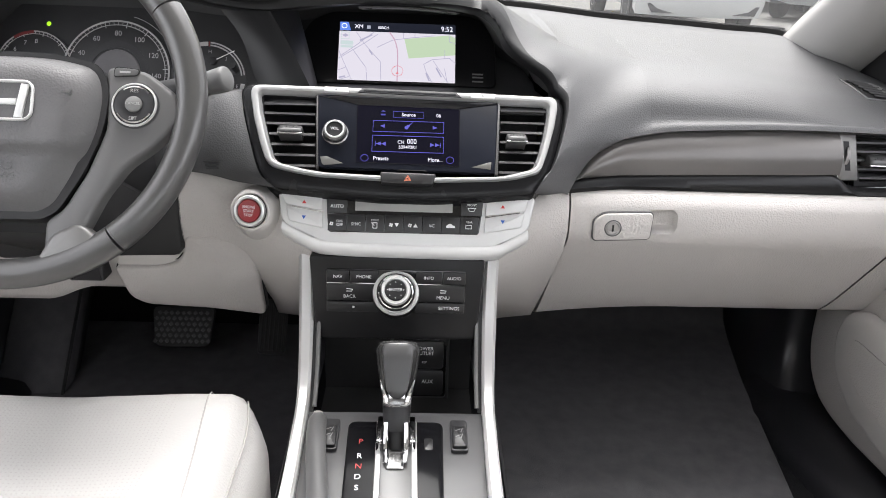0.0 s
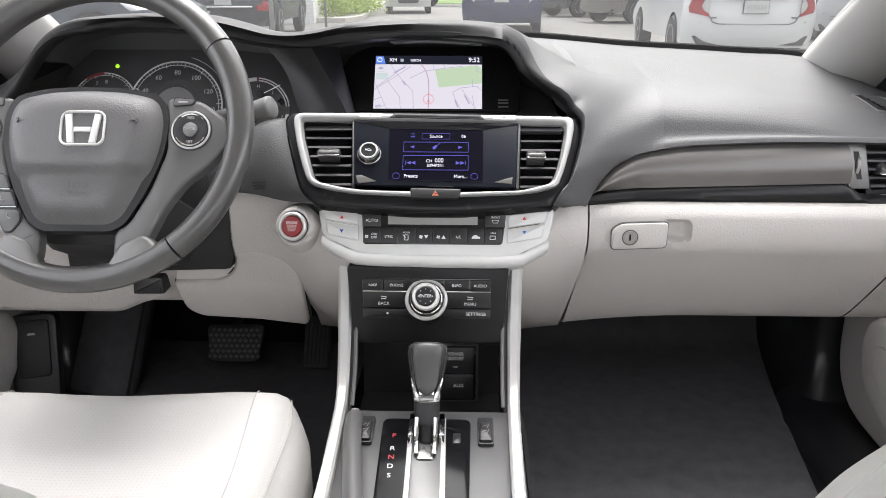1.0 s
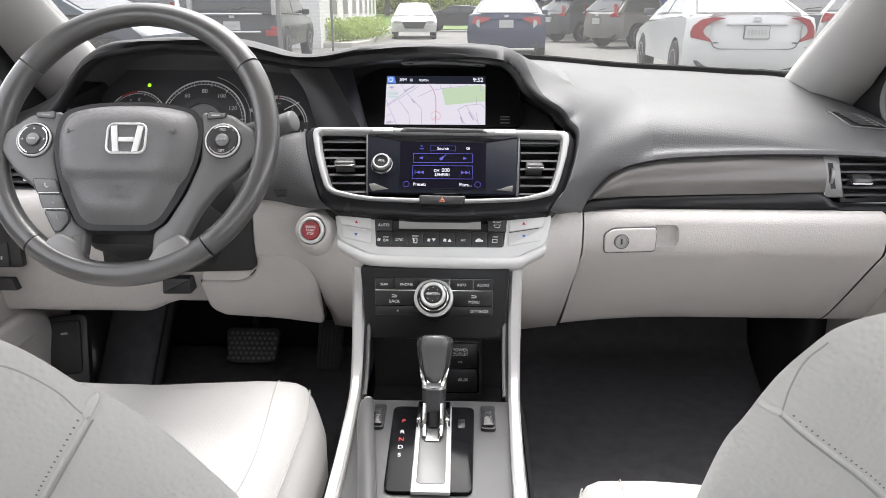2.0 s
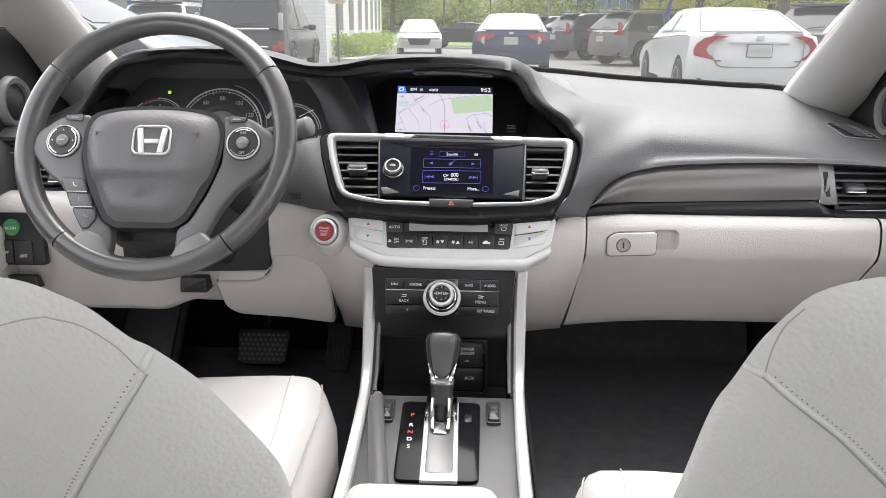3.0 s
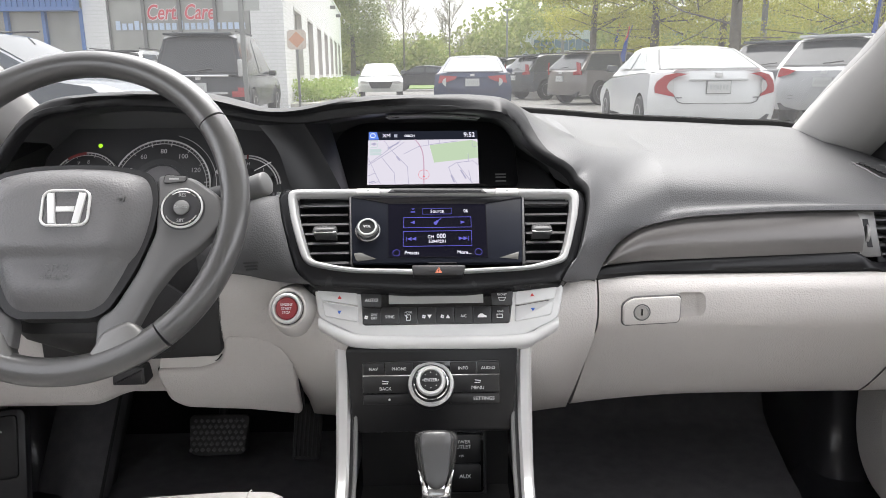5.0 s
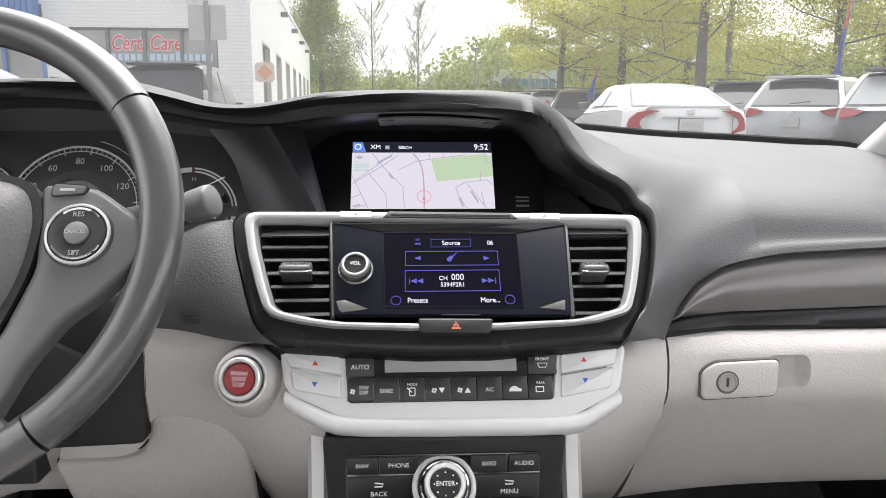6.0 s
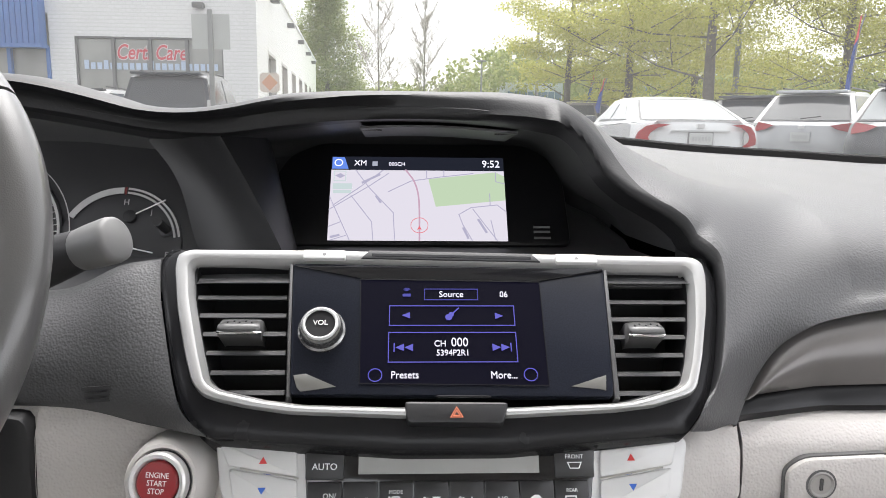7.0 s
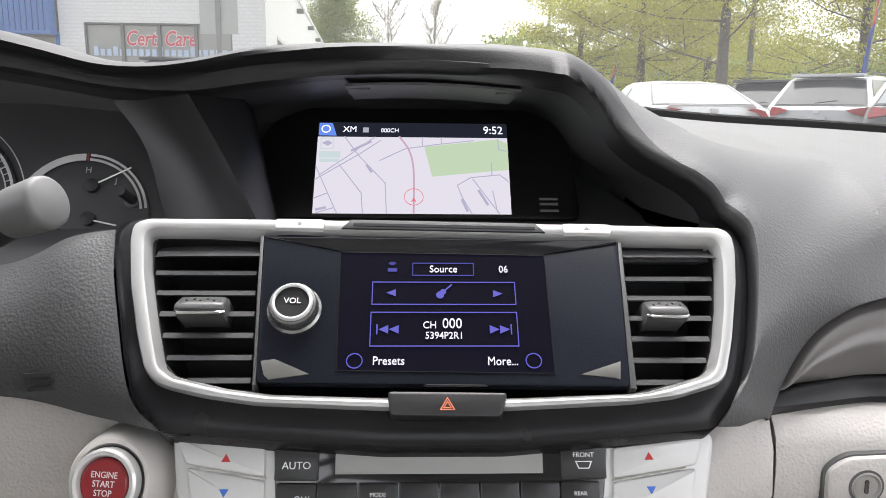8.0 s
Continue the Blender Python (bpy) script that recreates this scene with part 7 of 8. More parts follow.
back = solo("rear_window", loft([[(x, -0.86 - 0.66 * f, 1.37 - 0.41 * f - 0.04 * (x / 0.6) ** 2) for x in frange(-0.58 - 0.10 * f, 0.58 + 0.10 * f, 9)] for f in frange(0, 1, 5)]), clear("rear_glass", (0.9, 0.92, 0.91), 0.03, 0.0), "clear rear window", "window", kind="structure")
back.visible_shadow = False
solo("parcel_shelf", box(-0.78, 0.78, -1.6, -1.30, 0.90, 0.935, 0.01), CARPET, "dark parcel shelf under the rear window", "shelf", kind="structure")
for s in (-1, 1):
    solo("rear_pillar", loft([[(s * (0.63 + 0.14 * f) + dx, -0.84 - 0.68 * f + dyy, 1.35 - 0.42 * f) for dx, dyy in ((-0.03, -0.06), (0.03, -0.06), (0.03, 0.06), (-0.03, 0.06))] for f in (0, 1)], True, True), PILLAR, "grey rear pillar", "pillar", kind="structure")
fr = [(x, 1.455 - 0.03 * (x / 0.75) ** 2, BASE(x)) for x in frange(-0.74, 0.74, 40)]
part("windscreen_band", loft([[(x, y - 0.012, z - 0.010), (x, y, z + 0.004), (x, y + 0.010, z + 0.0105)] for x, y, z in fr]), mat("black_glass_band", (0.004, 0.004, 0.004), 0.9, spec=0.05), ws, "black band at the foot of the glass")

# ---- outside ----
ASPHALT = mat("worn_asphalt", (0.17, 0.165, 0.155), 0.9, vary=0.25, scale=0.6, bump=0.4, grain=60)
PAINTW = mat("white_painted_brick", (0.60, 0.61, 0.61), 0.75, vary=0.05, scale=1.5, bump=0.5, grain=14)
bn, bk = PAINTW.node_tree.nodes, PAINTW.node_tree.links
courses, mapping, relief = bn.new("ShaderNodeTexBrick"), bn.new("ShaderNodeMapping"), bn.new("ShaderNodeBump")
mapping.inputs["Rotation"].default_value = (radians(90), 0, 0)
bk.new([q for q in bn if q.type == 'TEX_COORD'][0].outputs["Object"], mapping.inputs["Vector"])
bk.new(mapping.outputs[0], courses.inputs["Vector"])
courses.inputs["Scale"].default_value, courses.inputs["Mortar Size"].default_value = 2.4, 0.03
courses.inputs["Color1"].default_value, courses.inputs["Color2"].default_value, courses.inputs["Mortar"].default_value = (0.78, 0.78, 0.77, 1), (0.74, 0.74, 0.73, 1), (0.66, 0.66, 0.65, 1)
bk.new(courses.outputs["Color"], bn["Principled BSDF"].inputs["Base Color"])
relief.inputs["Strength"].default_value, relief.inputs["Distance"].default_value, relief.invert = 0.3, 0.006, True
bk.new(courses.outputs["Fac"], relief.inputs["Height"])
bk.new(relief.outputs[0], bn["Principled BSDF"].inputs["Normal"])
CONCRETE = mat("pale_concrete", (0.5, 0.48, 0.44), 0.85, vary=0.12, scale=3, bump=0.3, grain=50)
CARGLASS = mat("dark_car_glass", (0.045, 0.05, 0.052), 0.10, vary=0.1, scale=2, spec=0.45)
# pale base colour stands in for reflected sky; the specular is kept low
SKYGLASS = mat("car_glass_sky_sheen", (0.33, 0.345, 0.345), 0.20, vary=0.25, scale=3, spec=0.05)
TYRE = mat("tyre_rubber", (0.02, 0.02, 0.02), 0.8, vary=0.2, scale=40)
RIMM = mat("alloy_rim", (0.5, 0.5, 0.5), 0.35, 0.6)
TAIL = mat("red_tail_lamp", (0.32, 0.014, 0.018), 0.15, vary=0.2, scale=25, coat=0.5)
LAMPW = mat("clear_lamp", (0.45, 0.45, 0.44), 0.12, vary=0.2, scale=30)
PLATEM = mat("plain_plate", (0.5, 0.51, 0.5), 0.45, vary=0.08, scale=60)
PLATEBAR = mat("faint_plate_bar", (0.42, 0.43, 0.43), 0.5)
BUMP = mat("black_bumper", (0.025, 0.025, 0.027), 0.5, vary=0.2, scale=12)


def paint(name, c, rough=0.22):
    return mat(name, c, rough, vary=0.06, scale=1.2, coat=0.35 if max(c) > 0.1 else 0.12)


WHITEP, NAVYP, BLACKP = paint("white_car_paint", (0.60, 0.61, 0.61)), paint("navy_car_paint", (0.035, 0.045, 0.09)), paint("black_car_paint", (0.016, 0.019, 0.024))
GREYP, SILVERP, BLUEGREY = paint("grey_car_paint", (0.07, 0.075, 0.08)), paint("silver_car_paint", (0.42, 0.43, 0.44)), paint("dark_blue_grey_paint", (0.045, 0.06, 0.08))

TAILS = {"swept": [[(0.48, 0.985), (0.66, 1.0), (0.82, 0.975), (0.91, 0.90), (0.93, 0.82), (0.91, 0.745), (0.65, 0.675), (0.665, 0.715), (0.74, 0.765), (0.775, 0.82), (0.75, 0.885), (0.66, 0.945)]],
         "wide": [[(0.40, 0.94), (0.86, 0.98), (0.88, 0.80), (0.62, 0.82), (0.44, 0.88)]],
         "tall": [[(0.80, 1.30), (0.88, 1.28), (0.90, 0.94), (0.66, 0.92), (0.68, 1.00), (0.80, 1.04)]],
         "wedge": [[(0.52, 1.0), (0.88, 1.07), (0.93, 0.98), (0.92, 0.90), (0.66, 0.93)]],
         "low": [[(0.80, 0.80), (0.93, 0.80), (0.93, 0.68), (0.80, 0.70)]],
         "block": [[(0.74, 0.98), (0.90, 0.98), (0.90, 0.78), (0.74, 0.80)]]}


def car(name, label, size, kind, body, tails, m, glass=CARGLASS, front=False):
    """A parked car, nose along its own +y: shell, cabin, windows, lamps, wheels."""
    L, W, H = size
    c = thing(name, label, "car", m, "parked cars")
    h, hw = L / 2, W / 2
    if kind == "saloon":
        side = [(-h + 0.10, 0.26), (-h + 0.01, 0.42), (-h, 0.66), (-h + 0.03, 0.93), (-h + 0.10, 1.02), (-h + 0.55, 1.04), (0.1, 0.96), (h - 1.25, 0.93), (h - 0.5, 0.83), (h - 0.1, 0.70), (h, 0.55), (h - 0.06, 0.28)]
        base = [(-h + 0.42, 1.02), (-h + 1.25, H - 0.05), (-h + 1.75, H - 0.005), (-0.15, H), (0.35, H - 0.04), (h - 1.05, 0.93)]
        wb, wt = hw * 0.90, hw * 0.64
    else:
        side = [(-h + 0.08, 0.30), (-h, 0.46), (-h + 0.01, 0.75), (-h + 0.05, 1.0), (-h + 0.12, 1.06), (-h + 0.5, 1.06), (0.2, 1.03), (h - 1.15, 1.03), (h - 0.35, 0.95), (h - 0.05, 0.80), (h, 0.55), (h - 0.08, 0.30)]
        if H > 1.8:
            base = [(-h + 0.10, 1.04), (-h + 0.38, H - 0.12), (-h + 0.62, H - 0.02), (-0.3, H), (0.3, H - 0.04), (h - 1.05, 1.03)]
        else:
            base = [(-h + 0.14, 1.04), (-h + 0.62, H - 0.12), (-h + 0.95, H - 0.03), (-0.35, H), (0.15, H - 0.05), (h - 1.10, 1.03)]
        wb, wt = hw * 0.93, hw * (0.72 if H > 1.8 else 0.66)
    wr = 0.33 if kind == "saloon" else 0.37
    wy = (-h + 0.95, h - 0.88)
    arch = []
    for cy in wy:
        arch += [(cy + (wr + 0.05) * math.cos(a), max(0.24, wr + (wr + 0.05) * math.sin(a))) for a in [math.pi * (1 - k / 10) for k in range(11)]]
    out = [(y, z) for y, z in arch] + [side[-1]] + list(reversed(side[1:-1])) + [side[0]]

    def bow(s):
        return 0.30 * abs(s) ** 4.5

    def skin(y, z, s):
        e = bow(s) * max(0, (abs(y) - (h - 0.9)) / 0.9)
        tz = 0.035 * abs(s) ** 6 if z > 0.6 else 0
        bulge = hw * (1 - 0.05 * max(0, (z - 0.75) / 0.3) - 0.04 * max(0, (0.5 - z) / 0.25))
        return Vector((s * bulge, y - math.copysign(e, y), z - tz))
    top = [side[0]] + side[1:]
    ss = [-1, -0.985, -0.95, -0.86, -0.7, -0.4, 0, 0.4, 0.7, 0.86, 0.95, 0.985, 1]
    bm = bmesh.new()
    rows = [[bm.verts.new(skin(y, z, s)) for y, z in top] for s in ss]
    for a, b in zip(rows, rows[1:]):
        for i in range(len(top) - 1):
            bm.faces.new((a[i], a[i + 1], b[i + 1], b[i]))
    for s, edge in ((-1, rows[0]), (1, rows[-1])):
        av = [bm.verts.new((s * hw * 0.965, y, z)) for y, z in arch]
        bm.faces.new(av + list(reversed(edge)))
    part("shell", bm, body, c, "", angle=32)

    def cab(y, z, s):
        f = max(0, (z - 1.0) / (H - 1.0))
        return Vector((s * (wb + (wt - wb) * f ** 1.2), y - (0.05 if y < 0 else -0.05) * -abs(s) ** 3 * f, z - 0.03 * abs(s) ** 4 * f))
    cs = [-1, -0.9, -0.6, 0, 0.6, 0.9, 1]
    bm = bmesh.new()
    rws = [[bm.verts.new(cab(y, z, s)) for s in cs] for y, z in base]
    for a, b in zip(rws, rws[1:]):
        for i in range(len(cs) - 1):
            bm.faces.new((a[i], a[i + 1], b[i + 1], b[i]))
    for k in (0, -1):
        bm.faces.new([r[k] for r in rws])
    part("cabin", bm, body, c, "", angle=40)
    (y0, z0), (y1, z1) = base[0], base[1]
    g = [[cab(y0 + (y1 - y0) * f, z0 + (z1 - z0) * f, s) + Vector((0, -0.012, 0.006)) for s in (-0.86, -0.5, 0, 0.5, 0.86)] for f in (0.10, 0.5, 0.93)]
    part("rear_window", solid(g, (0, 0.02, -0.01)), glass, c, "rear window glass")
    g = [[cab(y0 + (y1 - y0) * f, z0 + (z1 - z0) * f, q) + Vector((0, -0.008, 0.004)) for q in (-0.90, -0.5, 0, 0.5, 0.90)] for f in (0.06, 0.5, 0.97)]
    part("window_trim", solid(g, (0, 0.02, -0.01)), BUMP, c, "dark rear window trim")
    (y0, z0), (y1, z1) = base[-1], base[-2]
    g = [[cab(y0 + (y1 - y0) * f, z0 + (z1 - z0) * f, s) + Vector((0, 0.012, 0.006)) for s in (-0.88, -0.5, 0, 0.5, 0.88)] for f in (0.12, 0.5, 0.94)]
    part("front_window", solid(g, (0, -0.02, -0.01)), glass, c, "windscreen glass")
    ya, yb = base[0][0], base[-1][0]
    mid = (ya + yb) / 2
    for s in (-1, 1):
        for q in ([(ya + 0.55 if kind == "saloon" else ya + 0.18, 1.06), (base[1][0] + 0.30 if kind == "saloon" else base[1][0] + 0.05, H - 0.11), (mid - 0.05, H - 0.09), (mid - 0.05, 1.06)], [(mid + 0.05, 1.06), (mid + 0.05, H - 0.09), (base[-2][0] - 0.05, H - 0.12), (yb - 0.42, 1.06)]):
            pts = [cab(y, z, s * 1.0) + Vector((s * 0.008, 0, 0)) for y, z in q]
            bm = bmesh.new()
            a = [bm.verts.new(p) for p in pts]
            b = [bm.verts.new(p - Vector((s * 0.02, 0, 0))) for p in pts]
            ring_faces(bm, a, b)
            bm.faces.new(a)
            bm.faces.new(list(reversed(b)))
            part("side_window", bm, glass, c)
        part("mirror", box(s * (hw + 0.02) - 0.09, s * (hw + 0.02) + 0.09, yb - 0.62, yb - 0.48, 1.0, 1.13, 0.04), body if body is not WHITEP else GREYP, c, "door mirror")
        for cy in wy:
            wm = pose(s * (hw - 0.11), cy, wr, 0, 90, 0)
            w = part("wheel", lathe([(wr * 0.62, -0.10), (wr * 0.94, -0.10), (wr, -0.07), (wr, 0.07), (wr * 0.94, 0.10), (wr * 0.62, 0.10)], 28, wm), TYRE, c, "black tyre")
            part("rim", lathe([(wr * 0.64, s * 0.04), (wr * 0.62, s * 0.104), (wr * 0.54, s * 0.085), (wr * 0.2, s * 0.09), (wr * 0.1, s * 0.10)], 24, wm), RIMM, w, "silver alloy rim")
            for k in range(5):
                a = k * 72 + 36
                part("rim_gap", plate([(-0.028, wr * 0.26), (0.028, wr * 0.26), (0.05, wr * 0.52), (-0.05, wr * 0.52)], 0.08 * s, 0.094 * s + 0.002, 0, wm @ pose(0, 0, 0, 0, 0, a)) if s > 0 else plate([(-0.028, wr * 0.26), (0.028, wr * 0.26), (0.05, wr * 0.52), (-0.05, wr * 0.52)], -0.096, -0.08, 0, wm @ pose(0, 0, 0, 0, 0, a)), TYRE, w)

    def on_end(pts, dep, y):
        bm = bmesh.new()
        f = [bm.verts.new(skin(y, z, x / hw) + Vector((0, math.copysign(dep, y), 0))) for x, z in pts]
        b = [bm.verts.new(v.co - Vector((0, math.copysign(0.05, y), 0))) for v in f]
        ring_faces(bm, f, b)
        bm.faces.new(f)
        bm.faces.new(list(reversed(b)))
        return bm
    for s in (-1, 1):
        for t in TAILS[tails]:
            part("tail_lamp", on_end([(s * x * hw, z) for x, z in t], 0.022, -h), TAIL, c, "red tail lamp")
        if tails in ("swept", "wide"):
            part("lamp_insert", on_end([(s * x * hw, z) for x, z in ((0.69, 0.905), (0.755, 0.882), (0.78, 0.82), (0.745, 0.763), (0.67, 0.714), (0.665, 0.80))], 0.018, -h), LAMPW, c)
        part("head_lamp", on_end([(s * x * hw, z) for x, z in ((0.5, 0.70), (0.88, 0.74), (0.88, 0.64), (0.55, 0.61))], 0.03, h), LAMPW, c, "clear head lamp")
    pl = part("number_plate", on_end([(-0.16, 0.72), (0.16, 0.72), (0.16, 0.88), (-0.16, 0.88)], 0.024, -h), PLATEM, c, "plain white number plate")
    part("plate_frame", on_end([(-0.168, 0.712), (0.168, 0.712), (0.168, 0.888), (-0.168, 0.888)], 0.018, -h), SILVERP if body is not WHITEP else SPOKE, pl)
    bm = bmesh.new()
    for x in frange(-0.11, 0.11, 6):
        prism(bm, rr(x - 0.014, x + 0.014, 0.77, 0.83), 0, 0.004, m=Matrix.Translation((0, -h - 0.026, 0)) @ pose(0, 0, 0, 90))
    part("plate_print", bm, PLATEBAR, pl)
    part("badge", on_end([(-0.05, 0.945), (0.05, 0.945), (0.05, 0.995), (-0.05, 0.995)], 0.02, -h + 0.02), SILVERLIT, c, "plain chrome badge shape")
    part("rear_bumper", on_end([(-0.80 * hw, 0.30), (0.80 * hw, 0.30), (0.86 * hw, 0.42), (-0.86 * hw, 0.42)], 0.02, -h), BUMP, c, "dark lower bumper")
    for zz in ((0.655, 0.665) if kind == "saloon" else (0.50, 0.56)):
        part("shut_line", on_end([(-0.62 * hw, zz), (0.62 * hw, zz), (0.62 * hw, zz + 0.006), (-0.62 * hw, zz + 0.006)], 0.004, -h), BUMP, c)
    if kind == "saloon":
        edge = [(-0.66, 0.69), (-0.60, 0.60), (-0.52, 0.575), (0, 0.57), (0.52, 0.575), (0.60, 0.60), (0.66, 0.69)]
        part("boot_line", on_end([(x * hw, z) for x, z in edge] + [(x * hw * 0.99, z + 0.012) for x, z in reversed(edge)], 0.005, -h), SPOKE if body is WHITEP else BUMP, c)
        part("boot_crease", on_end([(-0.46 * hw, 0.895), (0.46 * hw, 0.895), (0.44 * hw, 0.915), (-0.44 * hw, 0.915)], 0.012, -h), body, c)
    part("grille", on_end([(-0.40 * hw, 0.42), (0.40 * hw, 0.42), (0.54 * hw, 0.68), (-0.54 * hw, 0.68)], 0.02, h), BUMP, c, "dark grille")
    part("bumper_line", on_end([(-0.78 * hw, 0.60), (0.78 * hw, 0.60), (0.78 * hw, 0.615), (-0.78 * hw, 0.615)], 0.006, -h), GREYP if body is WHITEP else BUMP, c)
    if kind != "saloon":
        ry, rz = base[1]
        part("spoiler", box(-wt * 0.98, wt * 0.98, ry - 0.16, ry + 0.14, rz + 0.03, rz + 0.085, 0.025), body if body is not WHITEP else BUMP, c, "roof spoiler")
        part("wiper", tube([(-0.05, -h + 0.10, 1.12), (0.28, -h + 0.12, 1.16)], 0.012, 6), BUMP, c)
        for s in (-1, 1):
            part("roof_rail", tube([(s * wt * 0.93, -h + 0.85, H + 0.012), (s * wt * 0.93, 0.25, H + 0.012)], 0.016, 6), BUMP, c)
    else:
        part("deck_lip", on_end([(-0.70 * hw, 1.015), (0.70 * hw, 1.015), (0.66 * hw, 1.045), (-0.66 * hw, 1.045)], 0.03, -h + 0.09), body, c)
    return c


SED, SUV = (4.64, 1.80, 1.42), (4.60, 1.84, 1.66)
# cars given this pale glass have the sky's reflection painted on their windows
car("white_saloon", "white saloon with red swept tail lamps and a blank plate", SED, "saloon", WHITEP, "swept", pose(4.04, 12.7, 0, 0, 0, -3), SKYGLASS)
car("navy_saloon", "navy blue saloon with wide red tail lamps", (4.88, 1.86, 1.45), "saloon", NAVYP, "wide", pose(1.07, 20.2, 0, 0, 0, -4), SKYGLASS)
boss = car("black_suv", "large black off-roader with chrome tailgate bars", (4.80, 1.90, 1.90), "suv", BLACKP, "low", pose(-4.80, 17.5, 0, 0, 0, 3))
for z0, z1, half_ in ((1.00, 1.045, 0.62), (0.66, 0.70, 0.58)):
    part("chrome_bar", box(-half_, half_, -2.47, -2.38, z0, z1, 0.012), CHROME, boss, "chrome tailgate bar")
for s in (-1, 1):
    part("clear_lamp", box(s * 0.83 - 0.045, s * 0.83 + 0.045, -2.37, -2.22, 1.0, 1.34, 0.03), LAMPW, boss, "tall clear tail lamp")
    part("red_lamp", box(s * 0.78 - 0.13, s * 0.78 + 0.13, -2.41, -2.30, 0.60, 0.72, 0.02), TAIL, boss, "low red reflector")
car("white_oncoming_saloon", "white saloon facing the camera by the hedge", (4.88, 1.86, 1.45), "saloon", WHITEP, "wide", pose(-2.35, 33.5, 0, 0, 0, 184))
car("white_suv", "white compact sport utility with tall red lamps", SUV, "suv", WHITEP, "tall", pose(-7.6, 19.6, 0, 0, 0, 4))
car("dark_blue_estate", "dark blue-grey car with a chrome window line", (4.8, 1.86, 1.66), "suv", BLUEGREY, "wide", pose(-5.98, 10.6, 0, 0, 0, -98))
car("dark_grey_suv", "dark grey sport utility with red lamps", SUV, "suv", GREYP, "wedge", pose(8.48, 17.8, 0, 0, 0, -42))
car("silver_suv", "silver sport utility with a dark spoiler", SUV, "suv", SILVERP, "wedge", pose(8.38, 15.0, 0, 0, 0, -42))
car("dark_grey_suv", "dark grey sport utility with sky sheen painted pale on its rear window", SUV, "suv", GREYP, "wedge", pose(8.5, 12.2, 0, 0, 0, -42), SKYGLASS)
car("dark_suv", "dark sport utility parked sideways on in the row", SUV, "suv", GREYP, "tall", pose(4.97, 29.5, 0, 0, 0, -62))
car("grey_suv", "grey sport utility parked in the row", SUV, "suv", paint("taupe_paint", (0.16, 0.15, 0.14)), "tall", pose(5.9, 24.8, 0, 0, 0, -60))
row = ((WHITEP, "saloon", "white saloon in the far row"), (BLACKP, "suv", "black car in the far row"), (SILVERP, "saloon", "silver saloon in the far row"), (GREYP, "suv", "grey car in the far row"), (WHITEP, "suv", "white car in the far row"), (BLACKP, "saloon", "black saloon in the far row"), (SILVERP, "suv", "silver car in the far row"))
for k, (pt, kd, lb) in enumerate(row):
    car("parked_car", lb, SED if kd == "saloon" else SUV, kd, pt, "wide" if kd == "saloon" else "tall", pose(4.55 - 0.04 * k, 33.0 + 3.1 * k, 0, 0, 0, -64))
for k in range(6):
    pt, kd, lb = row[(k * 3 + 1) % 7]
    car("parked_car", lb, SED if kd == "saloon" else SUV, kd, pt, "wide" if kd == "saloon" else "tall", pose(9.6 + 2.9 * k, 29.5 + 0.3 * k, 0, 0, 0, 180))
car("dark_far_car", "dark car parked far off", SED, "saloon", BLACKP, "wide", pose(-0.6, 44, 0, 0, 0, 75))

# ground, kerbs, hedge
solo("ground", solid([[(x, y, 0) for x in (-400, -30, 0, 30, 400)] for y in (-60, 0, 20, 60, 900)], (0, 0, -0.3)), ASPHALT, "worn pale grey asphalt car park", "ground", kind="structure")
solo("pavement", solid([[(x, y, 0.14) for x in (-30.0, xe)] for y, xe in ((23.6, -3.6), (25.5, -3.3), (60, -5.6))], (0, 0, -0.16)), CONCRETE, "pale concrete pavement beside the building", "pavement", kind="structure")
GRASS = mat("spring_grass", (0.13, 0.2, 0.05), 0.9, vary=0.4, scale=2, bump=0.6, grain=40)
solo("verge", solid([[(x, y, 0.05 + 0.03 * (y - 48)) for x in frange(-60, 90, 12)] for y in (48, 56, 75)], (0, 0, -0.1)), GRASS, "green grass bank behind the car park", "ground", kind="structure")


def leafmat(name, c, c2):
    m = mat(name, c, 0.7, spec=0.2)
    n, l = m.node_tree.nodes, m.node_tree.links
    ge, mx, b = n.new("ShaderNodeNewGeometry"), n.new("ShaderNodeMix"), n["Principled BSDF"]
    mx.data_type = 'RGBA'
    mx.inputs["A"].default_value, mx.inputs["B"].default_value = (*c, 1), (*c2, 1)
    l.new(ge.outputs["Random Per Island"], mx.inputs["Factor"])
    l.new(mx.outputs["Result"], b.inputs["Base Color"])
    tr, ad = n.new("ShaderNodeBsdfTranslucent"), n.new("ShaderNodeMixShader")
    l.new(mx.outputs["Result"], tr.inputs["Color"])
    ad.inputs[0].default_value = 0.45
    l.new(b.outputs[0], ad.inputs[1])
    l.new(tr.outputs[0], ad.inputs[2])
    l.new(ad.outputs[0], n["Material Output"].inputs[0])
    return m


LEAF = leafmat("spring_leaf", (0.36, 0.37, 0.06), (0.54, 0.53, 0.16))
LEAFD = leafmat("wood_leaf", (0.20, 0.25, 0.08), (0.38, 0.40, 0.17))
LEAFH = leafmat("hedge_leaf", (0.26, 0.36, 0.09), (0.44, 0.52, 0.19))
BARK = mat("grey_bark", (0.14, 0.125, 0.105), 0.9, vary=0.3, scale=8, bump=0.8, grain=30)
BARKP = mat("pale_twig_bark", (0.30, 0.27, 0.23), 0.9, vary=0.2, scale=8)
rng = np.random.default_rng(7)


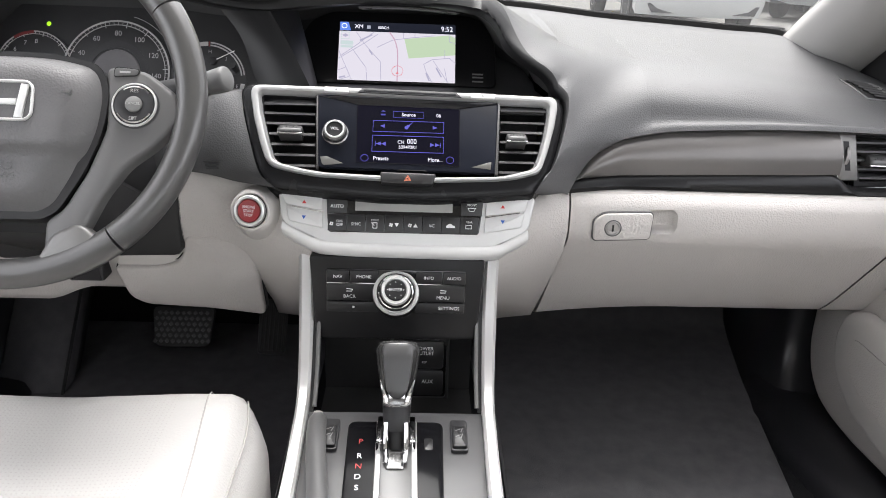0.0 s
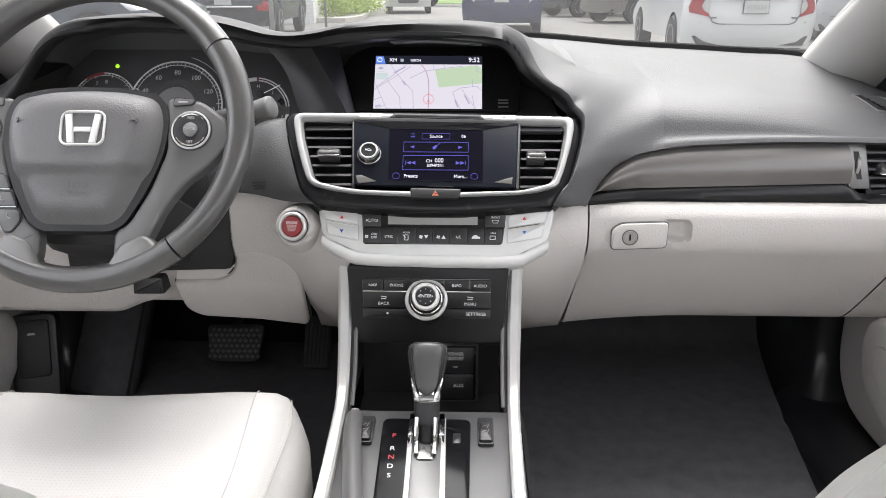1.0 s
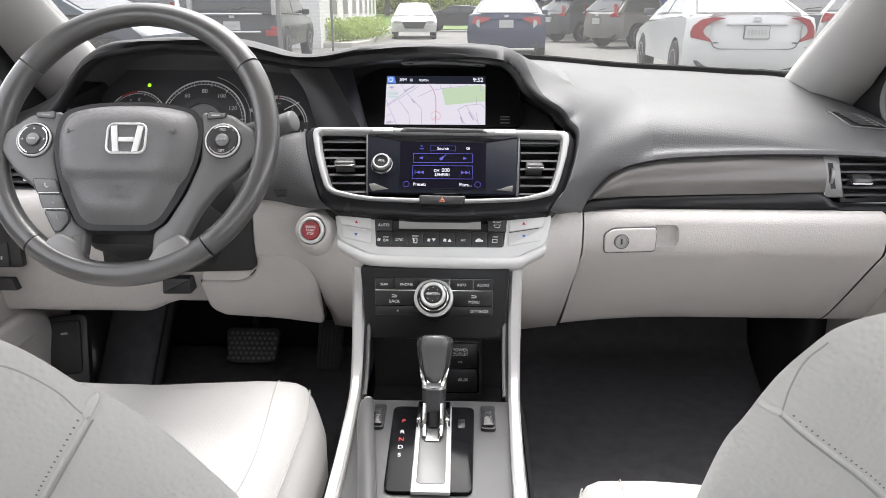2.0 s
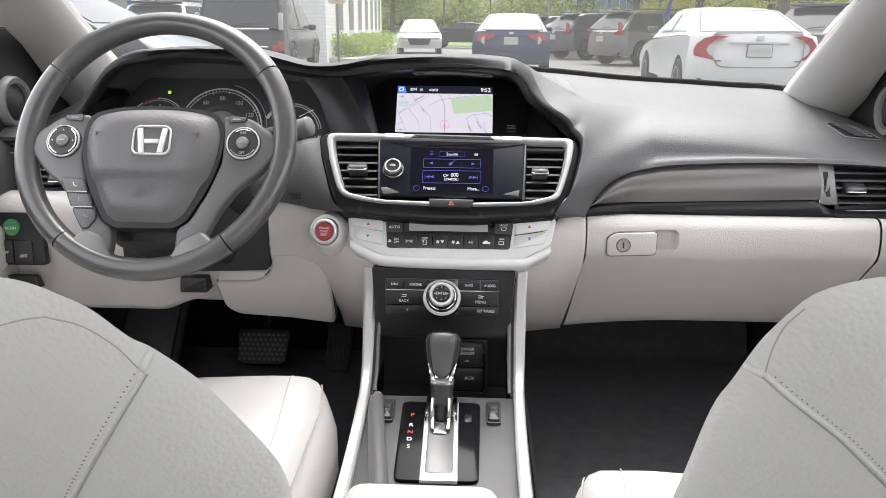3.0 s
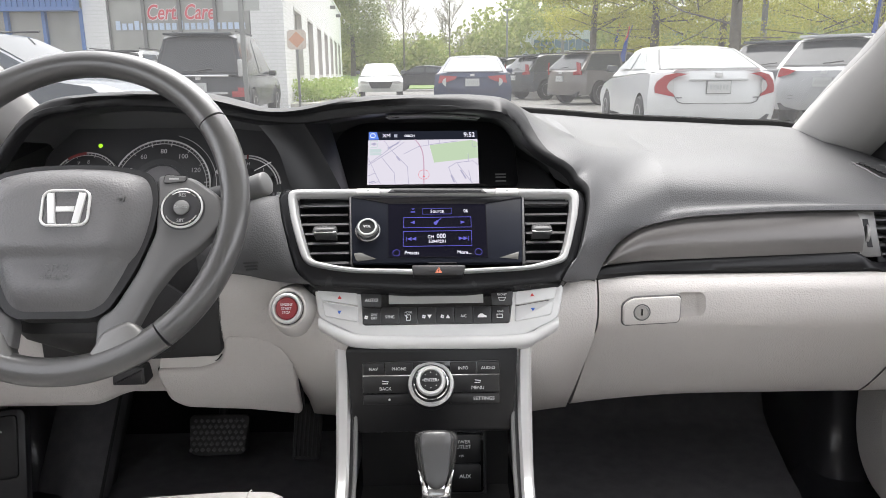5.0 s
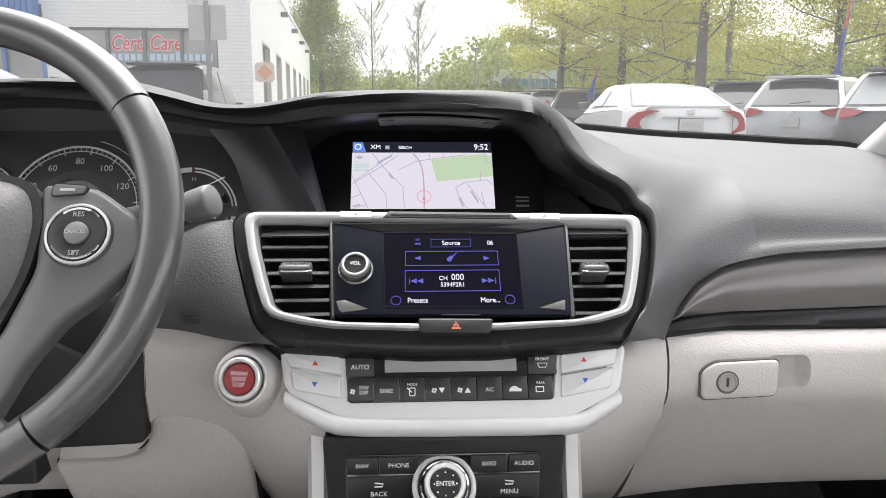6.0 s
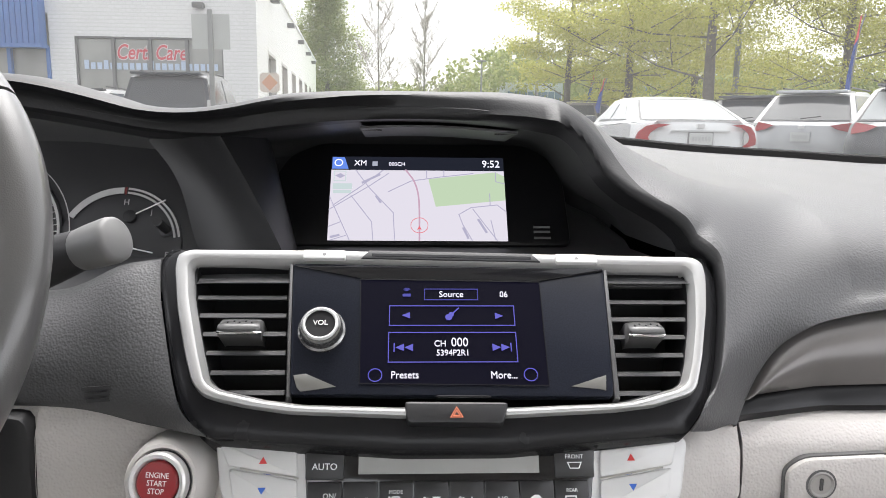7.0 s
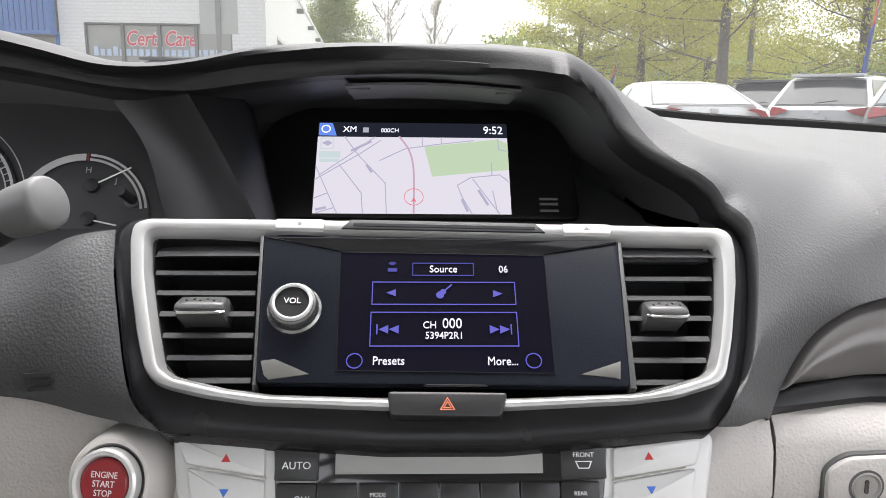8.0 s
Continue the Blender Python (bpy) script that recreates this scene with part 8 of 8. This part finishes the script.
def leaves(centres, spread_, count, size):
    """Loose leaf quads scattered round the centres, as one mesh."""
    n = len(centres) * count
    c = np.repeat(np.array(centres, float), count, axis=0) + np.clip(rng.normal(0, 1, (n, 3)), -1.5, 1.5) * np.array(spread_)
    a = rng.normal(0, 1, (n, 3))
    a /= np.linalg.norm(a, axis=1)[:, None]
    b = np.cross(a, rng.normal(0, 1, (n, 3)))
    b /= np.linalg.norm(b, axis=1)[:, None]
    s = (size * rng.uniform(0.6, 1.4, n))[:, None]
    v = np.stack([c - a * s, c - b * s * 0.6, c + a * s, c + b * s * 0.6], 1).reshape(-1, 3)
    me = bpy.data.meshes.new("crown")
    me.from_pydata(v.tolist(), [], [(4 * i, 4 * i + 1, 4 * i + 2, 4 * i + 3) for i in range(n)])
    return me


def tree(x, y, height, label, seed, crown=1.0, leaf=LEAF, count=250, bare=False, puff=1.0):
    """A tapered trunk, limbs that fork twice, and a loose crown of leaves."""
    r = random.Random(seed)
    t = thing("tree", label, "tree", pose(x, y, 0), "car park trees")
    tr = (0.018 * height + 0.03) * (0.35 if bare else 1.0)
    trunk = fine([(0, 0, -0.1), (0.04 * height * r.uniform(-1, 1) * 0.3, 0, height * 0.3), (0.1 * r.uniform(-1, 1), 0.1, height * 0.62), (0.1 * r.uniform(-1, 1), 0.0, height * 0.95)], 5)
    part("trunk", tube(trunk, [tr * (1 - 0.85 * i / (len(trunk) - 1)) for i in range(len(trunk))], 10), BARK, t, "grey-brown trunk", angle=80)
    ends = []
    bm = bmesh.new()
    for k in range(17):
        f = 0.26 + 0.70 * k / 16
        p = Vector(trunk[int(f * (len(trunk) - 1))])
        a = k * 2.4 + r.uniform(-0.4, 0.4)
        ln = height * crown * (0.42 - 0.30 * f) * r.uniform(0.8, 1.25)
        d = Vector((math.cos(a), math.sin(a), r.uniform(0.15, 0.5) + 0.5 * max(0, f - 0.6))) if not bare else Vector((math.cos(a) * 0.55, math.sin(a) * 0.55, r.uniform(0.7, 1.2)))
        q = p + d * ln
        mid = p.lerp(q, 0.5) + Vector((0, 0, -0.05 * ln))
        tube([p, mid, q], [tr * 0.22 * (1.1 - f), tr * 0.14 * (1.1 - f), 0.010], 6, bm)
        for j in range(34 if bare else 5):
            s = p.lerp(q, (0.2 + 0.024 * j) if bare else (0.35 + 0.15 * j))
            e = s + Vector((r.uniform(-1, 1), r.uniform(-1, 1), r.uniform(-0.15, 0.5) if not bare else r.uniform(0.2, 1.2))) * ln * 0.42
            tube([s, e], [0.022, 0.009] if bare else [0.022, 0.007], 5, bm)
            ends += [tuple(e), tuple(s.lerp(e, 0.6))]
        ends.append(tuple(q))
    part("limbs", bm, BARKP if bare else BARK, t, "forked limbs", angle=80)
    if not bare:
        part("crown", leaves(ends, (0.060 * height, 0.060 * height, 0.019 * height * puff), count, 0.040 if puff < 2 else 0.08), leaf, t, "open crown of yellow-green spring leaves")
    return t


tree(8.7, 22.0, 9.5, "car park tree with dark trunk and pale spring leaves", 3, 1.15)
tree(7.9, 27.5, 9.0, "car park tree with thin spring leaves", 5, 1.1)
tree(6.6, 31.5, 8.5, "car park tree in yellow-green leaf", 8, 1.1)
tree(13.6, 23.5, 10.0, "car park tree with arching limbs", 11, 1.25)
tree(17.5, 27.0, 10.5, "car park tree in fresh leaf", 17, 1.2)
tree(12.5, 33.0, 9.5, "car park tree behind the row of cars", 21, 1.2)
tree(-2.4, 62.0, 13.0, "tall bare-limbed tree beyond the car park", 29, 0.8, bare=True)
tree(1.5, 66.0, 12.0, "pale budding tree beyond the car park", 31, 0.8, count=6, bare=True)
tree(-7.6, 72.0, 14.0, "rounded green tree behind the building", 37, 0.62, leaf=LEAFD, count=260, puff=2.4)

# woods on the skyline, in uneven heaps
cs = []
for k in range(620):
    x = -60 + 190 * rng.random()
    y = 74 + 40 * rng.random()
    hh = 2.0 + 1.5 * rng.random() + 4.6 * math.exp(-((x - 9.5) / 4.0) ** 2) + 1.2 * math.sin(x * 0.45) ** 2
    if x > 16 or x < -11:
        hh *= 1.9
    for j in range(6):
        cs.append((x + rng.normal(0, 1.5), y, 0.8 + hh * (j + rng.random()) / 6))
woods = part("far_woods", leaves(cs, (1.0, 1.0, 0.40), 50, 0.27), LEAFD)
tagged(woods, "distant woods in pale spring green", "woods", kind="stuff")
hc = [(x0 + (x1 - x0) * f + rng.normal(0, 0.22), 24.4 + 6.0 * f + rng.normal(0, 0.12), 0.26 + 0.50 * rng.random()) for f in np.linspace(0, 1, 140) for x0, x1 in ((-4.15, -3.65),)]
hedge_ = part("hedge", leaves(hc, (0.18, 0.18, 0.10), 42, 0.05), LEAFH)
tagged(hedge_, "low clipped green hedge by the pavement", "hedge", kind="stuff")

# the white building
bl = thing("showroom_building", "white painted brick showroom with shop windows and a blue canopy", "building", kind="")
FX, FY, BH = -4.43, 23.0, 5.6
fd = Vector((-3.1, 40, 0)).normalized()


def wall_piece(x0, x1, z0, z1, m, bm):
    return prism(bm, rr(x0, x1, z0, z1), -0.25, 0.0, m=m)


front = pose(FX, FY, 0, 90)
bm = bmesh.new()
wall_piece(-5.2, 0, 3.28, BH, front, bm)
wall_piece(-0.98, 0, 0, 3.28, front, bm)
wall_piece(-5.2, -0.98, 0, 0.9, front, bm)
wall_piece(-5.9, -5.2, 0, BH, front, bm)
wall_piece(-24, -5.9, 3.9, BH, front, bm)
part("front_wall", bm, PAINTW, bl, "white painted brick front wall")
sidem = Matrix.Translation((FX, FY, 0)) @ Matrix(((fd.x, 0, fd.y, 0), (fd.y, 0, -fd.x, 0), (0, 1, 0, 0), (0, 0, 0, 1)))
bm = bmesh.new()
wins = [(3.0 + 5.2 * k, 5.6 + 5.2 * k) for k in range(7)]
wall_piece(0, 40, 3.2, BH, sidem, bm)
wall_piece(0, 40, 0, 0.9, sidem, bm)
edges = [0] + [e for w in wins for e in w] + [40]
for a, b in zip(edges[::2], edges[1::2]):
    wall_piece(a, b, 0.9, 3.2, sidem, bm)
part("side_wall", bm, PAINTW, bl, "white painted side wall")
SHOPGLASS = mat("dim_shop_glass", (0.33, 0.335, 0.31), 0.08, vary=0.5, scale=0.8, spec=0.6)
for a, b in wins:
    part("window", plate(rr(a, b, 0.9, 3.2), -0.22, -0.16, 0, sidem), SHOPGLASS, bl, "side window")
    part("window_frame", hoop(bmesh.new(), rr(a - 0.02, b + 0.02, 0.88, 3.22), rr(a + 0.08, b - 0.08, 0.98, 3.12), -0.18, 0.02, 0.0, sidem), LIGHTER, bl)
# shop window of four panes with lettering
for k in range(4):
    x0 = -5.2 + 1.055 * k
    w = part("window", plate(rr(x0 + 0.04, x0 + 1.015, 0.95, 3.22), -0.20, -0.14, 0, front), SHOPGLASS, bl, "shop window pane")
    part("window_frame", hoop(bmesh.new(), rr(x0, x0 + 1.055, 0.90, 3.28), rr(x0 + 0.045, x0 + 1.01, 0.95, 3.23), -0.16, -0.04, 0.0, front), SPOKE, w)
SIGNRED = mat("red_window_lettering", (0.6, 0.06, 0.08), 0.5)
SIGNBLUE = mat("pale_blue_window_lettering", (0.5, 0.6, 0.75), 0.5)
for word, wx in (("Certi", -3.60), ("Care", -2.52)):
    text(word, 0.60, wx, 2.84, -0.112, WHITE, bl, "lettering_outline", m=front, squeeze=0.76, lean=0.25, grow=0.03)
    text(word, 0.60, wx, 2.84, -0.10, SIGNRED, bl, "window_lettering", m=front, squeeze=0.76, lean=0.25, grow=0.008)
bm = bmesh.new()
for k in range(21):
    x = -5.0 + 0.185 * k
    prism(bm, rr(x, x + 0.13, 2.36, 2.36 + (0.26 if k in (0, 3, 10, 15) else 0.19)), -0.12, -0.10, m=front)
part("window_print", bm, SIGNBLUE, bl, "pale blue row of plain bars")
BLUEC = mat("blue_canopy_metal", (0.07, 0.17, 0.42), 0.5, vary=0.1, scale=4)
bm = bmesh.new()
for k in range(40):
    x = -5.95 - 0.16 * (k + 1)
    prism(bm, rr(x, x + 0.145, 2.95, 5.0), 0.0, 0.42, 0.02, m=front)
part("canopy", bm, BLUEC, bl, "blue ribbed metal canopy")
part("canopy_edge", plate(rr(-12.5, -5.93, 2.90, 3.0), 0.0, 0.45, 0, front), BLUEC, bl)
for k in range(6):
    x0 = -7.0 - 1.1 * k
    part("window", plate(rr(x0, x0 + 1.0, 0.4, 2.9), -0.2, -0.1, 0, front), SHOPGLASS, bl, "shop window pane")
    part("window_post", plate(rr(x0 + 1.0, x0 + 1.1, 0.2, 2.95), -0.2, 0.05, 0, front), BLUEC, bl)
part("roof", solid([[(FX - 0.1, FY + 0.1, BH - 0.1), (FX - 24, FY + 0.1, BH - 0.1)], [(FX - 3.2, FY + 40, BH - 0.1), (FX - 27, FY + 40, BH - 0.1)]], (0, 0, -0.2)), CONCRETE, bl, "flat roof")
part("parapet", plate(rr(-24.1, 0.06, BH - 0.02, BH + 0.12), -0.3, 0.06, 0, front), PAINTW, bl)
part("parapet", plate(rr(0, 40, BH - 0.02, BH + 0.12), -0.3, 0.06, 0, sidem), PAINTW, bl)
for k in range(5):
    part("wall_lamp", box(FX + 0.02 + fd.x * (4 + 7 * k), FX + 0.32 + fd.x * (4 + 7 * k), FY + 4 + 7 * k, FY + 4.3 + 7 * k, 4.9, 5.1, 0.03), SPOKE, bl, "wall lamp")
part("wall_lamp", box(FX - 1.75, FX - 1.45, FY - 0.3, FY, 4.1, 4.25, 0.03), SPOKE, bl, "wall lamp")

# signs, poles, flags, offices
POST = mat("galvanised_post", (0.22, 0.225, 0.215), 0.5, 0.4, vary=0.15, scale=8)
sg = thing("road_sign", "grey back of a road sign on a steel post", "sign", pose(-2.86, 11.6, 0, 0, 0, 0))
part("post", box(-0.035, 0.035, -0.02, 0.02, 0, 2.52, 0.008), POST, sg, "steel post")
part("board", box(-0.27, 0.27, 0.025, 0.032, 1.97, 2.46, 0.0), mat("pale_sign_back", (0.42, 0.43, 0.41), 0.5, 0.2, vary=0.1, scale=5), sg, "blank square back of the board")
og = thing("road_sign", "faded orange and white diamond sign by the building", "sign", pose(-3.45, 19.5, 0))
part("post", box(-0.03, 0.03, -0.02, 0.02, 0, 1.7, 0.006), POST, og, "thin post")
part("board", plate(rr(-0.24, 0.24, -0.24, 0.24, 0.10, 4), 0.0, 0.012, 0, pose(0, -0.03, 1.88, 90)), mat("pale_sign_board", (0.62, 0.54, 0.46), 0.5), og, "pale rounded board")
part("mark", plate([(-0.2, 0), (0, -0.2), (0.2, 0), (0, 0.2)], 0.012, 0.018, 0, pose(0, -0.03, 1.88, 90)), mat("faded_orange", (0.62, 0.34, 0.22), 0.5), og, "faded orange diamond")


def lamp_post(x, y, h):
    t = thing("street_lamp", "tall grey car park lamp post", "street lamp", pose(x, y, 0), "car park lamp posts")
    part("post", tube([(0, 0, 0), (0, 0, h)], [0.10, 0.07], 10), POST, t, "tapered post")
    part("head", box(-0.35, 0.35, -0.18, 0.18, h, h + 0.14, 0.03), POST, t, "flat lamp head")
    return t


lamp_post(10.4, 24.2, 9.0)
lamp_post(5.73, 60.0, 5.6)
lamp_post(7.4, 44.0, 7.0)


def feather_flag(x, y, h, lean):
    t = thing("feather_flag", "red white and blue feather flag on a bent pole", "flag", pose(x, y, 0, 0, 0, 10), "feather flags")
    pole = fine([(0, 0, 0), (0.02, 0, h * 0.5), (0.10, 0, h * 0.85), (0.22, 0, h)], 5)
    part("pole", tube(pole, 0.018, 6), POST, t)
    for k, (a, b, mt_) in enumerate(((0.30, 0.48, WHITE), (0.48, 0.86, mat("flag_blue", (0.05, 0.09, 0.3), 0.7)), (0.86, 1.0, mat("flag_red", (0.5, 0.06, 0.06), 0.7)))):
        rows = []
        for f in frange(a, b, 8):
            px = 0.02 + 0.2 * max(0, f - 0.5) ** 2 * 2.5
            w = 0.34 * (1 - 0.75 * max(0, f - 0.6) / 0.4) * lean
            rows.append([(px, 0, h * f), (px - w * 0.5, 0.05 * math.sin(f * 20), h * f - 0.05), (px - w, 0.02, h * f - 0.18)])
        part("cloth", solid(rows, (0, 0.004, 0)), mt_, t, "coloured cloth panel")
    return t


feather_flag(9.25, 16.0, 3.3, 0.32)
feather_flag(7.9, 33.0, 3.2, 0.7)
feather_flag(6.0, 24.0, 2.4, 0.6)


def office(x, y, w, h, floors, label):
    t = thing("office_building", label, "building", pose(x, y, 0), "distant offices")
    part("wall", box(-w / 2, w / 2, 0, 10, 0, h), mat("pale_office_wall", (0.55, 0.6, 0.63), 0.7, vary=0.08, scale=0.5), t, "pale wall")
    for k in range(floors):
        z0 = h * (k + 0.35) / (floors + 0.2)
        for j in range(8):
            part("window", box(-w / 2 + 0.3 + (w - 0.4) * j / 8, -w / 2 + 0.3 + (w - 0.4) * (j + 0.9) / 8, -0.06, 0.05, z0, z0 + h * 0.42 / floors), mat("blue_office_glass", (0.18, 0.26, 0.34), 0.15), t)
    return t


office(33.5, 100, 11, 6.6, 3, "pale low office with bands of blue glass")
office(12.9, 78, 6.0, 5.0, 2, "small white pavilion with dark windows")
